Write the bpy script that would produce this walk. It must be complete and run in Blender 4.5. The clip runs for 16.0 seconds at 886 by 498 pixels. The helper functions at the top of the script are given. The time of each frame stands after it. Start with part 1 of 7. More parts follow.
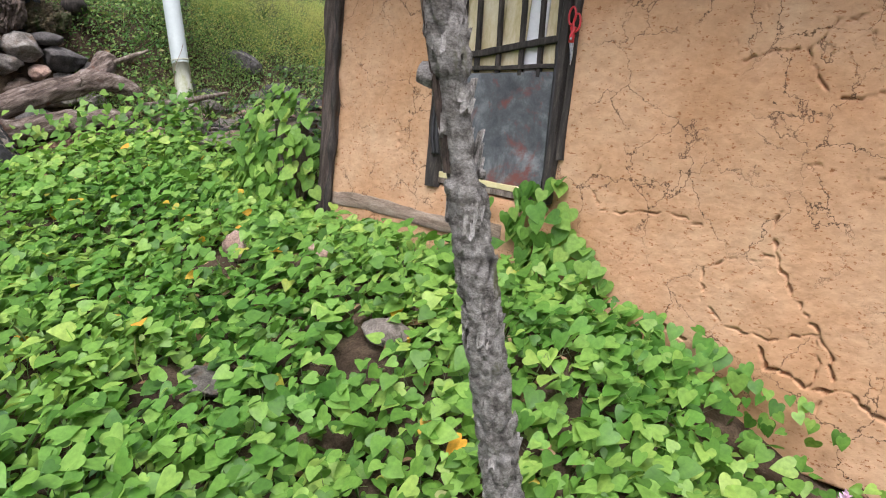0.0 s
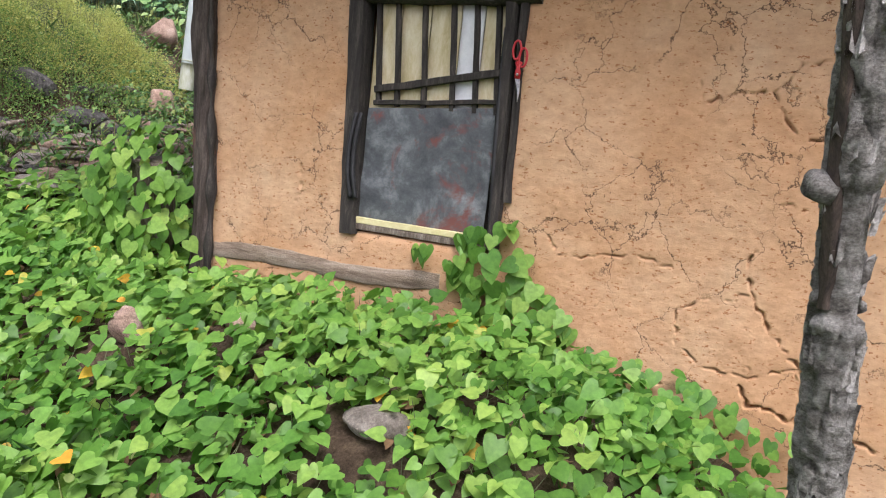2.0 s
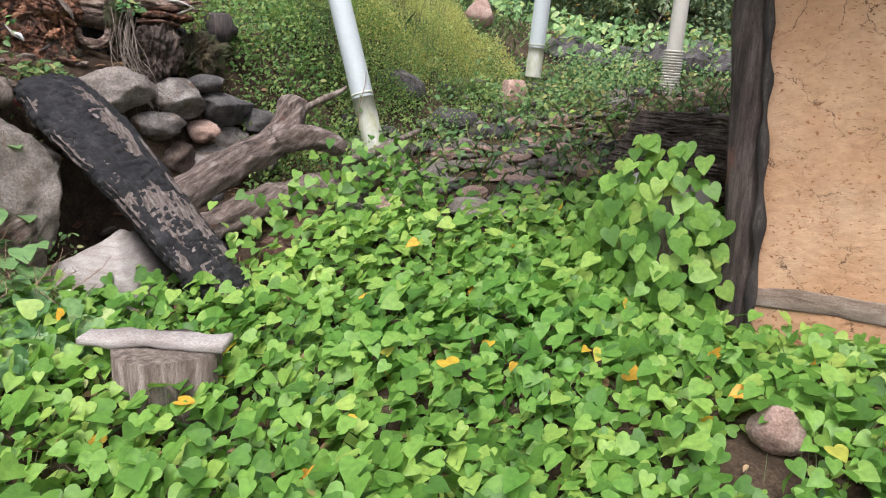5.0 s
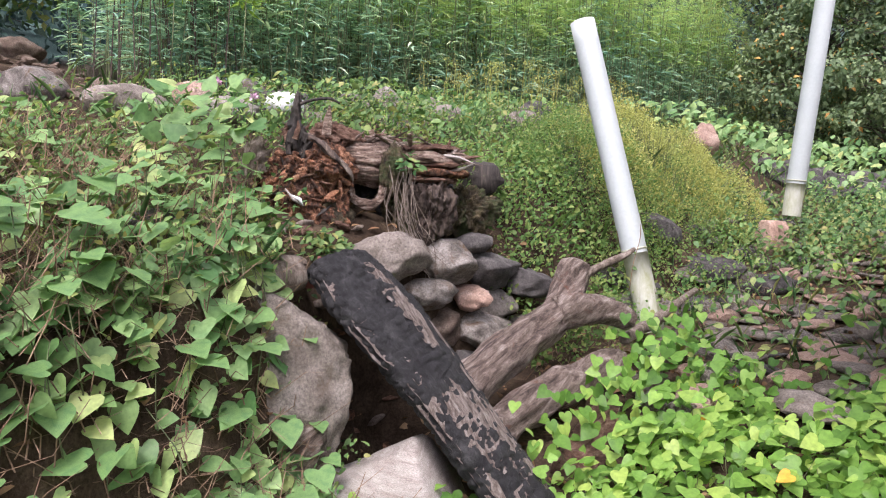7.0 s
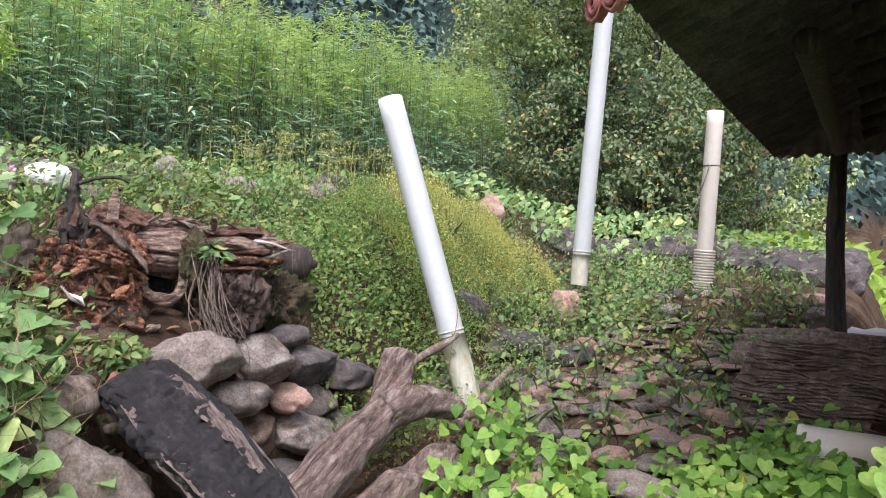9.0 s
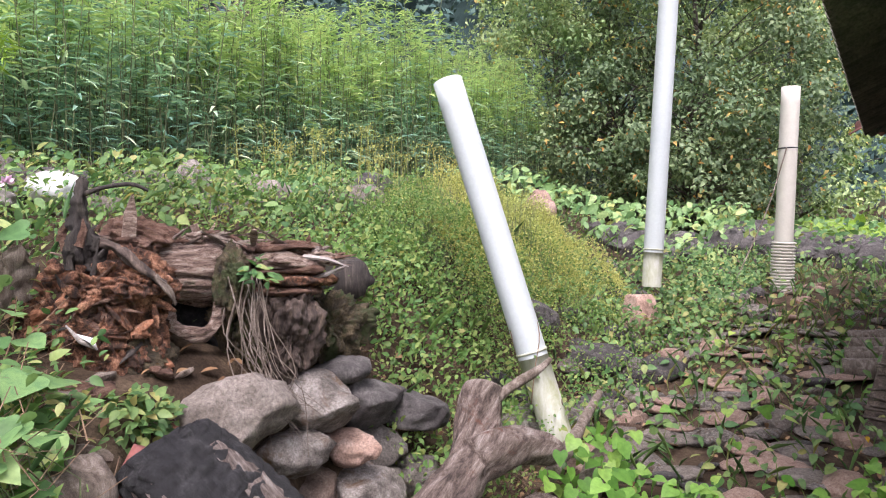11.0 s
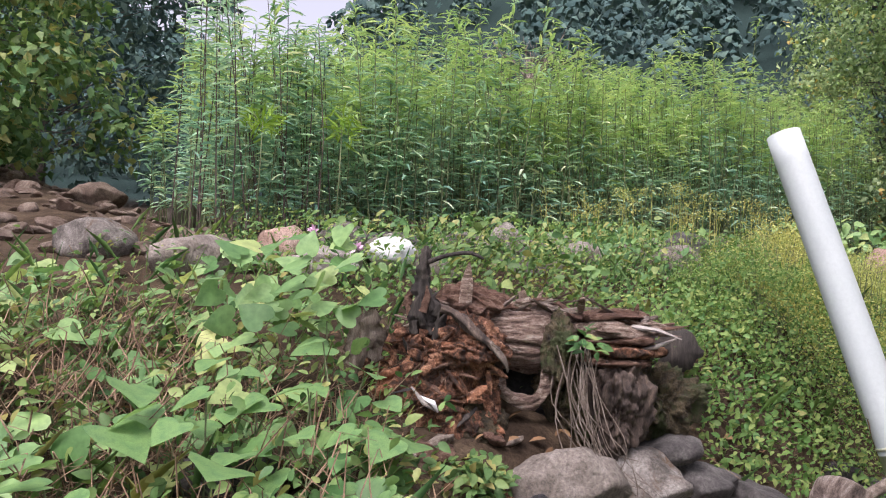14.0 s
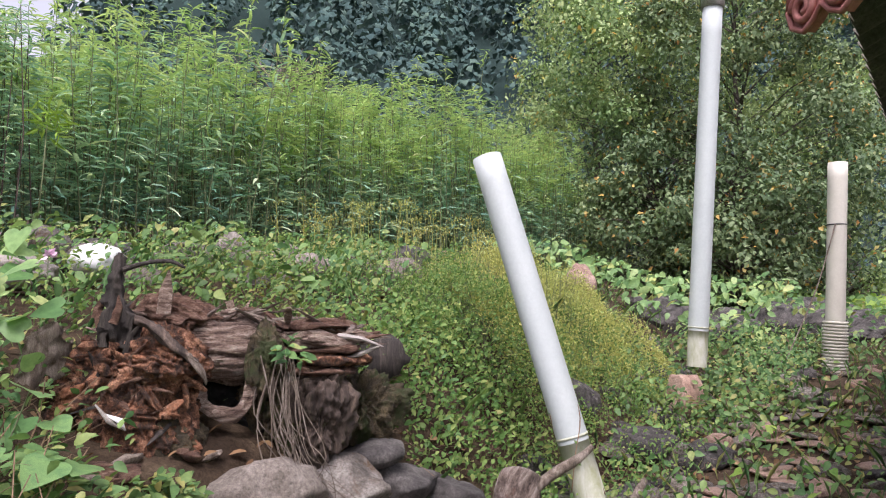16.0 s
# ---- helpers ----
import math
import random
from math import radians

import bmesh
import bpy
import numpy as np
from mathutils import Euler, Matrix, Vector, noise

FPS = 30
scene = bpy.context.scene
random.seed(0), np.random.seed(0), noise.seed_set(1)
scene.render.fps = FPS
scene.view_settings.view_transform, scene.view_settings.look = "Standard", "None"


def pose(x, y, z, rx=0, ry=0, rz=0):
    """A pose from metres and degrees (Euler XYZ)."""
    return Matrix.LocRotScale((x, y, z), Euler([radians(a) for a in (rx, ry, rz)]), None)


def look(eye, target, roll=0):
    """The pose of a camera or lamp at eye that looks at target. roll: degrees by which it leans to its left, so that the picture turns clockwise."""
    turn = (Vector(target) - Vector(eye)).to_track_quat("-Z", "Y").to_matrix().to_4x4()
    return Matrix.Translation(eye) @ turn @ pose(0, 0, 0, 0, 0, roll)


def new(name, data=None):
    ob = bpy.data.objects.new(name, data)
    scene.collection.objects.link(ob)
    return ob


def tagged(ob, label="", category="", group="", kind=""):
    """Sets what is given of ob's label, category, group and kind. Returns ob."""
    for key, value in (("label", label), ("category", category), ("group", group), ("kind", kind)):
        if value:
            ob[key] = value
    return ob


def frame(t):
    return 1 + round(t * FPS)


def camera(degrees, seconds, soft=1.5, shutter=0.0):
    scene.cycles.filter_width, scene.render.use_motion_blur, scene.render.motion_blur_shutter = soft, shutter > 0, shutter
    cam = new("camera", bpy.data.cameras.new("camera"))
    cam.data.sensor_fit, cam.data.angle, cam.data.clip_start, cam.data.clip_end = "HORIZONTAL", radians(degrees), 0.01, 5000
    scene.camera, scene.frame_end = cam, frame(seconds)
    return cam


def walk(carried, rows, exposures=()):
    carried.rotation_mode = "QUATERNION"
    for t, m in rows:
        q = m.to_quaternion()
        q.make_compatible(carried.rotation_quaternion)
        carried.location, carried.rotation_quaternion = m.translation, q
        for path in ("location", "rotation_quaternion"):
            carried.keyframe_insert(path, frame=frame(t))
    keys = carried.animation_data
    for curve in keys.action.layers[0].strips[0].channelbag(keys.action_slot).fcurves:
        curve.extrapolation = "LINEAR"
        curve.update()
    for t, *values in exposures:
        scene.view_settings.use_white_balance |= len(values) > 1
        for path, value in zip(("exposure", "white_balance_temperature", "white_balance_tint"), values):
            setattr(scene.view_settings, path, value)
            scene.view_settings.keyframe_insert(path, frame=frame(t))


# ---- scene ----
cam = camera(61.7, 16.0, soft=1.1)
METRES, EYE, TILT, LEAN, TURN = 6.0, 1.35, -11.0, -7.0, 42.0
ROWS = [
    (0.0, 0.0, 0.0, 0.0, 0.0, 0.0, -0.0),
    (0.5, -0.0383, 0.0165, 0.0084, 0.83, 1.17, -1.22),
    (1.0, -0.0862, 0.0323, 0.0203, -5.12, 0.65, 1.52),
    (1.5, -0.1056, 0.048, 0.0286, -13.88, -0.11, 3.03),
    (2.0, -0.132, 0.0853, 0.042, -17.99, -0.01, 3.91),
    (2.5, -0.1629, 0.1075, 0.0533, -15.51, 0.37, 2.76),
    (3.0, -0.2117, 0.1295, 0.0628, -16.92, -0.92, 3.21),
    (3.5, -0.2575, 0.1494, 0.0756, -18.0, -2.76, 3.71),
    (4.0, -0.2994, 0.2061, 0.0944, -14.03, -1.99, 4.25),
    (4.5, -0.3478, 0.2387, 0.1256, -6.31, -1.73, 4.61),
    (4.7, -0.3632, 0.2547, 0.1261, -5.17, -2.50, 5.14),
    (6.8, -0.5130, 0.3716, 0.2134, 6.62, 4.51, 3.70),
    (7.0, -0.5251, 0.383, 0.2216, 6.3, 6.34, 3.43),
    (7.5, -0.5585, 0.4014, 0.2528, 4.29, 10.68, 3.9),
    (8.0, -0.5677, 0.3995, 0.2599, 1.47, 13.55, 3.83),
    (8.5, -0.5654, 0.4086, 0.256, -5.23, 11.8, 4.99),
    (8.7, -0.5639, 0.4148, 0.2536, -8.94, 9.96, 5.67),
    (10.8, -0.5722, 0.5460, 0.2807, -14.12, 7.96, 10.37),
    (11.0, -0.5823, 0.5445, 0.288, -8.95, 9.47, 9.29),
    (11.5, -0.5938, 0.5509, 0.2962, 0.64, 11.91, 7.59),
    (12.0, -0.5955, 0.5564, 0.2974, 6.08, 13.43, 7.07),
    (12.5, -0.6008, 0.5542, 0.2988, 9.12, 14.93, 5.78),
    (13.0, -0.6083, 0.5531, 0.2995, 11.99, 15.51, 4.05),
    (13.5, -0.6105, 0.5527, 0.301, 13.84, 15.7, 3.16),
    (14.0, -0.6053, 0.5543, 0.3018, 12.46, 16.12, 3.64),
    (14.5, -0.5983, 0.5563, 0.3023, 9.43, 16.43, 4.67),
    (15.0, -0.5954, 0.557, 0.3024, 5.51, 16.48, 5.35),
    (15.5, -0.5893, 0.5546, 0.3016, 0.57, 16.34, 6.51),
    (16.0, -0.5793, 0.5531, 0.2966, -6.2, 15.2, 7.93),
]
walk(cam, [(t, pose(0, 0, EYE, TILT, LEAN, TURN) @ pose(METRES * x, METRES * y, METRES * z, 90 + pitch, roll, yaw)) for t, x, y, z, yaw, pitch, roll in ROWS],
     exposures=[(0.0, 0.95, 6200, 18), (4.5, 0.95, 6200, 18), (7.0, 1.14, 6300, 26), (8.7, 1.14, 6300, 27), (11.0, 1.26, 6300, 27), (12.0, 1.2, 6300, 27), (13.5, 0.95, 6350, 26), (16.0, 0.90, 6350, 26)])

# ---- light ----
world = bpy.data.worlds.new("overcast_sky")
scene.world = world
world.use_nodes = True
wn, wl = world.node_tree.nodes, world.node_tree.links
sky = wn.new("ShaderNodeTexSky")
sky.sky_type, sky.sun_disc = "NISHITA", False
sky.sun_elevation, sky.sun_rotation = radians(58), radians(150)
sky.air_density, sky.dust_density, sky.ozone_density = 1.0, 4.0, 1.0
grey = wn.new("ShaderNodeHueSaturation")
grey.inputs["Saturation"].default_value = 0.3
wl.new(sky.outputs[0], grey.inputs["Color"])
wl.new(grey.outputs[0], wn["Background"].inputs[0])
wn["Background"].inputs[1].default_value = 0.15
sun = new("sun", bpy.data.lights.new("sun", "SUN"))
sun.data.energy, sun.data.angle, sun.data.color = 1.5, radians(25), (1.0, 0.96, 0.9)
sun.matrix_world = look((6, -10, 20), (0, 0, 0))


# ---- materials ----
def nodes_of(name):
    m = bpy.data.materials.new(name)
    m.use_nodes = True
    return m, m.node_tree.nodes, m.node_tree.links, m.node_tree.nodes["Principled BSDF"]


def ramp_node(n, stops):
    r = n.new("ShaderNodeValToRGB")
    while len(r.color_ramp.elements) < len(stops):
        r.color_ramp.elements.new(0.5)
    for e, (p, c) in zip(r.color_ramp.elements, stops):
        e.position, e.color = p, (*c, 1)
    return r


def noise_node(n, l, scale, detail=6.0, rough=0.6, distort=0.0, stretch=None):
    t = n.new("ShaderNodeTexNoise")
    t.inputs["Scale"].default_value, t.inputs["Detail"].default_value = scale, detail
    t.inputs["Roughness"].default_value, t.inputs["Distortion"].default_value = rough, distort
    c = n.new("ShaderNodeTexCoord")
    if stretch:
        mp = n.new("ShaderNodeMapping")
        if len(stretch) == 4:
            mp.vector_type = "TEXTURE"
            mp.inputs["Rotation"].default_value = (stretch[3], 0, 0)
            mp.inputs["Scale"].default_value = [1 / s for s in stretch[:3]]
        else:
            mp.inputs["Scale"].default_value = stretch
        l.new(c.outputs["Object"], mp.inputs[0])
        l.new(mp.outputs[0], t.inputs["Vector"])
    else:
        l.new(c.outputs["Object"], t.inputs["Vector"])
    return t


def mix_node(n, l, fac, a, b, mode="MIX"):
    m = n.new("ShaderNodeMix")
    m.data_type, m.blend_type = "RGBA", mode
    for sock, v in ((m.inputs["Factor"], fac), (m.inputs["A"], a), (m.inputs["B"], b)):
        if isinstance(v, bpy.types.NodeSocket):
            l.new(v, sock)
        elif isinstance(v, (int, float)):
            sock.default_value = v
        else:
            sock.default_value = (*v, 1)
    return m.outputs["Result"]


def bump_to(n, l, p, height, strength=0.4, distance=0.01):
    b = n.new("ShaderNodeBump")
    b.inputs["Strength"].default_value, b.inputs["Distance"].default_value = strength, distance
    l.new(height, b.inputs["Height"])
    l.new(b.outputs[0], p.inputs["Normal"])
    return b


def surface(name, stops, scale=8.0, fine=60.0, rough=0.85, bump=0.4, dist=0.01, metal=0.0, stretch=None, spots=None, random_tint=0.0, grain=0.65):
    """A weathered surface: colours by a broad noise, grain by a fine one, and spots of a second colour where given."""
    m, n, l, p = nodes_of(name)
    a = noise_node(n, l, scale, 12, 0.72, 0.3, stretch)
    f = noise_node(n, l, fine * 1.6, 10, 0.78, 0.0, stretch)
    r = ramp_node(n, [(0.5 + (p - 0.5) * 0.62, c) for p, c in stops])
    l.new(a.outputs["Fac"], r.inputs[0])
    g = ramp_node(n, [(0.32, (1 - grain,) * 3), (0.68, (1 + 0.75 * grain,) * 3)])
    l.new(f.outputs["Fac"], g.inputs[0])
    col = mix_node(n, l, 1.0, r.outputs[0], g.outputs[0], "MULTIPLY")
    if spots:
        colour, size, cover = spots
        sn = noise_node(n, l, size, 5, 0.7, 0.5)
        sr = ramp_node(n, [(1 - cover, (0, 0, 0)), (min(1.0, 1.1 - cover), (1, 1, 1))])
        l.new(sn.outputs["Fac"], sr.inputs[0])
        col = mix_node(n, l, sr.outputs[0], col, colour)
    if random_tint:
        oi = n.new("ShaderNodeObjectInfo")
        hs = n.new("ShaderNodeHueSaturation")
        mr = n.new("ShaderNodeMapRange")
        mr.inputs["To Min"].default_value, mr.inputs["To Max"].default_value = 1 - random_tint, 1 + random_tint
        l.new(oi.outputs["Random"], mr.inputs[0])
        l.new(mr.outputs[0], hs.inputs["Value"])
        l.new(col, hs.inputs["Color"])
        col = hs.outputs[0]
    l.new(col, p.inputs["Base Color"])
    p.inputs["Roughness"].default_value, p.inputs["Metallic"].default_value = rough, metal
    add = n.new("ShaderNodeMath")
    add.operation = "ADD"
    l.new(a.outputs["Fac"], add.inputs[0])
    l.new(f.outputs["Fac"], add.inputs[1])
    bump_to(n, l, p, add.outputs[0], bump, dist)
    return m


def leafy(name, stops, rough=0.45, through_light=0.35, patch=None):
    """Leaf blades: a colour for each leaf from the ramp, light that shines through, and broad patches of another tone."""
    m, n, l, p = nodes_of(name)
    g = n.new("ShaderNodeNewGeometry")
    r = ramp_node(n, stops)
    l.new(g.outputs["Random Per Island"], r.inputs[0])
    col = r.outputs[0]
    f = noise_node(n, l, 45.0, 3)
    fr = ramp_node(n, [(0.3, (0.75, 0.78, 0.75)), (0.7, (1.18, 1.15, 1.1))])
    l.new(f.outputs["Fac"], fr.inputs[0])
    col = mix_node(n, l, 1.0, col, fr.outputs[0], "MULTIPLY")
    if patch:
        pn = noise_node(n, l, patch[1], 3)
        pr = ramp_node(n, [(0.42, (0, 0, 0)), (0.62, (1, 1, 1))])
        l.new(pn.outputs["Fac"], pr.inputs[0])
        col = mix_node(n, l, pr.outputs[0], col, mix_node(n, l, 1.0, col, patch[0], "MULTIPLY"))
    l.new(col, p.inputs["Base Color"])
    p.inputs["Roughness"].default_value = rough
    p.inputs["Specular IOR Level"].default_value = 0.12 if rough > 0.6 else 0.3
    tr = n.new("ShaderNodeBsdfTranslucent")
    l.new(mix_node(n, l, 1.0, col, (1.15, 1.15, 0.8), "MULTIPLY"), tr.inputs[0])
    mx = n.new("ShaderNodeMixShader")
    mx.inputs[0].default_value = through_light
    l.new(p.outputs[0], mx.inputs[1])
    l.new(tr.outputs[0], mx.inputs[2])
    l.new(mx.outputs[0], n["Material Output"].inputs[0])
    return m


def mud_material():
    m, n, l, p = nodes_of("mud_plaster")
    a = noise_node(n, l, 1.6, 6, 0.6, 0.4)
    b = noise_node(n, l, 17.0, 9, 0.75, 0.2, (1.0, 1.0, 1.5))
    f = noise_node(n, l, 110.0, 4, 0.7)
    r = ramp_node(n, [(0.3, (0.46, 0.250, 0.120)), (0.5, (0.53, 0.322, 0.178)), (0.72, (0.585, 0.402, 0.250))])
    l.new(a.outputs["Fac"], r.inputs[0])
    rb = ramp_node(n, [(0.3, (0.78, 0.76, 0.74)), (0.55, (1.0, 1.0, 1.0)), (0.75, (1.12, 1.14, 1.18))])
    l.new(b.outputs["Fac"], rb.inputs[0])
    col = mix_node(n, l, 1.0, r.outputs[0], rb.outputs[0], "MULTIPLY")
    sn = noise_node(n, l, 42.0, 4, 0.6, 0.3, (1.0, 1.0, 2.0))
    sr = ramp_node(n, [(0.60, (0, 0, 0)), (0.66, (1, 1, 1))])
    l.new(sn.outputs["Fac"], sr.inputs[0])
    col = mix_node(n, l, sr.outputs[0], col, (0.30, 0.13, 0.05))
    # hairline cracks
    v = n.new("ShaderNodeTexVoronoi")
    v.feature = "DISTANCE_TO_EDGE"
    v.inputs["Scale"].default_value = 3.4
    c = n.new("ShaderNodeTexCoord")
    wob = n.new("ShaderNodeVectorMath")
    wob.operation = "ADD"
    wn2 = noise_node(n, l, 7.0, 5, 0.65)
    sc = n.new("ShaderNodeVectorMath")
    sc.operation = "SCALE"
    sc.inputs["Scale"].default_value = 0.22
    l.new(wn2.outputs["Color"], sc.inputs[0])
    l.new(c.outputs["Object"], wob.inputs[0])
    l.new(sc.outputs[0], wob.inputs[1])
    l.new(wob.outputs[0], v.inputs["Vector"])
    vr = ramp_node(n, [(0.0, (1, 1, 1)), (0.005, (0.75, 0.75, 0.75)), (0.012, (0, 0, 0))])
    l.new(v.outputs["Distance"], vr.inputs[0])
    mk = ramp_node(n, [(0.42, (0, 0, 0)), (0.54, (1, 1, 1))])
    mn = noise_node(n, l, 2.2, 3)
    l.new(mn.outputs["Fac"], mk.inputs[0])
    crack = mix_node(n, l, 1.0, vr.outputs[0], mk.outputs[0], "MULTIPLY")
    col = mix_node(n, l, crack, col, (0.07, 0.035, 0.018))
    l.new(col, p.inputs["Base Color"])
    p.inputs["Roughness"].default_value = 0.95
    h = n.new("ShaderNodeMath")
    h.operation = "MULTIPLY_ADD"
    h.inputs[1].default_value = 0.35
    l.new(f.outputs["Fac"], h.inputs[0])
    l.new(b.outputs["Fac"], h.inputs[2])
    h2 = n.new("ShaderNodeMath")
    h2.operation = "SUBTRACT"
    l.new(h.outputs[0], h2.inputs[0])
    l.new(crack, h2.inputs[1])
    bump_to(n, l, p, h2.outputs[0], 0.4, 0.012)
    return m


MUD = mud_material()
SOIL = surface("soil", [(0.3, (0.04, 0.028, 0.019)), (0.5, (0.08, 0.057, 0.038)), (0.7, (0.14, 0.105, 0.07))], 3.0, 50, 0.95, 0.7, 0.02, spots=((0.05, 0.035, 0.022), 2.5, 0.45))
sn, sl = SOIL.node_tree.nodes, SOIL.node_tree.links
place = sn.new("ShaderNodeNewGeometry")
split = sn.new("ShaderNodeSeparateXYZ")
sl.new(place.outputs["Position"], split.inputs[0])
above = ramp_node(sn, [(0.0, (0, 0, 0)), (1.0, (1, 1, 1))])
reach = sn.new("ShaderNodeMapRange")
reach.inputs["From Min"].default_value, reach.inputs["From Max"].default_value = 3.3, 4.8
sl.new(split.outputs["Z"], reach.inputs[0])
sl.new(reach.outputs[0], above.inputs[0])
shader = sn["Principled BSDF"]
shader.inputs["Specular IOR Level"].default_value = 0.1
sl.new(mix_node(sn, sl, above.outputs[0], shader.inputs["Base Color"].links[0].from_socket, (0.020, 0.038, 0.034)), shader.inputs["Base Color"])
OLD_WOOD = surface("weathered_wood", [(0.3, (0.10, 0.075, 0.055)), (0.5, (0.20, 0.16, 0.125)), (0.72, (0.36, 0.31, 0.26))], 5, 70, 0.9, 0.8, 0.01, stretch=(6.0, 6.0, 0.7))
BEAM_WOOD = surface("weathered_beam", [(0.3, (0.16, 0.115, 0.08)), (0.5, (0.32, 0.245, 0.18)), (0.72, (0.46, 0.38, 0.30))], 5, 70, 0.9, 0.8, 0.01, stretch=(0.7, 6.0, 6.0))
POST_WOOD = surface("old_brown_post", [(0.3, (0.045, 0.032, 0.026)), (0.5, (0.10, 0.075, 0.062)), (0.72, (0.20, 0.16, 0.135))], 5, 70, 0.9, 1.0, 0.014, stretch=(6.0, 6.0, 0.6), spots=((0.20, 0.10, 0.07), 4.0, 0.42))
DARK_WOOD = surface("dark_wood", [(0.3, (0.018, 0.015, 0.013)), (0.55, (0.045, 0.038, 0.032)), (0.75, (0.11, 0.09, 0.075))], 6, 80, 0.85, 0.7, 0.006, stretch=(6.0, 6.0, 0.8))
GREY_LOG = surface("grey_barkless_log", [(0.25, (0.042, 0.029, 0.023)), (0.42, (0.156, 0.114, 0.090)), (0.58, (0.312, 0.246, 0.204)), (0.75, (0.552, 0.480, 0.420))], 7, 60, 0.9, 1.0, 0.02, stretch=(4.0, 0.6, 4.0, 0.5), spots=((0.17, 0.075, 0.045), 5.0, 0.42))
RED_LOG = surface("rotten_red_log", [(0.25, (0.05, 0.026, 0.018)), (0.5, (0.19, 0.10, 0.065)), (0.75, (0.36, 0.24, 0.17))], 9, 60, 0.95, 1.0, 0.02, stretch=(4.0, 0.8, 4.0))
MOSS_WOOD = surface("mossy_rotten_wood", [(0.25, (0.03, 0.024, 0.015)), (0.5, (0.11, 0.085, 0.045)), (0.75, (0.24, 0.19, 0.10))], 16, 90, 0.95, 1.0, 0.03, spots=((0.055, 0.075, 0.02), 6.0, 0.5))
SLAB_WOOD = surface("torn_slab_wood", [(0.25, (0.08, 0.06, 0.05)), (0.45, (0.24, 0.19, 0.16)), (0.6, (0.40, 0.34, 0.30)), (0.78, (0.56, 0.51, 0.46))], 8, 70, 0.9, 1.0, 0.02, stretch=(1.0, 6.0, 3.0))
PALE_WOOD = surface("pale_cut_wood", [(0.3, (0.274, 0.238, 0.209)), (0.55, (0.374, 0.346, 0.310)), (0.75, (0.446, 0.418, 0.382))], 6, 70, 0.9, 0.6, 0.008, stretch=(1.0, 1.0, 6.0))
CHAR = surface("charred_wood", [(0.3, (0.010, 0.010, 0.011)), (0.55, (0.028, 0.028, 0.030)), (0.8, (0.09, 0.09, 0.09))], 14, 90, 0.7, 1.0, 0.02)
ROT = surface("crumbling_red_rot", [(0.22, (0.017, 0.010, 0.008)), (0.42, (0.102, 0.052, 0.031)), (0.55, (0.300, 0.132, 0.068)), (0.68, (0.660, 0.356, 0.209))], 20, 80, 0.95, 1.0, 0.03, spots=((0.06, 0.08, 0.02), 3.5, 0.38))
RED_ROT = surface("orange_rot_crust", [(0.25, (0.20, 0.075, 0.035)), (0.5, (0.42, 0.19, 0.10)), (0.75, (0.58, 0.36, 0.24))], 18, 80, 0.95, 0.8, 0.02)
FIBRE = surface("fibrous_stump_wood", [(0.28, (0.088, 0.051, 0.041)), (0.45, (0.350, 0.238, 0.180)), (0.6, (0.625, 0.482, 0.384)), (0.74, (0.800, 0.744, 0.624))], 11, 70, 0.9, 1.0, 0.03, stretch=(6.0, 0.9, 6.0))
STONE = surface("field_stone", [(0.22, (0.07, 0.06, 0.052)), (0.45, (0.20, 0.18, 0.155)), (0.6, (0.33, 0.30, 0.265)), (0.78, (0.50, 0.47, 0.43))], 9, 70, 0.9, 1.0, 0.02, spots=((0.15, 0.095, 0.055), 5.0, 0.46), random_tint=0.35)
PINK_STONE = surface("pinkish_stone", [(0.25, (0.24, 0.15, 0.11)), (0.5, (0.38, 0.26, 0.20)), (0.75, (0.50, 0.38, 0.31))], 7, 60, 0.9, 0.7, 0.015, random_tint=0.15)
DARK_STONE = surface("dark_stone", [(0.25, (0.03, 0.028, 0.027)), (0.5, (0.08, 0.074, 0.07)), (0.75, (0.17, 0.16, 0.15))], 7, 60, 0.88, 0.8, 0.015, random_tint=0.3)
PALE_STONE = surface("pale_stone", [(0.25, (0.15, 0.125, 0.10)), (0.5, (0.26, 0.225, 0.19)), (0.75, (0.38, 0.34, 0.295))], 8, 50, 0.9, 1.0, 0.012, spots=((0.144, 0.109, 0.077), 5.0, 0.40), random_tint=0.15)
SLOPE_STONE = surface("buff_stone", [(0.25, (0.085, 0.06, 0.044)), (0.5, (0.20, 0.145, 0.108)), (0.75, (0.34, 0.28, 0.225))], 7, 60, 0.9, 1.0, 0.02, spots=((0.10, 0.06, 0.04), 2.0, 0.45))
PVC = surface("white_pvc", [(0.3, (0.42, 0.475, 0.47)), (0.7, (0.465, 0.52, 0.51))], 3, 40, 0.6, 0.05, 0.002, grain=0.08)
PVC_OLD = surface("stained_pvc", [(0.3, (0.34, 0.36, 0.22)), (0.55, (0.46, 0.48, 0.38)), (0.7, (0.54, 0.56, 0.50))], 5, 40, 0.5, 0.1, 0.003, stretch=(3, 3, 1), grain=0.08)
PVC_CREAM = surface("cream_pvc", [(0.3, (0.48, 0.47, 0.40)), (0.7, (0.56, 0.55, 0.48))], 3, 40, 0.45, 0.08, 0.002, grain=0.08)
PAPER = surface("yellowed_board", [(0.3, (0.50, 0.42, 0.22)), (0.5, (0.62, 0.54, 0.33)), (0.72, (0.72, 0.66, 0.48))], 5, 60, 0.8, 0.2, 0.003, stretch=(3, 1, 1), grain=0.08)
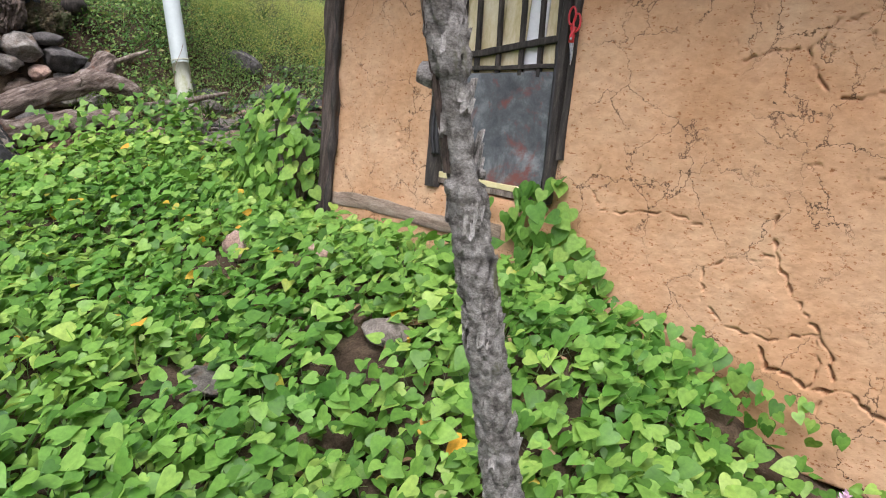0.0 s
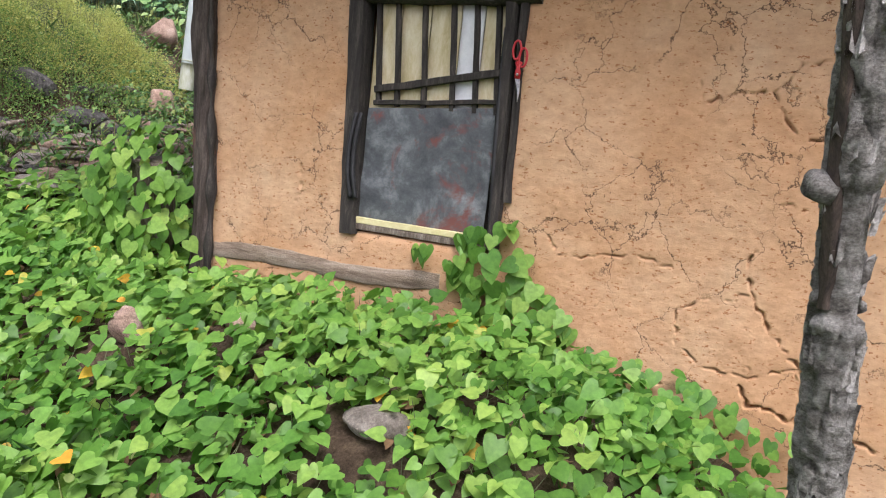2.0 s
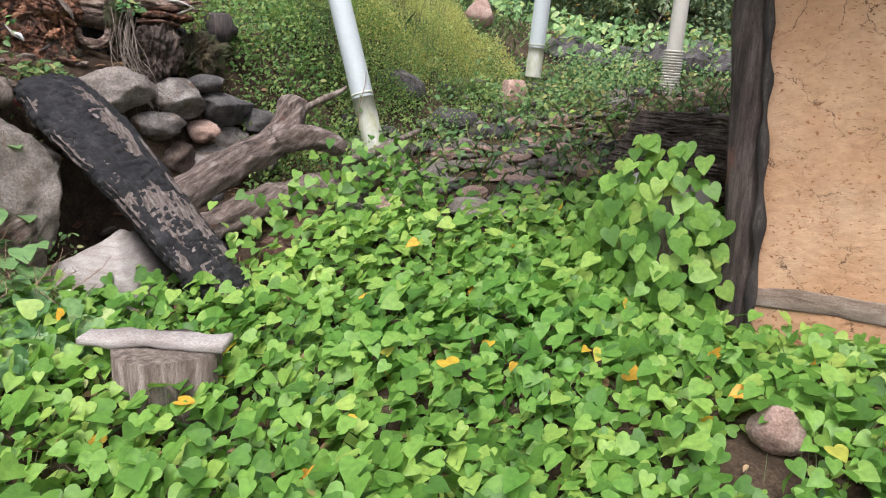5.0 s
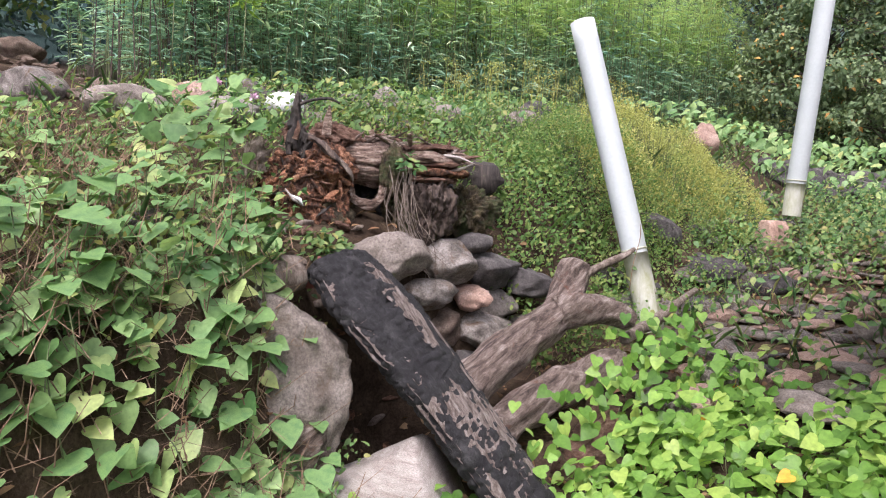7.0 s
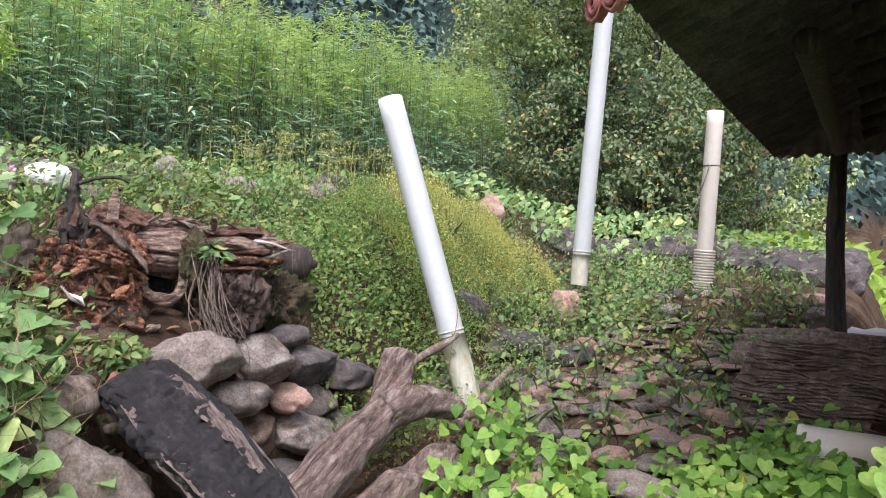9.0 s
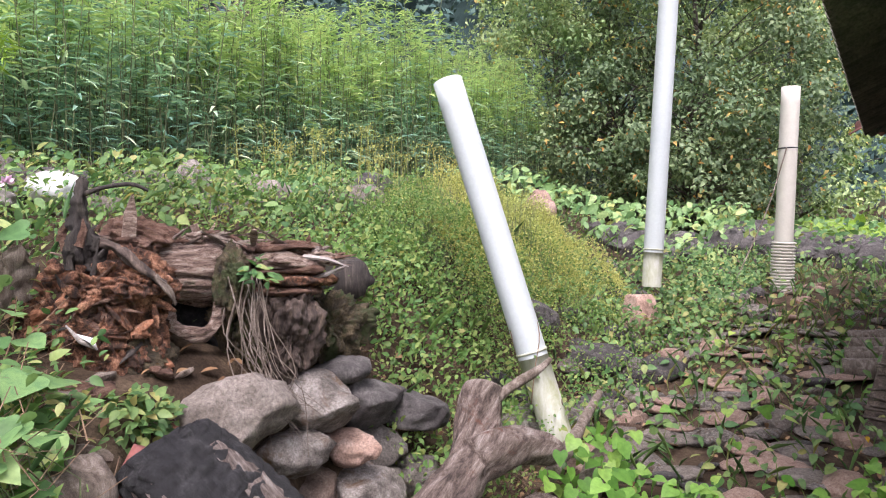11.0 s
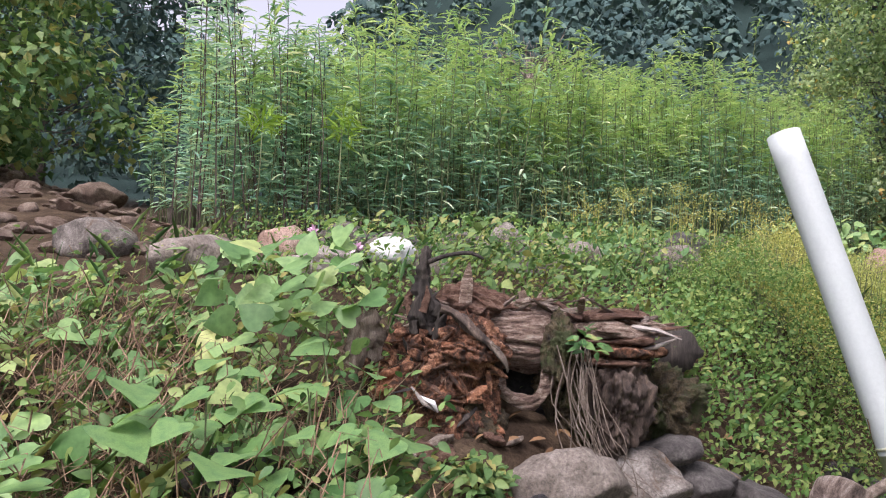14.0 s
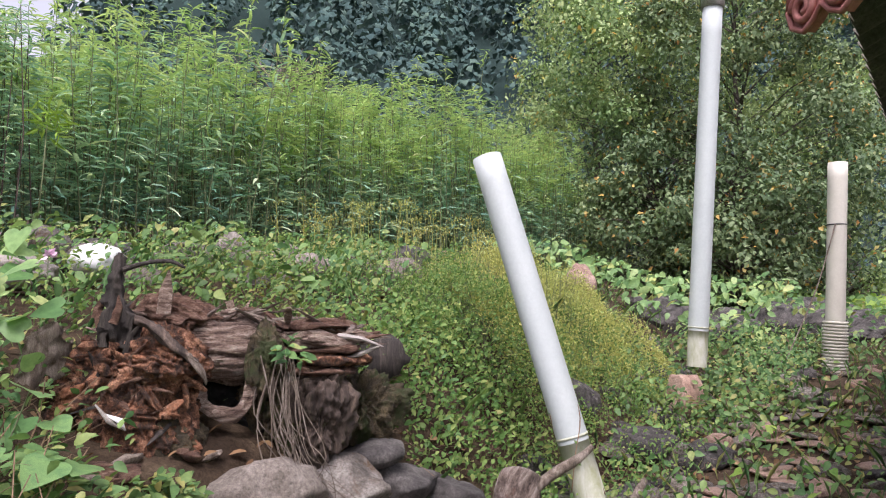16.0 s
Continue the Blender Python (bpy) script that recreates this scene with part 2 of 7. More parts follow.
CREAM = surface("cream_strip", [(0.3, (0.56, 0.50, 0.24)), (0.7, (0.70, 0.65, 0.38))], 6, 60, 0.6, 0.1, 0.002, grain=0.08)
SHEET = surface("scuffed_dark_sheet", [(0.28, (0.05, 0.055, 0.06)), (0.5, (0.095, 0.105, 0.112)), (0.72, (0.22, 0.235, 0.24))], 5, 40, 0.5, 0.25, 0.004, spots=((0.16, 0.06, 0.05), 3.4, 0.47), grain=0.2)
RUBBER = surface("black_strap", [(0.3, (0.012, 0.012, 0.013)), (0.7, (0.03, 0.03, 0.032))], 9, 60, 0.6, 0.1, 0.002, grain=0.2)
RED_PLASTIC = surface("red_plastic", [(0.3, (0.42, 0.02, 0.025)), (0.7, (0.52, 0.035, 0.04))], 9, 60, 0.4, 0.05, 0.001, grain=0.08)
STEEL = surface("dull_steel", [(0.3, (0.42, 0.43, 0.45)), (0.7, (0.58, 0.59, 0.61))], 20, 90, 0.35, 0.1, 0.001, metal=0.8)
ROOF_RED = surface("faded_red_roof", [(0.3, (0.20, 0.065, 0.055)), (0.55, (0.29, 0.105, 0.09)), (0.75, (0.38, 0.18, 0.15))], 6, 60, 0.6, 0.2, 0.004, grain=0.2)
SLATE = surface("old_cement_sheet", [(0.3, (0.30, 0.26, 0.20)), (0.55, (0.42, 0.38, 0.32)), (0.75, (0.52, 0.49, 0.43))], 6, 50, 0.9, 0.4, 0.006)
# dark copy of the cement sheet: the shade under the eave is in its colour
SHADED_SHEET = surface("shaded_cement_sheet", [(0.3, (0.045, 0.046, 0.046)), (0.55, (0.085, 0.084, 0.08)), (0.75, (0.14, 0.135, 0.125))], 5, 50, 0.9, 0.4, 0.006)
BARK = surface("flaky_bark", [(0.2, (0.06, 0.052, 0.045)), (0.40, (0.26, 0.24, 0.21)), (0.56, (0.48, 0.455, 0.415)), (0.76, (0.72, 0.70, 0.66))], 30, 120, 0.9, 1.0, 0.02, stretch=(1.0, 1.0, 1.5), spots=((0.20, 0.20, 0.10), 9.0, 0.42))
PALE_BARK = surface("silvery_bark_flake", [(0.25, (0.30, 0.28, 0.25)), (0.5, (0.50, 0.475, 0.44)), (0.75, (0.70, 0.68, 0.65))], 40, 150, 0.9, 0.8, 0.01)
BARE = surface("bare_dark_trunk", [(0.3, (0.03, 0.022, 0.018)), (0.6, (0.09, 0.065, 0.05)), (0.8, (0.20, 0.15, 0.11))], 10, 80, 0.85, 0.6, 0.006, stretch=(4, 4, 0.8))
FIELD_BARK = surface("tree_bark", [(0.3, (0.05, 0.042, 0.035)), (0.7, (0.14, 0.12, 0.10))], 6, 40, 0.95, 0.8, 0.02)
STEM = surface("green_stem", [(0.3, (0.08, 0.11, 0.045)), (0.7, (0.18, 0.21, 0.10))], 4, 30, 0.7, 0.1, 0.002)
STRAW = surface("rotten_straw", [(0.3, (0.05, 0.038, 0.03)), (0.55, (0.12, 0.092, 0.07)), (0.75, (0.22, 0.18, 0.14))], 14, 80, 0.95, 0.6, 0.006)
DRY = surface("dry_stem", [(0.3, (0.15, 0.085, 0.05)), (0.7, (0.36, 0.25, 0.16))], 4, 30, 0.9, 0.2, 0.002)
BLOSSOM = surface("mauve_petals", [(0.3, (0.55, 0.30, 0.45)), (0.7, (0.75, 0.55, 0.68))], 20, 60, 0.6, 0.1, 0.002, grain=0.08)
WHITE_BAG = surface("white_plastic_bag", [(0.3, (0.70, 0.72, 0.72)), (0.7, (0.82, 0.83, 0.83))], 4, 30, 0.45, 0.3, 0.01, grain=0.08)
HEART = leafy("heart_leaf", [(0.0, (0.077, 0.181, 0.030)), (0.35, (0.145, 0.301, 0.050)), (0.7, (0.224, 0.401, 0.080)), (0.992, (0.343, 0.482, 0.107)), (0.995, (0.850, 0.508, 0.053)), (1.0, (0.850, 0.401, 0.053))], 0.45, 0.35, ((0.62, 0.78, 0.7), 0.9))
BEAN = leafy("bean_leaf", [(0.0, (0.11, 0.24, 0.08)), (0.4, (0.23, 0.39, 0.15)), (0.8, (0.36, 0.53, 0.22)), (1.0, (0.54, 0.58, 0.22))], 0.42, 0.35, ((0.7, 0.8, 0.85), 3.0))
WEED = leafy("weed_leaf", [(0.0, (0.058, 0.149, 0.054)), (0.4, (0.122, 0.256, 0.095)), (0.8, (0.231, 0.378, 0.134)), (1.0, (0.404, 0.405, 0.162))], 0.5, 0.35, ((0.8, 0.7, 0.6), 1.2))
STALK_LEAF = leafy("stalk_leaf", [(0.0, (0.164, 0.324, 0.257)), (0.5, (0.328, 0.533, 0.400)), (0.9, (0.557, 0.740, 0.551)), (1.0, (0.819, 0.850, 0.583))], 0.58, 0.4, ((0.7, 0.85, 0.95), 0.35))
YOUNG = leafy("young_stalk_leaf", [(0.0, (0.235, 0.40, 0.165)), (0.5, (0.335, 0.505, 0.215)), (1.0, (0.455, 0.58, 0.24))], 0.5, 0.45)
LIME = leafy("lime_leaf", [(0.0, (0.20, 0.36, 0.05)), (1.0, (0.30, 0.46, 0.08))], 0.5, 0.4)
HAZE_BUSH = leafy("yellow_green_sprig", [(0.0, (0.39, 0.42, 0.15)), (0.5, (0.52, 0.52, 0.20)), (1.0, (0.62, 0.58, 0.24))], 0.8, 0.5, ((0.80, 0.92, 0.9), 1.5))
SPRIG = leafy("green_sprig", [(0.0, (0.11, 0.22, 0.07)), (0.5, (0.20, 0.33, 0.11)), (1.0, (0.36, 0.42, 0.15))], 0.7, 0.4, ((0.7, 0.8, 0.75), 1.5))
TREE_LEAF = leafy("tree_leaf", [(0.0, (0.16, 0.25, 0.10)), (0.5, (0.33, 0.45, 0.19)), (0.94, (0.56, 0.66, 0.34)), (0.975, (0.756, 0.648, 0.182)), (1.0, (0.706, 0.432, 0.121))], 0.5, 0.3, ((0.7, 0.82, 0.8), 0.5))
TREE_DARK = leafy("dark_tree_leaf", [(0.0, (0.075, 0.125, 0.060)), (0.5, (0.15, 0.225, 0.11)), (0.955, (0.28, 0.36, 0.19)), (0.975, (0.60, 0.40, 0.12)), (1.0, (0.55, 0.26, 0.08))], 0.5, 0.3, ((0.75, 0.85, 0.85), 0.5))
# the blue of distance haze is mixed into this foliage colour
HAZED_FOLIAGE = leafy("hazed_hill_foliage", [(0.0, (0.044, 0.086, 0.090)), (0.6, (0.066, 0.116, 0.116)), (1.0, (0.098, 0.155, 0.140))], 0.8, 0.1, ((1.35, 1.35, 1.2), 0.13))
DEAD_LEAF = leafy("dead_leaf", [(0.0, (0.12, 0.07, 0.04)), (0.6, (0.26, 0.16, 0.09)), (1.0, (0.40, 0.28, 0.17))], 0.8, 0.15)


# ---- helpers for meshes ----
def mesh_of(name, verts, faces, mat, smooth=True):
    me = bpy.data.meshes.new(name)
    me.from_pydata([tuple(v) for v in verts], [], faces)
    me.materials.append(mat)
    me.polygons.foreach_set("use_smooth", [smooth] * len(me.polygons))
    me.update()
    return me


def thing(name, label, category, at=(0, 0, 0), group="", kind=""):
    """An empty at the thing's base, which carries its parts."""
    ob = new(name)
    ob.location = at
    ob.empty_display_size = 0.1
    return tagged(ob, label, category, group, kind)


def attach(ob, parent):
    """Makes ob, built in world coordinates, a part of parent."""
    ob.parent = parent
    base = Matrix.Identity(4)
    q = parent
    while q:
        base = Matrix.Translation(q.location) @ base
        q = q.parent
    ob.matrix_parent_inverse = base.inverted()
    return ob


def part(name, data, parent, label=""):
    """data: a mesh in world coordinates."""
    ob = attach(new(name, data), parent)
    return tagged(ob, label) if label else ob


def solo(name, data, label, category, group="", kind=""):
    return tagged(new(name, data), label, category, group, kind)


def fbm(p, scale, octaves=4):
    v, a, s = 0.0, 0.5, scale
    for _ in range(octaves):
        v += a * noise.noise(Vector(p) * s)
        a, s = a * 0.5, s * 2.1
    return v


def tube(path, radii, segs=16, rough=0.0, scale=12.0, seed=0, caps=True, flat=1.0):
    """Verts and faces of a limb along path, with a radius for each point; rough: noise on its skin as a share of the radius."""
    path = [Vector(p) for p in path]
    n = len(path)
    verts, faces = [], []
    prev = Vector((0, 0, 1)) if abs((path[1] - path[0]).normalized().z) < 0.9 else Vector((1, 0, 0))
    for i, p in enumerate(path):
        d = (path[min(i + 1, n - 1)] - path[max(i - 1, 0)]).normalized()
        u = (prev - d * prev.dot(d)).normalized()
        prev = u
        w = d.cross(u)
        for k in range(segs):
            a = 2 * math.pi * k / segs
            r = radii[i]
            q = p + (u * math.cos(a) * flat + w * math.sin(a)) * r
            if rough:
                ridge = noise.noise(Vector((math.cos(a) * 4 + seed, math.sin(a) * 4, i * 0.09))) + 0.6 * noise.noise(Vector((math.cos(a) * 11 + seed, math.sin(a) * 11, i * 0.16)))
                r2 = r * rough * (0.9 * fbm(q + Vector((seed * 7.1, seed * 3.3, 0)), scale * 0.5) + 0.55 * ridge)
                q += (u * math.cos(a) + w * math.sin(a)) * r2
            verts.append(q)
    for i in range(n - 1):
        for k in range(segs):
            a, b = i * segs + k, i * segs + (k + 1) % segs
            faces.append((a, b, b + segs, a + segs))
    if caps:
        for ring, flip in ((0, True), (n - 1, False)):
            c = len(verts)
            verts.append(sum((verts[ring * segs + k] for k in range(segs)), Vector()) / segs)
            for k in range(segs):
                a, b = ring * segs + k, ring * segs + (k + 1) % segs
                faces.append((b, a, c) if flip else (a, b, c))
    return verts, faces


def along(points, steps):
    """A smooth path through points, as steps + 1 points."""
    pts = [Vector(p) for p in points]
    out = []
    m = len(pts) - 1
    for i in range(steps + 1):
        t = i / steps * m
        k = min(int(t), m - 1)
        f = t - k
        p0, p1, p2, p3 = pts[max(k - 1, 0)], pts[k], pts[k + 1], pts[min(k + 2, m)]
        out.append(0.5 * ((2 * p1) + (p2 - p0) * f + (2 * p0 - 5 * p1 + 4 * p2 - p3) * f * f + (3 * p1 - p0 - 3 * p2 + p3) * f ** 3))
    return out


def join(*lists):
    verts, faces = [], []
    for v, f in lists:
        o = len(verts)
        verts += list(v)
        faces += [tuple(i + o for i in q) for q in f]
    return verts, faces


def box(x0, x1, y0, y1, z0, z1, cuts=1, rough=0.0, seed=0, bevel=0.006):
    """A worn box: bevelled, cut along its length and uneven."""
    bm = bmesh.new()
    bmesh.ops.create_cube(bm, size=1.0)
    for v in bm.verts:
        v.co = Vector(((x0 + x1) / 2 + v.co.x * (x1 - x0), (y0 + y1) / 2 + v.co.y * (y1 - y0), (z0 + z1) / 2 + v.co.z * (z1 - z0)))
    if bevel:
        bmesh.ops.bevel(bm, geom=bm.edges[:], offset=bevel, segments=1, affect="EDGES")
    if cuts > 1:
        size = Vector((x1 - x0, y1 - y0, z1 - z0))
        axis = max(range(3), key=lambda i: size[i])
        lo = (x0, y0, z0)[axis]
        for i in range(1, cuts):
            no = Vector((0, 0, 0))
            no[axis] = 1
            co = Vector((0, 0, 0))
            co[axis] = lo + size[axis] * i / cuts
            bmesh.ops.bisect_plane(bm, geom=bm.verts[:] + bm.edges[:] + bm.faces[:], plane_co=co, plane_no=no)
    if rough:
        for v in bm.verts:
            v.co += Vector([rough * fbm(v.co + Vector((seed * 3 + j * 9, j, 0)), 7.0, 3) * 2 for j in range(3)])
    verts, faces = [v.co.copy() for v in bm.verts], [tuple(v.index for v in f.verts) for f in bm.faces]
    bm.verts.index_update()
    faces = [tuple(v.index for v in f.verts) for f in bm.faces]
    bm.free()
    return verts, faces


def boulder(at, size, seed=0, turn=0.0, rough=0.22, cut=5, detail=3, tilt=0.0):
    """An angular, weathered stone: a ball cut by random planes and roughened."""
    rnd = random.Random(seed)
    bm = bmesh.new()
    bmesh.ops.create_icosphere(bm, subdivisions=detail, radius=1.0)
    planes = []
    for _ in range(cut):
        planes.append((Vector((rnd.uniform(-1, 1), rnd.uniform(-1, 1), rnd.uniform(-0.8, 1))).normalized(), rnd.uniform(0.62, 0.88)))
    m = pose(*at, tilt, tilt * 0.5, turn)
    for v in bm.verts:
        c = v.co.copy()
        for no, d in planes:
            over = c.dot(no) - d
            if over > 0:
                c -= no * over * 0.9
        c *= 1 + rough * fbm(c + Vector((seed * 5.7, 0, seed)), 1.3) + 0.5 * rough * fbm(c + Vector((seed, 3, 0)), 4.0)
        v.co = m @ Vector((c.x * size[0], c.y * size[1], c.z * size[2]))
    bm.verts.index_update()
    out = [v.co.copy() for v in bm.verts], [tuple(v.index for v in f.verts) for f in bm.faces]
    bm.free()
    return out


# ---- the lie of the land ----
def sm(t):
    t = np.clip(t, 0, 1)
    return t * t * (3 - 2 * t)


EDGE_Y, EDGE_X = [-6, -3, 0, 1, 1.7, 2.4, 3.5, 5, 6, 8, 12], [-5.6, -5.8, -6.0, -6.35, -6.8, -6.9, -6.8, -6.75, -6.95, -7.4, -8.2]


def lumps(x, y, s):
    return (np.sin(x * 2.3 * s + 1.3 * np.sin(y * 1.7 * s)) * np.cos(y * 2.9 * s + 0.7) + 0.5 * np.sin(x * 5.1 * s - y * 4.3 * s + 2)) / 1.5


def land(x, y):
    """The height of the ground: the yard, the mound along the house, the stone-edged terrace, the slope and the wooded hills."""
    x, y = np.asarray(x, float), np.asarray(y, float)
    amp = np.clip(0.44 - 0.12 * (-x - 1.9), 0.2, 0.44)
    low = 0.1 * np.clip(-x - 1.5, 0, 8) + amp * sm((y - 1.5) / 1.1) * sm((-x - 0.4) / 1.3) + 0.16 * np.clip(y - 2.2, 0, 8) * sm((-x - 3.9) / 0.8)
    d = np.interp(y, EDGE_Y, EDGE_X) - x
    wide = np.interp(y, [2.6, 3.6], [0.35, 0.8])
    up = np.interp(y, [0.9, 1.7], [1.34, 1.45]) + np.interp(y, [0.9, 1.9], [0.34, 0.39]) * np.clip(d, 0, 1.75) + np.interp(y, [1.2, 2.4], [0.22, 0.13]) * np.clip(d - 1.75, 0, 30) + 0.06 * np.clip(y - 2, -4, 8)
    s = sm((d + 0.1) / wide)
    z = low * (1 - s) + np.maximum(up, low) * s
    near = 1 / (1 + ((x + 5) ** 2 + (y - 3) ** 2) / 400)
    z = z + near * (0.03 * lumps(x, y, 1.0) + 0.015 * lumps(x + 3, y, 2.7))
    r = np.hypot(x + 5, y)
    az = np.degrees(np.arctan2(-(x + 5), y))
    rise = np.interp(az, [-180, -120, -60, -20, 10, 40, 55, 60.5, 63, 71, 75, 80, 95, 120, 180], [4, 4, 12, 17, 20, 25, 23, 17, 10, 10, 13, 17, 20, 8, 4])
    z = z + sm((r - 24) / 130) * np.tan(np.radians(rise)) * 165 * 0.86
    return z


def ground_z(x, y):
    return float(land(x, y))


def steps_to(a, b, fine, far):
    out = list(np.arange(a, b + 1e-6, fine))
    s, q = fine, b
    while q < far:
        s *= 1.22
        q += s
        out.append(q)
    s, q = fine, a
    while q > -far:
        s *= 1.22
        q -= s
        out.insert(0, q)
    return np.array(out)


gx, gy = steps_to(-12.0, 1.5, 0.09, 420), steps_to(-2.0, 9.0, 0.09, 420)
GX, GY = np.meshgrid(gx, gy)
GZ = land(GX, GY)
nx, ny = len(gx), len(gy)
gv = np.stack([GX.ravel(), GY.ravel(), GZ.ravel()], 1)
gi = np.arange(nx * ny).reshape(ny, nx)
gf = np.stack([gi[:-1, :-1].ravel(), gi[:-1, 1:].ravel(), gi[1:, 1:].ravel(), gi[1:, :-1].ravel()], 1)


def quick_mesh(name, verts, faces, mat, smooth=True):
    """A mesh from arrays of verts (n, 3) and equal-sided faces (m, k)."""
    me = bpy.data.meshes.new(name)
    m, k = faces.shape
    me.vertices.add(len(verts))
    me.vertices.foreach_set("co", verts.astype(np.float32).ravel())
    me.loops.add(m * k)
    me.loops.foreach_set("vertex_index", faces.astype(np.int32).ravel())
    me.polygons.add(m)
    me.polygons.foreach_set("loop_start", np.arange(0, m * k, k, dtype=np.int32))
    me.polygons.foreach_set("use_smooth", np.full(m, smooth))
    me.materials.append(mat)
    me.update(calc_edges=True)
    return me


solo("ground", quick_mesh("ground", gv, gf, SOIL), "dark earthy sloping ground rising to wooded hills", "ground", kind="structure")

# ---- the house ----
WALL_Y = 3.2
DOOR = (-2.93, -2.09, 0.90, 2.06)

# cracks in the plaster: wandering lines, each start, heading and length in metres on the wall
CRACKS = []
crack_rnd = random.Random(5)


def crack_line(points, depth=0.03, width=0.005):
    """A crack through given places, with small jogs of its own."""
    out = []
    for (ax, az), (bx, bz) in zip(points[:-1], points[1:]):
        n = max(2, int(math.hypot(bx - ax, bz - az) / 0.022))
        for i in range(n):
            j = 0.0 if i == 0 else 0.012
            out.append((ax + (bx - ax) * i / n + crack_rnd.uniform(-j, j), az + (bz - az) * i / n + crack_rnd.uniform(-j, j)))
    CRACKS.append((np.array(out + [points[-1]]), depth, width))


crack_line([(-1.51, 0.485), (-1.40, 0.495), (-1.25, 0.45)], 0.03, 0.006)
crack_line([(-1.20, 0.62), (-1.23, 0.72), (-1.222, 0.80), (-1.10, 0.86), (-0.95, 0.90)], 0.02, 0.0045)
crack_line([(-0.955, 1.09), (-0.97, 1.0), (-0.93, 0.90), (-0.875, 0.81), (-0.80, 0.71), (-0.719, 0.64), (-0.66, 0.57), (-0.63, 0.47)], 0.035, 0.006)
crack_line([(-1.20, 0.62), (-1.07, 0.56), (-0.90, 0.55), (-0.72, 0.63)], 0.03, 0.0055)
crack_line([(-0.93, 0.52), (-0.888, 0.43), (-0.80, 0.44), (-0.715, 0.40), (-0.65, 0.42), (-0.553, 0.44), (-0.40, 0.36)], 0.05, 0.008)
crack_line([(-0.72, 0.63), (-0.69, 0.52), (-0.715, 0.40)], 0.02, 0.0045)
crack_line([(-0.65, 0.42), (-0.68, 0.30)], 0.02, 0.004)
crack_line([(-1.276, 1.77), (-1.246, 1.68), (-1.12, 1.73), (-0.986, 1.737), (-0.92, 1.63), (-0.858, 1.57), (-0.756, 1.562), (-0.6, 1.62), (-0.3, 1.60)], 0.03, 0.005)
crack_line([(-0.986, 1.737), (-0.90, 1.85), (-0.75, 1.90)], 0.02, 0.0042)
crack_line([(-1.80, 0.95), (-1.669, 0.944), (-1.55, 0.98), (-1.422, 1.0), (-1.268, 0.965)], 0.022, 0.0045)
crack_line([(-1.80, 0.95), (-1.86, 1.08), (-1.80, 1.20)], 0.018, 0.004)
crack_line([(-3.28, 0.95), (-3.2, 1.06), (-3.22, 1.2), (-3.16, 1.3)], 0.018, 0.004)
crack_line([(-3.42, 0.52), (-3.38, 0.60), (-3.30, 0.64)], 0.022, 0.0045)
crack_line([(-0.90, 1.30), (-0.7, 1.27), (-0.5, 1.31), (-0.2, 1.2)], 0.015, 0.004)


def mud_relief(X, Z):
    """How far the plaster stands out at each place, in metres."""
    out = np.zeros_like(X)
    flat = out.ravel()
    for i, (x, z) in enumerate(zip(X.ravel(), Z.ravel())):
        p = Vector((x, 0, z))
        flat[i] = 0.014 * noise.noise(p * 1.7) + 0.006 * noise.noise(p * 6) + 0.0016 * noise.noise(Vector((x * 20, 3, z * 30))) + 0.0012 * noise.noise(p * 60)
    # shrinkage cracks: the edges of wandering cells, strongest round a few worn places
    mask = np.zeros_like(X)
    for cx, cz, r, k in ((-0.9, 1.92, 0.42, 0.75), (-1.02, 0.72, 0.30, 0.6), (-0.5, 1.3, 0.4, 0.55), (-1.78, 1.35, 0.28, 0.6), (-3.15, 1.1, 0.25, 0.45), (-0.2, 0.8, 0.4, 0.5), (-1.45, 0.5, 0.25, 0.4), (-3.4, 1.6, 0.3, 0.3), (0.2, 1.7, 0.5, 0.7), (-1.5, 1.75, 0.25, 0.4), (-3.5, 0.6, 0.2, 0.6)):
        mask = np.maximum(mask, 0.6 * k * np.exp(-((X - cx) ** 2 + (Z - cz) ** 2) / (r * r)))
    m = mask.ravel()
    for i in np.nonzero(m > 0.12)[0]:
        x, z = X.ravel()[i], Z.ravel()[i]
        p = Vector((x, 0, z))
        q = Vector((x * 4.3, 1.7, z * 5.2)) + Vector((noise.noise(p * 8) * 0.22 + noise.noise(p * 34) * 0.10, 0, noise.noise(p * 8 + Vector((7, 0, 0))) * 0.22 + noise.noise(p * 34 + Vector((3, 0, 0))) * 0.10))
        f = noise.voronoi(q, distance_metric="DISTANCE")[0]
        w = 0.020 * (m[i] - 0.1) * max(0.0, 0.5 + 1.1 * noise.noise(p * 5 + Vector((0, 5, 0))))
        if w > 0.0025:
            flat[i] -= (0.010 + 0.014 * m[i]) * math.exp(-((f[1] - f[0]) / w) ** 2)
    for pts, depth, width in CRACKS:
        lo, hi = pts.min(0) - 0.06, pts.max(0) + 0.06
        near = (X > lo[0]) & (X < hi[0]) & (Z > lo[1]) & (Z < hi[1])
        if not near.any():
            continue
        x, z = X[near], Z[near]
        best = np.full(x.shape, 9.0)
        for (ax, az), (bx, bz) in zip(pts[:-1], pts[1:]):
            dx, dz = bx - ax, bz - az
            t = np.clip(((x - ax) * dx + (z - az) * dz) / (dx * dx + dz * dz), 0, 1)
            best = np.minimum(best, np.hypot(x - ax - t * dx, z - az - t * dz))
        fade = np.clip(0.75 + 0.9 * np.sin(x * 31 + 4 * np.sin(z * 23)) * np.cos(z * 37 + 3 * np.sin(x * 19)), 0.12, 1.3)
        out[near] -= depth * fade * np.exp(-(best / (0.62 * width * fade)) ** 2)
    return out


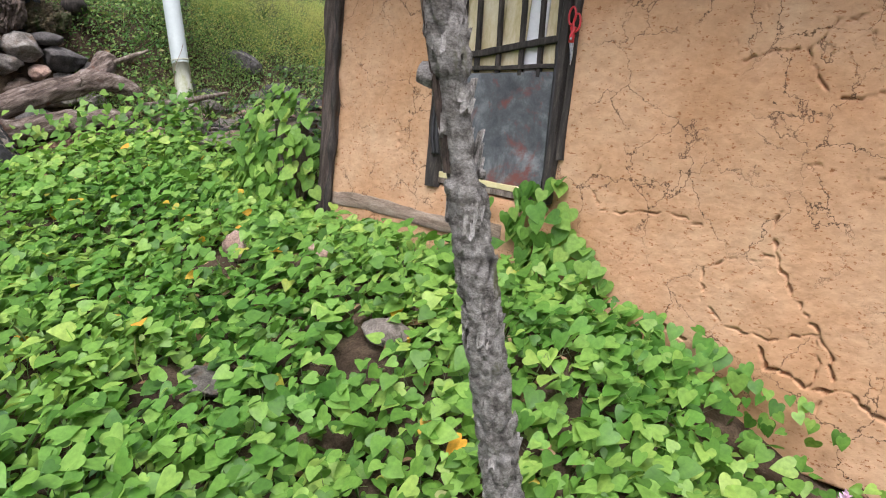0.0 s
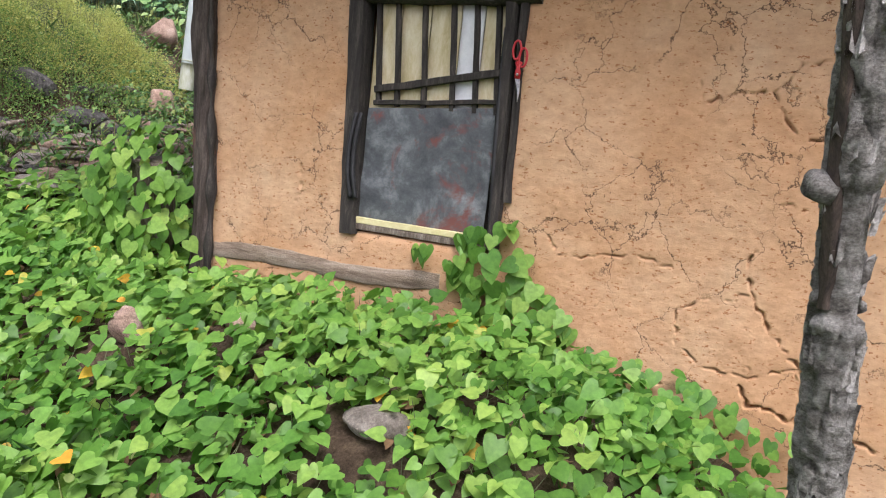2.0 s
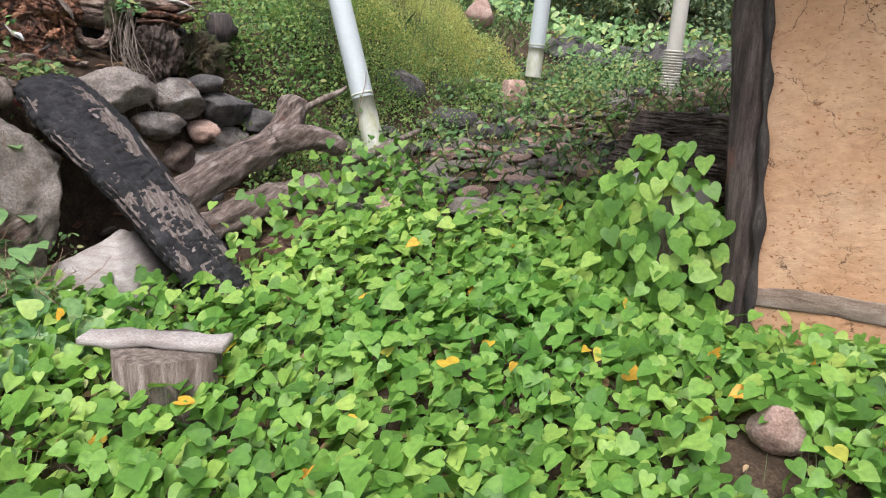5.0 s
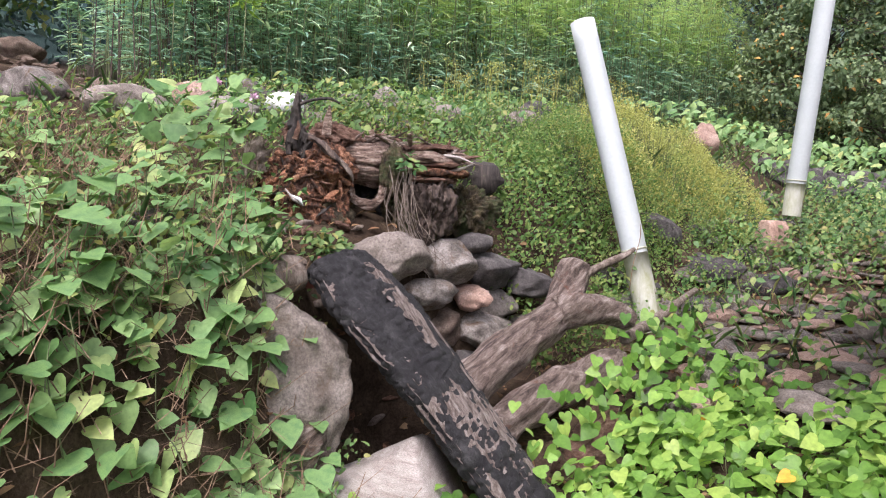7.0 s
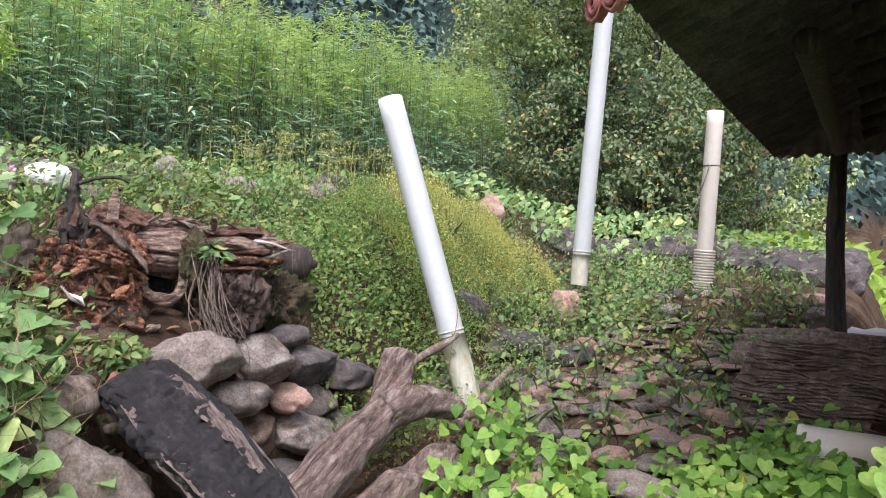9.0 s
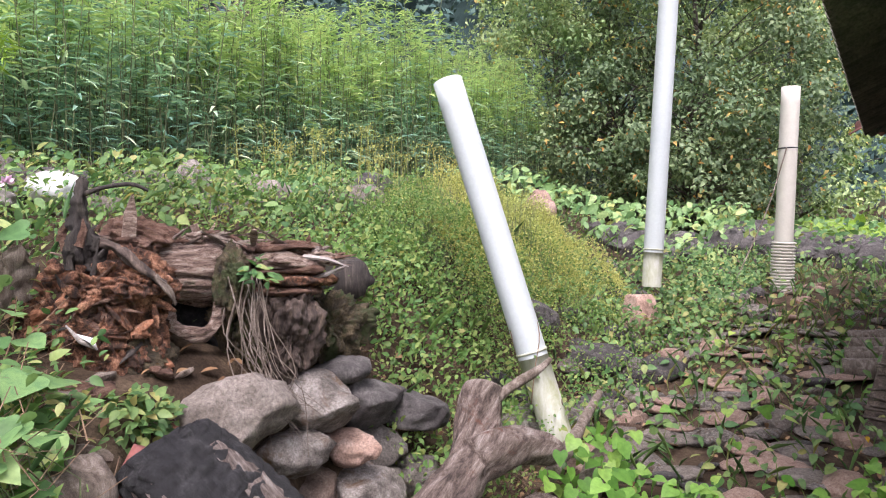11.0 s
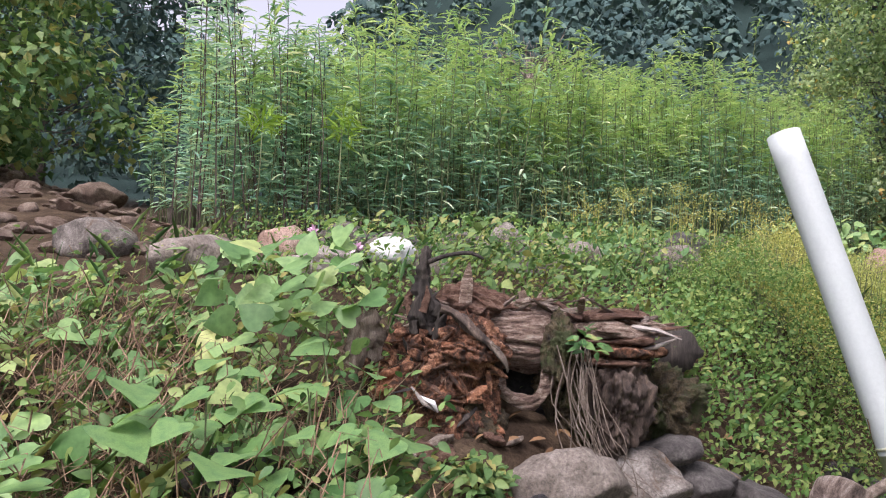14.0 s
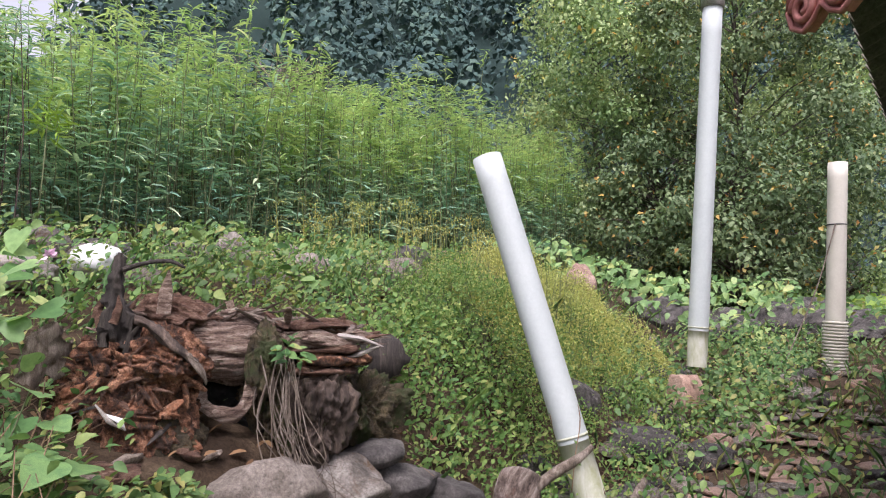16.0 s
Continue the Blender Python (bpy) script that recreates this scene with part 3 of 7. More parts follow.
xs = np.concatenate([np.arange(-3.84, -1.85, 0.0105), np.arange(-1.85, -0.35, 0.006), np.arange(-0.35, 0.5, 0.012)])
zs = np.concatenate([np.arange(0.05, 0.35, 0.011), np.arange(0.35, 1.1, 0.006), np.arange(1.1, 2.0, 0.008), np.arange(2.0, 2.6, 0.03)])
xs, zs = (q[np.concatenate([[True], np.diff(q) > 0.003])] for q in (xs, zs))
MX, MZ = np.meshgrid(xs, zs)
relief = mud_relief(MX, MZ)
# plaster broken back at the edges of the opening
inside = np.maximum(np.maximum(DOOR[0] - MX, MX - DOOR[1]), np.maximum(DOOR[2] - MZ, MZ - DOOR[3]))
relief -= 0.03 * np.exp(-np.clip(inside, 0, 9) / 0.03)
keep = inside > 0
mi = np.arange(MX.size).reshape(MX.shape)
quad = keep[:-1, :-1] & keep[:-1, 1:] & keep[1:, :-1] & keep[1:, 1:]
mf = np.stack([mi[:-1, :-1][quad], mi[:-1, 1:][quad], mi[1:, 1:][quad], mi[1:, :-1][quad]], 1)
mv = np.stack([MX.ravel(), WALL_Y - relief.ravel(), MZ.ravel()], 1)
wall_front = solo("wall_south", quick_mesh("wall_south", mv, mf, MUD), "ochre mud-plastered house wall with cracks", "wall", kind="structure")
bm = bmesh.new()
bm.from_mesh(wall_front.data)
bmesh.ops.delete(bm, geom=[v for v in bm.verts if not v.link_faces], context="VERTS")
rim = bmesh.ops.extrude_edge_only(bm, edges=[e for e in bm.edges if e.is_boundary])
for v in (g for g in rim["geom"] if isinstance(g, bmesh.types.BMVert)):
    v.co.y = WALL_Y + 0.2
for f in bm.faces:
    f.smooth = True
bm.to_mesh(wall_front.data)
bm.free()
for nm, b, lab in (("wall_west", (-3.84, -3.64, 3.42, 6.9, 0.2, 2.6), "ochre mud side wall of the house"), ("wall_north", (-3.84, 0.5, 6.92, 7.1, 0.2, 2.6), "ochre mud back wall of the house"),
                   ("wall_east", (0.52, 0.7, 3.22, 7.1, 0.0, 2.6), "ochre mud end wall of the house")):
    solo(nm, mesh_of(nm, *box(*b, cuts=10, rough=0.02), MUD), lab, "wall", kind="structure")
solo("ceiling", mesh_of("ceiling", *box(-3.64, 0.5, 3.42, 6.9, 2.5, 2.58), DARK_WOOD), "dark board ceiling of the house", "ceiling", kind="structure")

corner = thing("corner_post", "weathered dark timber corner post with split grain", "post", (-3.9, 3.2, 0.4))
path = along([(-3.83, 3.24, 0.30), (-3.84, 3.24, 0.9), (-3.88, 3.24, 1.5), (-3.92, 3.24, 2.0), (-3.95, 3.24, 2.75)], 60)
v, f = tube(path, [0.088 + 0.003 * math.sin(i * 0.35) for i in range(61)], 24, 0.22, 9.0, 2)
v = [Vector((q.x, max(q.y, 3.155 + 0.012 * fbm(q, 20.0)), q.z)) for q in v]
part("shaft", mesh_of("shaft", v, f, POST_WOOD), corner)
v, f = tube([(p.x + 0.085, p.y - 0.085, p.z) for p in path], [0.018 + 0.008 * math.sin(i * 0.8) for i in range(61)], 8, 0.6, 14.0, 3)
part("split", mesh_of("split", v, f, DARK_WOOD), corner)
v, f = box(-3.78, -2.35, 3.187, 3.3, 0.620, 0.710, 40, 0.010, 4)
v = [q + Vector((0, 0, 0.012 * math.sin(q.x * 5) + 0.03 * (q.x + 3.75))) for q in v]
solo("sill_beam", mesh_of("sill_beam", v, f, BEAM_WOOD), "weathered grey timber sill beam in the mud wall", "beam")

# ---- the door in the mud wall ----
door = thing("door_1", "small plank door with bars above a scuffed dark sheet", "door", (-2.5, 3.25, 0.9), kind="structure")


def stick(x0, z0, x1, z1, w, d, y, mat, name, parent, label="", seed=0, rough=0.004):
    """A flat stick between two places on the wall."""
    a, b = Vector((x0, y, z0)), Vector((x1, y, z1))
    n = max(6, int((b - a).length / 0.04))
    u = (b - a).normalized()
    side = Vector((u.z, 0, -u.x))
    verts, faces = [], []
    for i in range(n + 1):
        p = a + (b - a) * i / n
        ww = w / 2 * (1 + 0.25 * fbm(p + Vector((seed, 0, 0)), 9.0, 2))
        off = side * rough * 3 * fbm(p + Vector((0, seed, 0)), 5.0, 2)
        for s, t in ((-1, -0.5), (-0.8, -1), (0.8, -1), (1, -0.5), (1, 1), (-1, 1)):
            verts.append(p + off + side * ww * s + Vector((0, t * d / 2, 0)))
    for i in range(n):
        for k in range(6):
            q, r = i * 6 + k, i * 6 + (k + 1) % 6
            faces.append((q, r, r + 6, q + 6))
    faces += [tuple(range(5, -1, -1)), tuple(range(n * 6, n * 6 + 6))]
    me = mesh_of(name, verts, faces, mat, False)
    return part(name, me, parent, label)


stick(-2.955, 2.1, -2.90, 0.88, 0.095, 0.10, 3.235, DARK_WOOD, "jamb", door, "weathered dark timber jamb", 1)
stick(-2.145, 2.1, -2.10, 0.92, 0.055, 0.10, 3.235, DARK_WOOD, "jamb", door, "weathered dark timber jamb", 2)
stick(-2.085, 2.1, -2.055, 1.15, 0.04, 0.09, 3.24, DARK_WOOD, "jamb", door, "split dark timber jamb", 3)
stick(-3.0, 2.10, -2.0, 2.115, 0.11, 0.11, 3.23, DARK_WOOD, "lintel", door, "", 4)
for i, (a, b) in enumerate(((-2.875, -2.735), (-2.73, -2.575), (-2.57, -2.415), (-2.41, -2.295), (-2.29, -2.14))):
    part("board", mesh_of("board", *box(a, b, 3.262, 3.285, 1.50, 2.07, 6, 0.003, i), PAPER if i != 3 else WHITE_BAG), door, "yellowed board" if i != 3 else "pale papered board")
for i, x in enumerate((-2.81, -2.705, -2.558, -2.405, -2.285, -2.175)):
    stick(x - 0.045, 2.07, x, 1.55, 0.026, 0.022, 3.245, DARK_WOOD, "bar", door, "", 10 + i, 0.002)
stick(-2.83, 1.626, -2.15, 1.75, 0.036, 0.026, 3.232, DARK_WOOD, "crossbar", door, "", 21)
stick(-2.83, 1.56, -2.15, 1.612, 0.024, 0.024, 3.236, DARK_WOOD, "crossbar", door, "", 22)
part("board", mesh_of("board", *box(-2.88, -2.11, 3.27, 3.29, 0.93, 1.56, 4, 0.003, 9), DARK_WOOD), door)
# buckled sheet over the lower half
sv, sf = [], []
for i in range(25):
    for j in range(21):
        u, w = i / 24, j / 20
        x = -2.865 + 0.70 * u + 0.012 * (w - 0.5)
        z = 0.965 + w * (0.565 + 0.055 * u) + 0.0 * u
        sv.append((x, 3.236 - 0.010 * fbm((x * 1.0, 0, z), 4.0, 3) - 0.008 * math.sin(w * 9) * (1 - u) * 0.5, z))
for i in range(24):
    for j in range(20):
        a = i * 21 + j
        sf.append((a, a + 21, a + 22, a + 1))
back = [(x, y + 0.004, z) for x, y, z in sv]
part("lower_sheet", mesh_of("lower_sheet", *join((sv, sf), (back, [q[::-1] for q in sf])), SHEET), door, "scuffed dark grey sheet with reddish rust stains")
stick(-2.87, 0.955, -2.13, 0.958, 0.032, 0.02, 3.222, CREAM, "sill_strip", door, "pale yellow strip", 31, 0.001)
stick(-2.88, 0.925, -2.10, 0.925, 0.035, 0.05, 3.235, OLD_WOOD, "sill", door, "", 32)
for dx in (0.0, 0.03):
    v, f = tube(along([(-2.90 + dx, 3.19, 1.50), (-2.915 + dx, 3.175, 1.35), (-2.91 + dx, 3.17, 1.2), (-2.885 + dx, 3.175, 1.07)], 16), [0.013] * 17, 8, 0.1, 20, 1)
    part("strap", mesh_of("strap", v, f, RUBBER), door, "black rubber strap")
v, f = tube(along([(-2.155, 3.205, 1.95), (-2.145, 3.195, 1.5), (-2.12, 3.2, 1.0)], 20), [0.014] * 21, 8, 0.1, 20, 2)
part("strap", mesh_of("strap", v, f, RUBBER), door, "black rubber strap")

# ---- scissors hung on the jamb ----
scissors = thing("scissors", "red-handled garden scissors hung on the door jamb", "scissors", (-2.06, 3.17, 1.62))
sx, sy = -2.065, 3.165
for k, (cx, s) in enumerate(((-0.016, 1), (0.018, -1))):
    ring = [(sx + cx + 0.019 * math.cos(a), sy - 0.004 * k, 1.835 + (0.012 if k == 0 else -0.02) + 0.042 * math.sin(a)) for a in [2 * math.pi * i / 18 for i in range(19)]]
    part("handle", mesh_of("handle", *tube(ring, [0.0055] * 19, 8, caps=False), RED_PLASTIC), scissors, "red plastic handle")
    part("handle_shank", mesh_of("handle_shank", *tube([(sx + cx * 0.8, sy - 0.004 * k, 1.795), (sx + s * 0.004, sy - 0.004 * k, 1.755), (sx + s * 0.006, sy - 0.004 * k, 1.72)], [0.007, 0.009, 0.008], 8), RED_PLASTIC), scissors)
    bl = [(sx + s * 0.012, sy - 0.004 * k, 1.73), (sx - s * 0.006, sy - 0.004 * k, 1.73), (sx + 0.012, sy - 0.004 * k, 1.615), (sx + 0.014 + s * 0.004, sy - 0.004 * k, 1.66)]
    bl2 = [(x, y + 0.003, z) for x, y, z in bl]
    part("blade", mesh_of("blade", bl + bl2, [(0, 1, 2, 3), (7, 6, 5, 4), (0, 3, 7, 4), (1, 0, 4, 5), (2, 1, 5, 6), (3, 2, 6, 7)], STEEL, False), scissors, "dull steel blade")
part("rivet", mesh_of("rivet", *tube([(sx, sy - 0.012, 1.738), (sx, sy + 0.006, 1.738)], [0.007, 0.007], 10), STEEL), scissors)

# ---- the roof ----
roof = thing("hip_roof", "old hip roof of corrugated cement sheet with red hip caps", "roof", (-1, 5, 2.8), kind="structure")
EAVE = 2.90
CORNERS = {"fl": Vector((-5.28, 2.4, EAVE)), "bl": Vector((-5.28, 7.4, EAVE)), "fr": Vector((3.2, 2.4, EAVE)), "br": Vector((3.2, 7.4, EAVE)), "rl": Vector((-2.9, 4.9, 4.0)), "rr": Vector((0.8, 4.9, 4.0))}


def sheets(a, b, top_b, top_a, name):
    """One corrugated slope between its eave a-b and its ridge."""
    n = int((b - a).length / 0.0163)
    rows = 14
    verts, faces = [], []
    nrm = (b - a).cross(top_a - a).normalized()
    if nrm.z < 0:
        nrm = -nrm
    for j in range(rows + 1):
        w = j / rows
        p, q = a.lerp(top_a, w), b.lerp(top_b, w)
        for i in range(n + 1):
            u = i / n
            e = a.lerp(b, u) + ((top_a + top_b) / 2 - (a + b) / 2) * w
            lo, hi = (p - a).dot((b - a).normalized()), (q - a).dot((b - a).normalized())
            s = min(max(u * (b - a).length, lo), hi)
            c = p + (b - a).normalized() * (s - lo)
            verts.append(c + nrm * (0.022 * math.sin(2 * math.pi * s / 0.13) + 0.004 * fbm(c, 3.0, 2)) - Vector((0, 0, 0.02 * fbm(c, 0.9, 2))))
    for j in range(rows):
        for i in range(n):
            k = j * (n + 1) + i
            faces.append((k, k + 1, k + n + 2, k + n + 1))
    m = len(verts)
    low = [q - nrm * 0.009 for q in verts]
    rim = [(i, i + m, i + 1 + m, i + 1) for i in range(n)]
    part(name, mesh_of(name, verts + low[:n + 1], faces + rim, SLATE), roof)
    # the lower skin is painted dark to stand for the eave's shade
    part("underside", mesh_of("underside", low, [q[::-1] for q in faces], SHADED_SHEET), roof, "underside of the sheets with the eave's shade painted in")


sheets(CORNERS["fl"], CORNERS["fr"], CORNERS["rr"], CORNERS["rl"], "front_slope")
sheets(CORNERS["bl"], CORNERS["fl"], CORNERS["rl"], CORNERS["rl"], "side_slope")
sheets(CORNERS["br"], CORNERS["bl"], CORNERS["rl"], CORNERS["rr"], "back_slope")
sheets(CORNERS["fr"], CORNERS["br"], CORNERS["rr"], CORNERS["rr"], "side_slope")


def hip_cap(a, b, name):
    """A red pressed-metal cap: a round roll on two spread wings."""
    d = (b - a).normalized()
    side = d.cross(Vector((0, 0, 1))).normalized()
    up = side.cross(d)
    prof = [(-0.15, -0.02), (-0.13, 0.0), (-0.075, 0.03)] + [(-0.07 * math.cos(t), 0.045 + 0.075 * math.sin(t)) for t in [math.pi * i / 10 for i in range(11)]] + [(0.075, 0.03), (0.13, 0.0), (0.15, -0.02)]
    prof = prof + [(x, y - 0.006) for x, y in prof[::-1]]
    k, n = len(prof), 24
    verts = [a + (b - a) * i / n + side * x * (1 + (0.08 if i % 6 == 0 else 0)) + up * (y + (0.008 if i % 6 == 0 else 0)) for i in range(n + 1) for x, y in prof]
    faces = [(i * k + j, i * k + (j + 1) % k, (i + 1) * k + (j + 1) % k, (i + 1) * k + j) for i in range(n) for j in range(k)]
    part(name, mesh_of(name, verts, faces + [tuple(range(k))[::-1]], ROOF_RED), roof, "faded red pressed-metal cap")


hip_cap(CORNERS["fl"] + Vector((-0.02, -0.02, 0.02)), CORNERS["rl"] + Vector((0, 0, 0.03)), "hip_cap")
hip_cap(CORNERS["bl"], CORNERS["rl"] + Vector((0, 0, 0.03)), "hip_cap")
hip_cap(CORNERS["rl"], CORNERS["rr"], "ridge_cap")
# the end plate of the hip cap: a scalloped shield with two scrolls
d = (CORNERS["fl"] - CORNERS["rl"])
d.z = 0
d.normalize()
side = Vector((-d.y, d.x, 0))
centre = CORNERS["fl"] + d * 0.05 + Vector((0, 0, 0.02))
outline = [(-0.13, -0.05), (-0.115, -0.10), (-0.07, -0.125), (-0.03, -0.105), (0.0, -0.075), (0.03, -0.105), (0.07, -0.125), (0.115, -0.10), (0.13, -0.05), (0.115, 0.02), (0.085, 0.09), (0.06, 0.17), (0.045, 0.24), (0.0, 0.27), (-0.045, 0.24), (-0.06, 0.17), (-0.085, 0.09), (-0.115, 0.02)]
k = len(outline)
pv = [centre + side * x + Vector((0, 0, z)) for x, z in outline] + [centre - d * 0.03 + side * x + Vector((0, 0, z)) for x, z in outline]
part("end_plate", mesh_of("end_plate", pv, [tuple(range(k)), tuple(range(k, 2 * k))[::-1]] + [(i, i + k, (i + 1) % k + k, (i + 1) % k) for i in range(k)], ROOF_RED, False), roof, "scalloped red end plate")
for s in (-1, 1):
    spiral = [centre + d * 0.008 + side * (s * 0.065 + (0.048 - 0.032 * i / 22) * math.cos(i * 0.5) * s) + Vector((0, 0, -0.06 + (0.048 - 0.032 * i / 22) * math.sin(i * 0.5))) for i in range(23)]
    part("scroll", mesh_of("scroll", *tube(spiral, [0.011] * 23, 8), ROOF_RED), roof)
rim_path = [q + d * 0.004 for q in pv[:k]] + [pv[0] + d * 0.004]
part("rim", mesh_of("rim", *tube(rim_path, [0.009] * (k + 1), 6), ROOF_RED), roof)
# timbers under the sheets, set back from the eave
for i in range(7):
    y = 3.4 + i * 0.6
    v, f = tube([(-4.55, y, EAVE + 0.10), (-4.1, y, EAVE + 0.24), (-3.5, y, EAVE + 0.38)], [0.045, 0.05, 0.05], 10, 0.2, 6, i)
    part("rafter", mesh_of("rafter", v, f, DARK_WOOD), roof)
for i in range(8):
    x = -3.6 + i * 0.6
    v, f = tube([(x, 3.0, EAVE + 0.14), (x, 3.4, EAVE + 0.30), (x, 4.0, EAVE + 0.5)], [0.045, 0.05, 0.05], 10, 0.2, 6, i)
    part("rafter", mesh_of("rafter", v, f, DARK_WOOD), roof)
v, f = tube(along([(-4.72, 3.3, EAVE - 0.02), (-4.72, 5, EAVE - 0.03), (-4.72, 7.2, EAVE - 0.02)], 12), [0.06] * 13, 12, 0.2, 5, 3)
part("wall_plate", mesh_of("wall_plate", v, f, DARK_WOOD), roof)
gz = ground_z(-4.72, 7.0)
v, f = tube(along([(-4.70, 7.0, gz - 0.1), (-4.73, 7.0, 1.9), (-4.72, 7.0, EAVE - 0.05)], 20), [0.085 - 0.001 * i for i in range(21)], 16, 0.2, 6, 8)
solo("shed_post", mesh_of("shed_post", v, f, DARK_WOOD), "dark rough timber post carrying the eave", "post")

# ---- white pipes ----
def pipe(base, top, radius, mats, joint, label, name="plastic_pipe"):
    """A hollow pipe with a socket joint at the share joint of its length."""
    base, top = Vector(base), Vector(top)
    ob = thing(name, label, "pipe", base)
    d = (top - base).normalized()
    u = d.orthogonal().normalized()
    w = d.cross(u)

    def lathe(rows):
        segs = 32
        verts = [base + d * h + (u * math.cos(2 * math.pi * k / segs) + w * math.sin(2 * math.pi * k / segs)) * r for h, r in rows for k in range(segs)]
        return verts, [(i * segs + k, i * segs + (k + 1) % segs, (i + 1) * segs + (k + 1) % segs, (i + 1) * segs + k) for i in range(len(rows) - 1) for k in range(segs)]

    length = (top - base).length
    j = length * joint
    part("upper_tube", mesh_of("upper_tube", *lathe([(j - 0.02, radius), (j + 0.05, radius)] + [(j + 0.05 + (length - j - 0.05) * i / 10, radius) for i in range(1, 11)] + [(length, radius - 0.006), (length - 0.25, radius - 0.006)]), mats[0]), ob)
    part("lower_tube", mesh_of("lower_tube", *lathe([(-0.1, radius * 0.98), (j * 0.5, radius * 0.99), (j, radius * 1.0), (j, radius * 1.05), (j + 0.012, radius * 1.05), (j + 0.012, radius)]), mats[1]), ob, "yellow-green stained lower length")
    return ob, lathe, length


pipe((-6.50, 3.66, 1.06), (-7.05, 3.555, 2.855), 0.077, (PVC, PVC_OLD), 0.215, "leaning white plastic pipe with a stained foot")
tall, lathe, length = pipe((-6.72, 6.15, 1.75), (-6.55, 6.22, 4.52), 0.077, (PVC, PVC_OLD), 0.07, "tall white plastic vent pipe among weeds")
part("vent_fitting", mesh_of("vent_fitting", *lathe([(length - 0.03, 0.078), (length - 0.03, 0.092), (length + 0.10, 0.092), (length + 0.12, 0.075), (length + 0.24, 0.075), (length + 0.26, 0.11), (length + 0.40, 0.11), (length + 0.42, 0.02)]), STEEL), tall, "dull grey metal vent cap")
short, lathe, length = pipe((-5.98, 7.75, 1.35), (-5.87, 7.70, 3.42), 0.082, (PVC_CREAM, PVC_CREAM), 0.3, "cream plastic pipe in a ribbed sleeve")
rows = []
for i in range(22):
    h = 0.02 + i * 0.029
    rows += [(h, 0.092), (h + 0.008, 0.107), (h + 0.018, 0.107), (h + 0.024, 0.092)]
part("ribbed_sleeve", mesh_of("ribbed_sleeve", *lathe(rows), PVC_CREAM, False), short, "corrugated cream sleeve")
ring = [Vector((-5.905, 7.715, 2.86)) + Vector((0.086 * math.cos(a), 0.086 * math.sin(a), 0)) for a in [2 * math.pi * i / 16 for i in range(17)]]
part("wire_tie", mesh_of("wire_tie", *tube(ring, [0.006] * 17, 6), RUBBER), short)
part("wire", mesh_of("wire", *tube(along([(-5.9, 7.62, 2.86), (-6.05, 7.5, 2.3), (-6.25, 7.3, 1.75), (-6.4, 7.2, 1.4)], 16), [0.006] * 17, 6), OLD_WOOD), short)

# ---- the leaning trunk in front ----
trunk = thing("dead_tree_trunk", "slender grey trunk with peeling flaky bark", "tree", (-0.87, 1.0, 0.0))
axis = along([(-0.735, 1.385, -0.05), (-0.782, 1.231, 0.5), (-0.826, 1.085, 1.0), (-0.869, 0.94, 1.5), (-0.913, 0.794, 2.0), (-0.97, 0.60, 2.65)], 300)
radii = [np.interp(p.z, [0, 0.6, 1.2, 1.25, 2.0, 2.9], [0.036, 0.033, 0.031, 0.028, 0.030, 0.026]) for p in axis]
SEG = 44
tv, tf = tube(axis, radii, SEG, 0.0)
rnd = random.Random(3)
for i, q in enumerate(tv[:301 * SEG]):
    c = axis[i // SEG]
    out = (q - c).normalized()
    a = math.atan2(out.y, out.x)
    cell = noise.voronoi(Vector((math.cos(a) * 1.5, math.sin(a) * 1.5, q.z * 15.0)), distance_metric="DISTANCE")[0]
    edge = cell[1] - cell[0]
    plate = min(edge / 0.16, 1.0)
    lift = 0.010 * plate - 0.003 + 0.006 * noise.noise(Vector((out.x * 4, out.y * 4, q.z * 16))) + 0.003 * noise.noise(q * 90)
    if 1.22 < q.z < 1.40 and math.cos(a - 2.6) < 0.75:
        lift = -0.004 + 0.002 * noise.noise(q * 40)
    tv[i] = q + out * lift
part("bark", mesh_of("bark", tv, tf, BARK), trunk)
for i in range(120):
    k = rnd.randrange(20, 285)
    c, r = axis[k], radii[k]
    a = rnd.uniform(0, 6.28)
    w, h, n = rnd.uniform(0.4, 1.0), rnd.uniform(0.02, 0.06), 5
    curl = rnd.uniform(0.001, 0.006)
    pv, pf = [], []
    for s in range(n + 1):
        for t in range(4):
            ang = a + w * (s / n - 0.5)
            lift = r + 0.005 + curl * (t / 3) ** 2 + 0.004 * math.sin(s * 2.1 + i)
            pv.append(Vector((c.x + math.cos(ang) * lift, c.y + math.sin(ang) * lift, c.z + h * (t / 3 - 0.5) + 0.006 * math.sin(s * 1.7 + i))))
    m = len(pv)
    for s in range(n):
        for t in range(3):
            q = s * 4 + t
            pf.append((q, q + 4, q + 5, q + 1))
    inner = [p - Vector((math.cos(a), math.sin(a), 0)) * 0.003 for p in pv]
    part("bark_flake", mesh_of("bark_flake", pv + inner, pf + [tuple(x + m for x in q[::-1]) for q in pf], PALE_BARK if i % 3 else BARK, False), trunk)
strip = [min(range(301), key=lambda i: abs(axis[i].z - z)) for z in (1.23, 1.32, 1.41, 1.52, 1.62)]
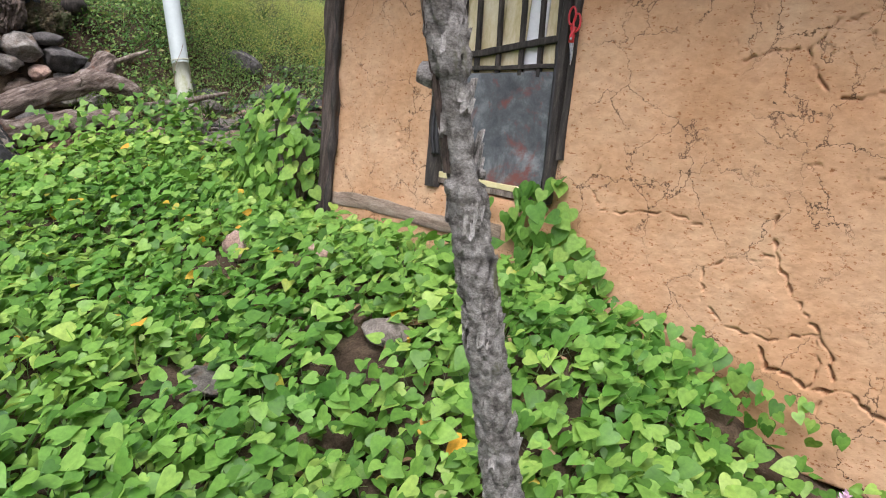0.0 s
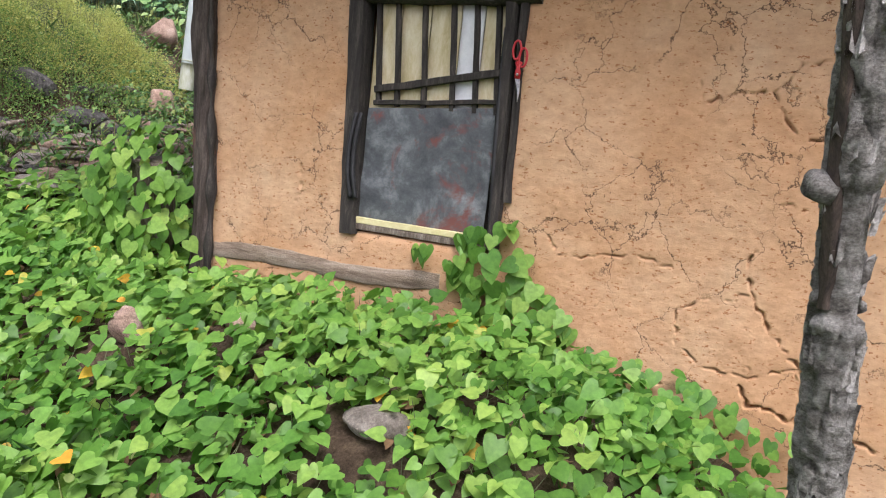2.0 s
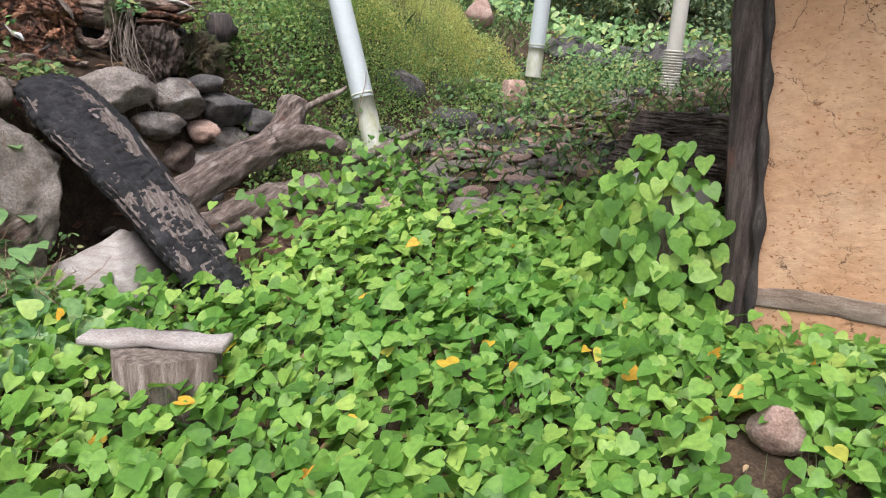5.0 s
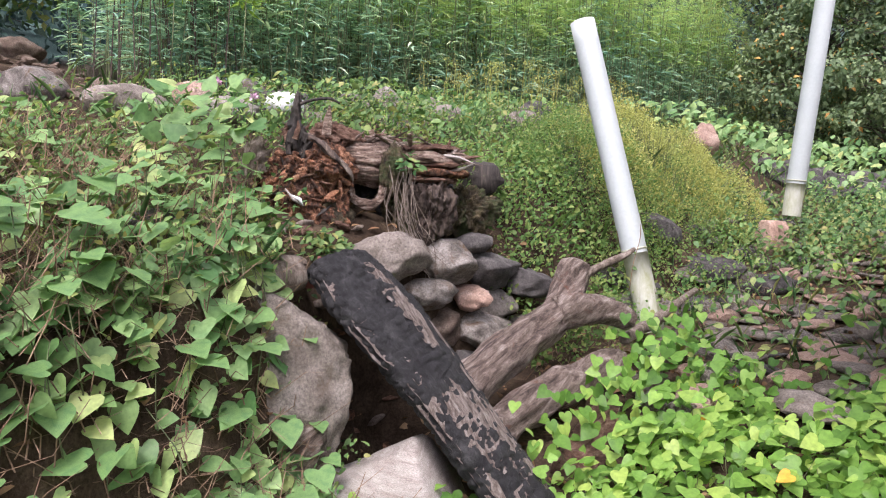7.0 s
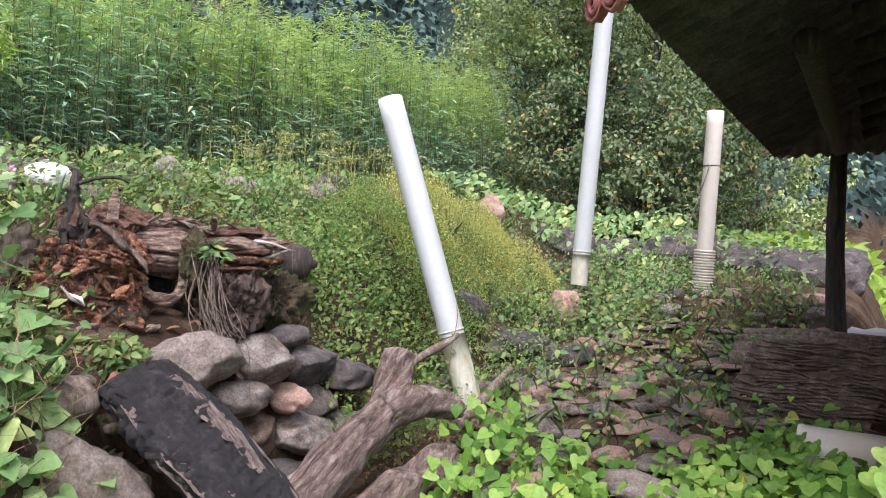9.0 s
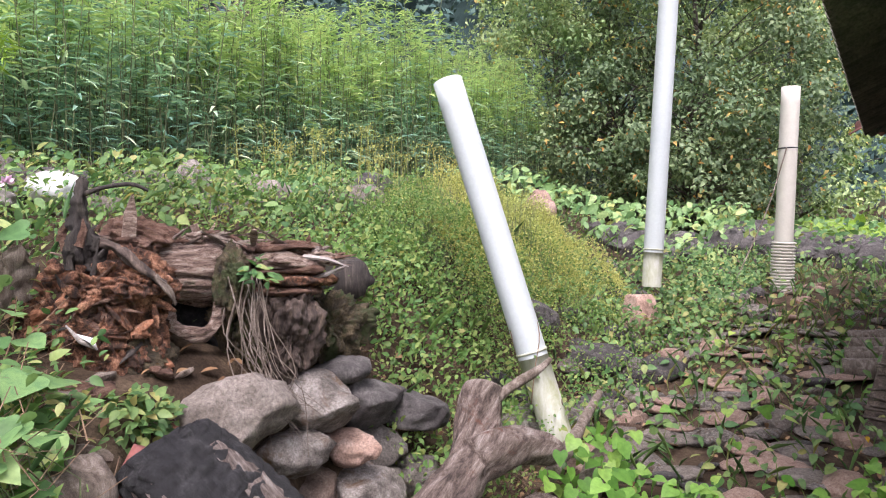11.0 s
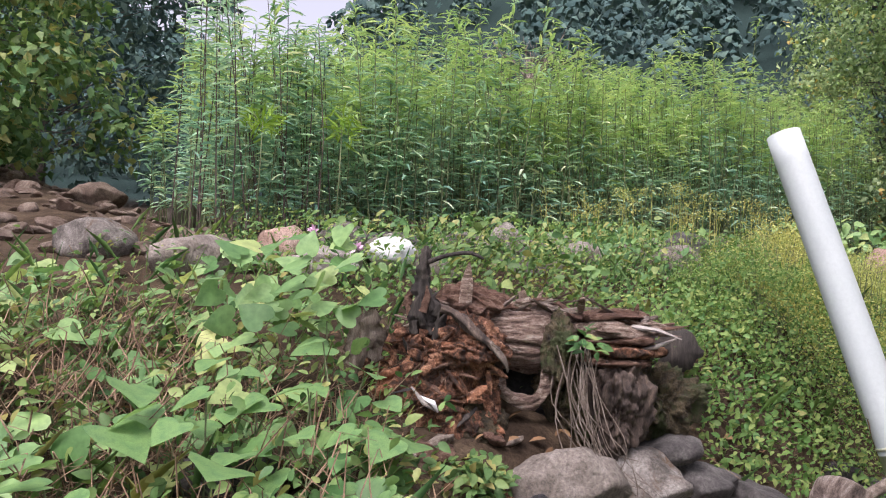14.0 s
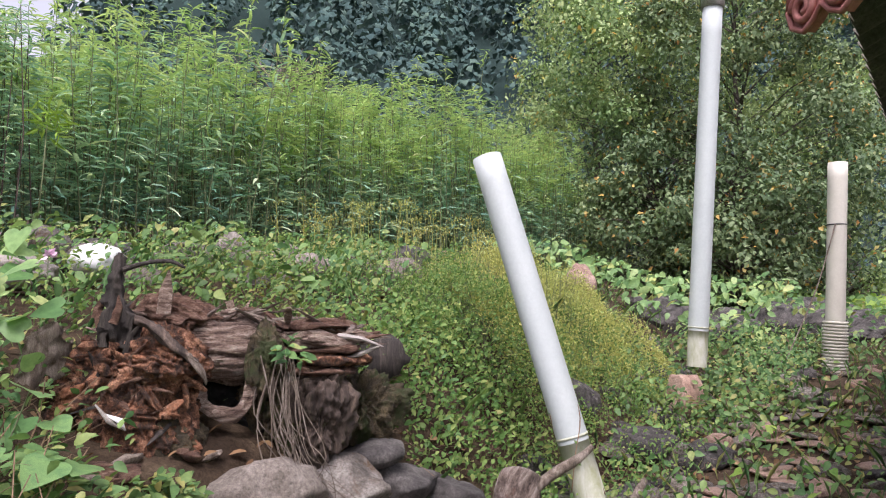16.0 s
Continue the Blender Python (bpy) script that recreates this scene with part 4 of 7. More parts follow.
for k0, k1 in zip(strip[:-1], strip[1:]):
    pv, pf = [], []
    n = k1 - k0
    for i in range(n + 1):
        c, r = axis[k0 + i], radii[k0 + i] + 0.009
        for j in range(7):
            ang = 3.95 + (j / 6 - 0.5) * (0.75 + 0.5 * noise.noise(Vector((c.z * 14, k0, 0)))) + 0.25 * noise.noise(Vector((c.z * 6, 2, 0)))
            lift = r - (0.006 if j in (0, 6) else 0.0)
            pv.append(Vector((c.x + math.cos(ang) * lift, c.y + math.sin(ang) * lift, c.z)))
    for i in range(n):
        for j in range(6):
            q = i * 7 + j
            pf.append((q, q + 7, q + 8, q + 1))
    m = len(pv)
    part("bare_patch", mesh_of("bare_patch", pv + [p + (axis[k0] - p) * 0.2 for p in pv], pf + [tuple(x + m for x in q[::-1]) for q in pf], BARE), trunk, "dark bare wood where bark fell away")
for z, a, ln, r in ((1.39, 3.6, 0.03, 0.021), (1.245, 3.6, 0.008, 0.011), (1.235, 0.5, 0.008, 0.010)):
    k = min(range(301), key=lambda i: abs(axis[i].z - z))
    o = Vector((math.cos(a), math.sin(a), 0.15))
    c = axis[k] + o * 0.03
    part("stub", mesh_of("stub", *tube([c, c + o * ln * 0.5, c + o * ln], [r * 1.15, r, r * 0.8], 12, 0.45, 30, z), BARK), trunk, "broken branch stub")

# ---- logs and stones below the terrace ----
def crumble(at, size, seed, amp=0.35, freq=3.0, detail=5, turn=0.0, stretch=(1, 1, 1)):
    """A lump of rotten wood: a ball torn by ridged noise."""
    bm = bmesh.new()
    bmesh.ops.create_icosphere(bm, subdivisions=detail, radius=1.0)
    m = pose(*at, 0, 0, turn)
    for v in bm.verts:
        c = v.co
        q = Vector((c.x * stretch[0], c.y * stretch[1], c.z * stretch[2])) + Vector((seed * 4.1, seed, 2))
        cell = noise.voronoi(q * freq * 2.2, distance_metric="DISTANCE")[0]
        k = 1 + amp * 0.8 * fbm(q, freq * 0.5, 3) + amp * 0.7 * (0.3 - abs(fbm(q, freq * 1.9, 3))) + amp * 0.22 * fbm(q, freq * 6, 3) + amp * 0.16 * (min((cell[1] - cell[0]) * 2.5, 1) - 0.6)
        v.co = m @ Vector((c.x * size[0] * k, c.y * size[1] * k, c.z * size[2] * k))
    bm.verts.index_update()
    out = [v.co.copy() for v in bm.verts], [tuple(v.index for v in f.verts) for f in bm.faces]
    bm.free()
    return out


# the charred slab leaning on the stones
slab = thing("charred_log", "split log with charred black face leaning on stones", "log", (-5.95, 1.85, 0.5))
a, b = Vector((-6.72, 1.53, 1.47)), Vector((-5.80, 1.90, 0.48))
d = (b - a).normalized()
across = Vector((-0.35, 1, 0.0)).normalized()
across = (across - d * across.dot(d)).normalized()
up = across.cross(d)
if up.z < 0:
    up = -up
verts, faces = [], []
NU, NV = 150, 64
for i in range(NU + 1):
    t = i / NU
    w = 0.215 * (1 + 0.16 * math.sin(t * 5 + 1) + 0.1 * fbm((t * 4, 0, 0), 2.0)) * (0.78 + 0.22 * min(1, t * 7))
    c = a.lerp(b, t) + up * 0.03 * math.sin(t * 3.1)
    for j in range(NV):
        ang = 2 * math.pi * j / NV
        e = across * math.cos(ang) * w + up * math.sin(ang) * (0.055 if math.sin(ang) > 0 else 0.11)
        q = c + e
        cell = noise.voronoi(q * 22.0, distance_metric="DISTANCE")[0]
        q += e.normalized() * (0.018 * min((cell[1] - cell[0]) / 0.3, 1) + 0.03 * fbm(q, 6.0, 3))
        verts.append(q)
for i in range(NU):
    for j in range(NV):
        p, q = i * NV + j, i * NV + (j + 1) % NV
        faces.append((p, q, q + NV, p + NV))
faces += [tuple(range(NV))[::-1], tuple(range(NU * NV, NU * NV + NV))]
part("charred_face", mesh_of("charred_face", verts, faces, CHAR), slab, "cracked black charred wood")


def slab_patch(t0, t1, s0, s1, mat, lift, seed, name, label):
    """A torn strip of bare wood on the slab's face."""
    pv, pf = [], []
    n, m = 26, 8
    for i in range(n + 1):
        t = t0 + (t1 - t0) * i / n
        w = 0.215 * (1 + 0.16 * math.sin(t * 5 + 1)) * (0.78 + 0.22 * min(1, t * 7))
        taper = math.sin(math.pi * (0.08 + 0.84 * i / n)) ** 0.6
        for j in range(m + 1):
            s = (s0 + s1) / 2 + (s1 - s0) * (j / m - 0.5) * taper * (1 + 0.9 * fbm((t * 30, seed + (j > m / 2), 0), 1.5)) + 0.18 * fbm((t * 9, seed, 0), 1.5)
            c = a.lerp(b, t) + up * 0.03 * math.sin(t * 3.1)
            e = math.sqrt(max(0.02, 1 - min(1, s * s)))
            q = c + across * s * w + up * (0.055 * e + lift)
            pv.append(q + up * 0.012 * fbm(Vector((q.x * 3, q.y * 40, q.z * 3)), 1.0, 3))
    for i in range(n):
        for j in range(m):
            k = i * (m + 1) + j
            pf.append((k, k + 1, k + m + 2, k + m + 1))
    k = len(pv)
    part(name, mesh_of(name, pv + [p - up * 0.03 for p in pv], pf + [tuple(x + k for x in q[::-1]) for q in pf], mat), slab, label)


slab_patch(0.06, 0.40, -0.05, 0.55, SLAB_WOOD, 0.010, 1, "bare_strip", "weathered bare wood strip")
slab_patch(0.50, 0.80, -0.85, 0.15, SLAB_WOOD, 0.008, 2, "bare_strip", "weathered bare wood strip")
slab_patch(0.56, 0.99, -0.2, 0.75, SLAB_WOOD, 0.008, 5, "bare_strip", "weathered bare wood strip")
slab_patch(0.30, 0.97, 0.62, 1.0, SLAB_WOOD, 0.006, 3, "bare_edge", "weathered bare wood edge")
slab_patch(0.02, 0.85, -1.08, -0.74, SLAB_WOOD, 0.002, 4, "bare_edge", "weathered bare wood edge")
slab_patch(0.85, 1.0, -0.8, 0.1, SLAB_WOOD, 0.004, 6, "bare_strip", "weathered bare wood strip")

log = thing("fallen_log", "barkless weathered grey-brown log with forked end", "log", (-6.2, 2.0, 0.6))
v, f = tube(along([(-6.36, 1.85, 0.80), (-6.40, 2.10, 0.93), (-6.42, 2.38, 1.05), (-6.44, 2.66, 1.15), (-6.49, 2.84, 1.27), (-6.52, 2.93, 1.42)], 60), [0.108 - 0.028 * (i / 60) for i in range(56)] + [0.08, 0.08, 0.078, 0.07, 0.055], 28, 0.5, 5.0, 4)
part("stem", mesh_of("stem", v, f, GREY_LOG), log)
v, f = tube(along([(-6.43, 2.66, 1.17), (-6.36, 2.86, 1.19), (-6.29, 3.0, 1.17), (-6.25, 3.08, 1.12)], 20), [0.09 - 0.002 * i for i in range(21)], 18, 0.5, 7.0, 5)
part("fork", mesh_of("fork", v, f, GREY_LOG), log, "broken dark fork")
v, f = tube(along([(-6.48, 2.9, 1.33), (-6.42, 3.02, 1.40), (-6.35, 3.12, 1.46), (-6.32, 3.18, 1.50)], 14), [0.03, 0.028, 0.026, 0.024, 0.024, 0.023, 0.022, 0.021, 0.02, 0.019, 0.018, 0.017, 0.016, 0.015, 0.012], 10, 0.5, 16.0, 6)
part("branch_stub", mesh_of("branch_stub", v, f, OLD_WOOD), log)
v, f = tube(along([(-6.30, 3.1, 1.02), (-6.34, 3.5, 1.08), (-6.38, 3.82, 1.16), (-6.40, 4.02, 1.205)], 18), [0.034 - 0.001 * i for i in range(19)], 10, 0.5, 14.0, 7)
solo("broken_branch", mesh_of("broken_branch", v, f, OLD_WOOD), "grey broken branch lying over the log pile", "branch")
v, f = tube(along([(-6.22, 1.95, 0.72), (-6.27, 2.3, 0.80), (-6.28, 2.65, 0.86), (-6.27, 3.02, 0.90)], 40), [0.095 + 0.008 * math.sin(i * 0.6) for i in range(41)], 22, 0.4, 5.0, 9)
solo("fallen_log", mesh_of("fallen_log", v, f, GREY_LOG), "dark weathered log under the forked log", "log")
v, f = tube(along([(-5.92, 2.25, 0.60), (-6.02, 2.46, 0.66), (-6.1, 2.66, 0.72)], 24), [0.115 - 0.001 * i for i in range(25)], 22, 0.6, 7.0, 10)
solo("fallen_log", mesh_of("fallen_log", v, f, RED_LOG), "short reddish-brown rotten log among vines", "log")
v, f = tube(along([(-6.16, 3.12, 0.88), (-6.19, 3.36, 0.95), (-6.21, 3.59, 1.02)], 16), [0.055] * 17, 12, 0.5, 9.0, 11)
solo("wood_chunk", mesh_of("wood_chunk", v, f, OLD_WOOD), "splintered chunk of grey wood", "wood")

block = thing("sawn_log", "thick sawn log with pale weathered face", "log", (-6.25, 1.5, 0.4))
v, f = tube(along([(-6.55, 1.38, 0.32), (-6.3, 1.56, 0.46), (-6.14, 1.69, 0.58)], 16), [0.25, 0.26, 0.265, 0.27, 0.27, 0.27, 0.27, 0.268, 0.268, 0.266, 0.264, 0.262, 0.26, 0.258, 0.256, 0.25, 0.235], 40, 0.16, 4.0, 3)
part("stem", mesh_of("stem", v, f, PALE_WOOD), block)
v, f = tube(along([(-6.5, 1.2, 0.62), (-6.47, 1.2, 0.78), (-6.5, 1.28, 0.85), (-6.55, 1.36, 0.98)], 18), [0.10, 0.11, 0.12, 0.12, 0.12, 0.11, 0.11, 0.10, 0.095, 0.09, 0.08, 0.07, 0.06, 0.055, 0.05, 0.04, 0.035, 0.03, 0.02], 18, 0.5, 6.0, 8)
part("root_knob", mesh_of("root_knob", v, f, GREY_LOG), block, "knobby grey root end")

seat = thing("chopping_stump", "low sawn stump with a grey plank on top", "stump", (-5.2, 1.15, 0.35))
gz = ground_z(-5.2, 1.15)
v, f = tube([(-5.2, 1.15, gz - 0.1), (-5.2, 1.15, gz + 0.05), (-5.2, 1.15, 0.60)], [0.20, 0.18, 0.17], 32, 0.3, 4.0, 12)
part("stump", mesh_of("stump", v, f, OLD_WOOD), seat)
v, f = box(-0.30, 0.22, -0.06, 0.06, 0.603, 0.633, 24, 0.010, 6)
v = [Matrix.Rotation(0.62, 3, "Z") @ (q + Vector((0, 0.03 * fbm(q, 9.0, 3), 0))) + Vector((-5.2, 1.15, 0)) for q in v]
solo("plank", mesh_of("plank", v, f, PALE_WOOD), "grey weathered plank lying across the stump", "plank")

solo("stone_block", mesh_of("stone_block", *boulder((-6.74, 1.22, 0.99), (0.42, 0.36, 0.46), 31, 40, 0.30, 18, 5), PALE_STONE), "large pale block of stone with streaked face", "stone")
wall_stones = thing("dry_stone_wall", "dry wall of rounded field stones holding the bank", "wall", (-6.95, 2.3, 0.8))
for i, (y, z, sy, sz, mat) in enumerate(((2.00, 1.43, 0.215, 0.125, PALE_STONE), (2.39, 1.39, 0.165, 0.125, STONE), (2.72, 1.335, 0.20, 0.115, DARK_STONE), (1.72, 1.25, 0.13, 0.12, STONE), (2.24, 1.24, 0.17, 0.10, STONE),
                                     (2.52, 1.195, 0.09, 0.075, PINK_STONE), (2.76, 1.12, 0.16, 0.11, STONE), (2.98, 1.25, 0.13, 0.10, DARK_STONE), (1.95, 1.10, 0.18, 0.12, STONE), (2.62, 1.01, 0.19, 0.10, STONE),
                                     (2.38, 1.03, 0.15, 0.11, SLOPE_STONE), (2.95, 0.98, 0.14, 0.11, STONE), (2.0, 0.85, 0.2, 0.12, STONE), (2.45, 0.80, 0.2, 0.12, DARK_STONE), (1.5, 0.85, 0.2, 0.15, STONE), (1.2, 0.75, 0.2, 0.15, PALE_STONE))):
    part("stone", mesh_of("stone", *boulder((-6.95 + 0.05 * math.sin(i * 3), y, z), (0.17, sy, sz), 40 + i, i * 13 % 20 - 10, 0.30, 7, 4), mat), wall_stones)
solo("flat_stone", mesh_of("flat_stone", *boulder((-7.0, 2.61, 1.485), (0.12, 0.17, 0.06), 71, 8, 0.1, 6, 4), DARK_STONE), "long dark flat stone lying on the stone wall", "stone")

# ---- the rotten stump ----
stump = thing("rotten_stump", "huge rotten tree stump, red-brown and crumbling", "stump", (-7.15, 1.95, 1.4))


def rotten(at, size, seed, fibre, cut=8, detail=6, coarse=0.10, strand=0.03, turn=0.0, crumb=0.014):
    """A lump of decayed wood: a ball broken by planes, torn into strands that run along fibre, and crumbling."""
    rnd2 = random.Random(seed)
    bm = bmesh.new()
    bmesh.ops.create_icosphere(bm, subdivisions=detail, radius=1.0)
    planes = [(Vector((rnd2.uniform(-1, 1), rnd2.uniform(-1, 1), rnd2.uniform(-1, 1))).normalized(), rnd2.uniform(0.55, 0.85)) for _ in range(cut)]
    m = pose(*at, 0, 0, turn)
    fv = Vector(fibre).normalized()
    for v in bm.verts:
        c = v.co.copy()
        for no, dd in planes:
            over = c.dot(no) - dd
            if over > 0:
                c -= no * over * 0.92
        out = v.co.normalized()
        w = m @ Vector((c.x * size[0], c.y * size[1], c.z * size[2]))
        lengthways = fv * w.dot(fv)
        q = (w - lengthways) * 34.0 + lengthways * 3.5 + Vector((seed, seed * 2, 0))
        s = strand * (noise.noise(q) + 0.6 * noise.noise(q * 2.3)) + coarse * fbm(w + Vector((seed * 3, 0, 0)), 4.5, 3) + crumb * (1 - 2 * abs(noise.noise(w * 38))) + crumb * 0.6 * noise.noise(w * 85)
        v.co = w + out * s
    bm.verts.index_update()
    res = [v.co.copy() for v in bm.verts], [tuple(v.index for v in f.verts) for f in bm.faces]
    bm.free()
    return res


def stump_part(name, data, label=""):
    """A part built about the stump's middle: x towards the yard, y along its face, z the height."""
    ob = part(name, data, stump, label)
    ob.matrix_basis = pose(-7.13, 1.93, 0, 0, 0, -42.2)
    return ob


def ribbed(y0, y1, x, z, rx, rz, seed, bend=0.0, groove=0.022, n=110, m=110):
    """A weathered barrel of wood whose fibres stand out as ridges along its length."""
    verts, faces = [], []
    for i in range(n + 1):
        u = i / n
        y = y0 + (y1 - y0) * u
        k = (1 - abs(2 * u - 1) ** 4 * 0.35)
        for j in range(m + 1):
            a = math.radians(-115 + 230 * j / m)
            w = a + 0.25 * noise.noise(Vector((u * 2.2, a * 1.4, seed)))
            s = -groove * abs(noise.noise(Vector((u * 0.9 + seed, w * 5.5, 0)))) * 1.6 - 0.55 * groove * abs(noise.noise(Vector((u * 1.6 + seed, w * 15, 4)))) * 1.6 + 0.03 * noise.noise(Vector((u * 3, a * 1.2, seed + 5))) + 0.004 * noise.noise(Vector((u * 30, w * 30, 1)))
            verts.append(Vector((x + (rx * k + s) * math.cos(a), y + 0.015 * noise.noise(Vector((a * 6, seed, u * 2))), z + bend * u * u + (rz * k + s) * math.sin(a))))
    for i in range(n):
        for j in range(m):
            q = i * (m + 1) + j
            faces.append((q, q + m + 1, q + m + 2, q + 1))
    return verts, faces


def stump_lump(name, at, size, seed, fibre, mat, label="", cut=8, detail=6, coarse=0.08, strand=0.022, crumb=0.014, turn=0.0):
    return stump_part(name, mesh_of(name, *rotten(at, size, seed, fibre, cut, detail, coarse, strand, turn, crumb), mat), label)


stump_lump("rot_mass", (-0.10, -0.24, 1.69), (0.24, 0.22, 0.27), 11, (0.1, 0.5, 1), ROT, "crumbling red-brown rot", 12, 6, 0.09, 0.02, 0.02)
stump_lump("rot_mass", (-0.16, -0.40, 1.74), (0.18, 0.15, 0.24), 12, (0.1, -0.3, 1), ROT, "crumbling red-brown rot", 9, 6, 0.08, 0.02, 0.02)
stump_lump("rot_mass", (-0.05, -0.20, 1.87), (0.17, 0.17, 0.12), 22, (0.1, 1, -0.4), ROT, "crumbling red-brown rot", 9, 6, 0.07, 0.026, 0.016)
stump_lump("mossy_flank", (0.0, -0.13, 1.62), (0.12, 0.10, 0.13), 33, (0, 0.2, 1), MOSS_WOOD, "green moss on rotten wood", 7, 5, 0.06, 0.016, 0.012)
# the core's char colour paints the shade inside the stump's hollow
stump_lump("core", (-0.50, 0.12, 1.66), (0.26, 0.52, 0.30), 13, (0, 1, 0.2), CHAR, "rotten heart, near-black to paint the hollow's shade", 8, 5)
stump_lump("fibrous_top", (-0.20, -0.15, 2.02), (0.14, 0.15, 0.07), 15, (0.3, 1, -0.4), RED_LOG, "reddish fibrous wood", 5, 6, 0.05, 0.03, 0.006)
stump_part("ribbed_face", mesh_of("ribbed_face", *ribbed(-0.21, 0.15, -0.26, 1.90, 0.18, 0.125, 3, -0.02), FIBRE), "pale ribbed weathered wood")
stump_part("ribbed_crown", mesh_of("ribbed_crown", *ribbed(-0.06, 0.26, -0.36, 1.97, 0.16, 0.09, 8, -0.05, 0.026, 80, 80), FIBRE), "grey fibrous weathered wood")
stump_lump("burl", (-0.17, 0.15, 1.86), (0.12, 0.065, 0.15), 32, (0, 0.15, 1), MOSS_WOOD, "mossy burl", 4, 6, 0.03, 0.022, 0.01)
rim = along([(-0.12, -0.06, 1.765), (-0.09, -0.055, 1.72), (-0.07, 0.0, 1.69), (-0.07, 0.06, 1.69), (-0.10, 0.10, 1.74), (-0.12, 0.11, 1.80)], 40)
stump_part("hollow_rim", mesh_of("hollow_rim", *tube(rim, [0.012 + 0.014 * math.sin(math.pi * i / 40) for i in range(41)], 16, 1.2, 18.0, 4), FIBRE), "pinkish lip of the hollow")
for i, (y, z, sy, sz, x) in enumerate(((0.36, 1.985, 0.14, 0.022, -0.30), (0.38, 1.945, 0.16, 0.026, -0.26), (0.36, 1.905, 0.15, 0.022, -0.25), (0.40, 1.865, 0.14, 0.024, -0.24), (0.37, 1.825, 0.12, 0.02, -0.23))):
    stump_lump("layered_slab", (x, y, z), (0.17, sy, sz), 60 + i, (0.2, 1, -0.12), (RED_LOG, FIBRE, RED_LOG, ROT, RED_LOG)[i], "splintered reddish layers", 4, 5, 0.05, 0.018, 0.005)
stump_lump("side_buttress", (-0.19, 0.36, 1.68), (0.13, 0.09, 0.20), 16, (0, 0.1, 1), BARE, "dark fibrous weathered wood", 8, 6, 0.10, 0.05, 0.016)
stump_lump("side_buttress", (-0.28, 0.19, 1.64), (0.12, 0.10, 0.19), 18, (0, 0.1, 1), MOSS_WOOD, "dark mossy wood", 10, 6, 0.12, 0.045, 0.022)
stump_lump("side_mass", (-0.42, 0.54, 1.67), (0.17, 0.16, 0.16), 17, (0, 0.4, 1), MOSS_WOOD, "", 12, 6, 0.14, 0.045, 0.022)
v, f = tube(along([(-0.02, -0.335, 1.92), (-0.02, -0.33, 2.03), (-0.03, -0.335, 2.12), (-0.02, -0.325, 2.235)], 30), [0.052 - 0.0014 * i + 0.003 * math.sin(i * 2.3) for i in range(31)], 18, 1.9, 30.0, 6)
stump_part("spike", mesh_of("spike", v, f, DARK_WOOD), "blackened broken spike")
v, f = tube(along([(-0.02, -0.30, 2.02), (0.04, -0.22, 2.0), (0.07, -0.13, 1.92), (0.07, -0.06, 1.87)], 30), [0.024 - 0.0003 * i for i in range(31)], 14, 1.6, 26.0, 7)
stump_part("root", mesh_of("root", v, f, BARE), "dark root across the face")
v, f = tube(along([(0.07, -0.09, 1.90), (0.075, -0.045, 1.845), (0.06, -0.03, 1.80)], 16), [0.02, 0.022, 0.024, 0.025, 0.026, 0.027, 0.027, 0.026, 0.025, 0.023, 0.02, 0.018, 0.015, 0.012, 0.009, 0.006, 0.003], 12, 0.9, 26.0, 9, flat=0.5)
stump_part("root_tip", mesh_of("root_tip", v, f, OLD_WOOD), "torn grey root tip")
stump_part("twig", mesh_of("twig", *tube(along([(-0.02, -0.33, 2.17), (-0.02, -0.25, 2.20), (-0.03, -0.17, 2.21), (-0.04, -0.12, 2.19)], 16), [0.010 - 0.0003 * i for i in range(17)], 7, 0.5, 20, 2), DARK_WOOD))
v, f = tube([(-0.05, -0.185, 2.03), (-0.05, -0.18, 2.11), (-0.05, -0.172, 2.18)], [0.026, 0.02, 0.004], 8, 0.8, 24, 3, flat=0.4)
stump_part("splinter", mesh_of("splinter", v, f, FIBRE, False), "pale upright splinter")
v, f = tube([(-0.16, 0.42, 1.955), (-0.12, 0.50, 1.945), (-0.10, 0.58, 1.915)], [0.024, 0.018, 0.003], 8, 0.6, 24, 5, flat=0.5)
stump_part("splinter", mesh_of("splinter", v, f, PALE_WOOD, False), "pale pointed splinter")
v, f = tube([(-0.18, 0.44, 1.87), (-0.15, 0.50, 1.885), (-0.14, 0.57, 1.915)], [0.03, 0.026, 0.006], 8, 0.6, 24, 6, flat=0.4)
stump_part("splinter", mesh_of("splinter", v, f, PALE_WOOD, False), "pale pointed splinter")
rs = random.Random(21)
for i in range(70):
    y = rs.uniform(-0.42, 0.55)
    p0 = Vector((-0.16 - rs.uniform(0, 0.2), y, 2.0 + 0.05 * rs.random() - 0.22 * max(0.0, abs(y) - 0.15)))
    dv = Vector((rs.uniform(-0.2, 0.5), rs.uniform(-0.5, 1.0), rs.uniform(-0.25, 0.3))).normalized()
    ln = rs.uniform(0.06, 0.24)
    v, f = tube([p0 - dv * ln * 0.4, p0, p0 + dv * ln * 0.4, p0 + dv * ln * 0.6], [rs.uniform(0.008, 0.018), 0.015, 0.009, 0.002], 6, 0.7, 22.0, i, flat=0.4)
    stump_part("splinter", mesh_of("splinter", v, f, rs.choice((FIBRE, OLD_WOOD, RED_LOG, GREY_LOG)), False))
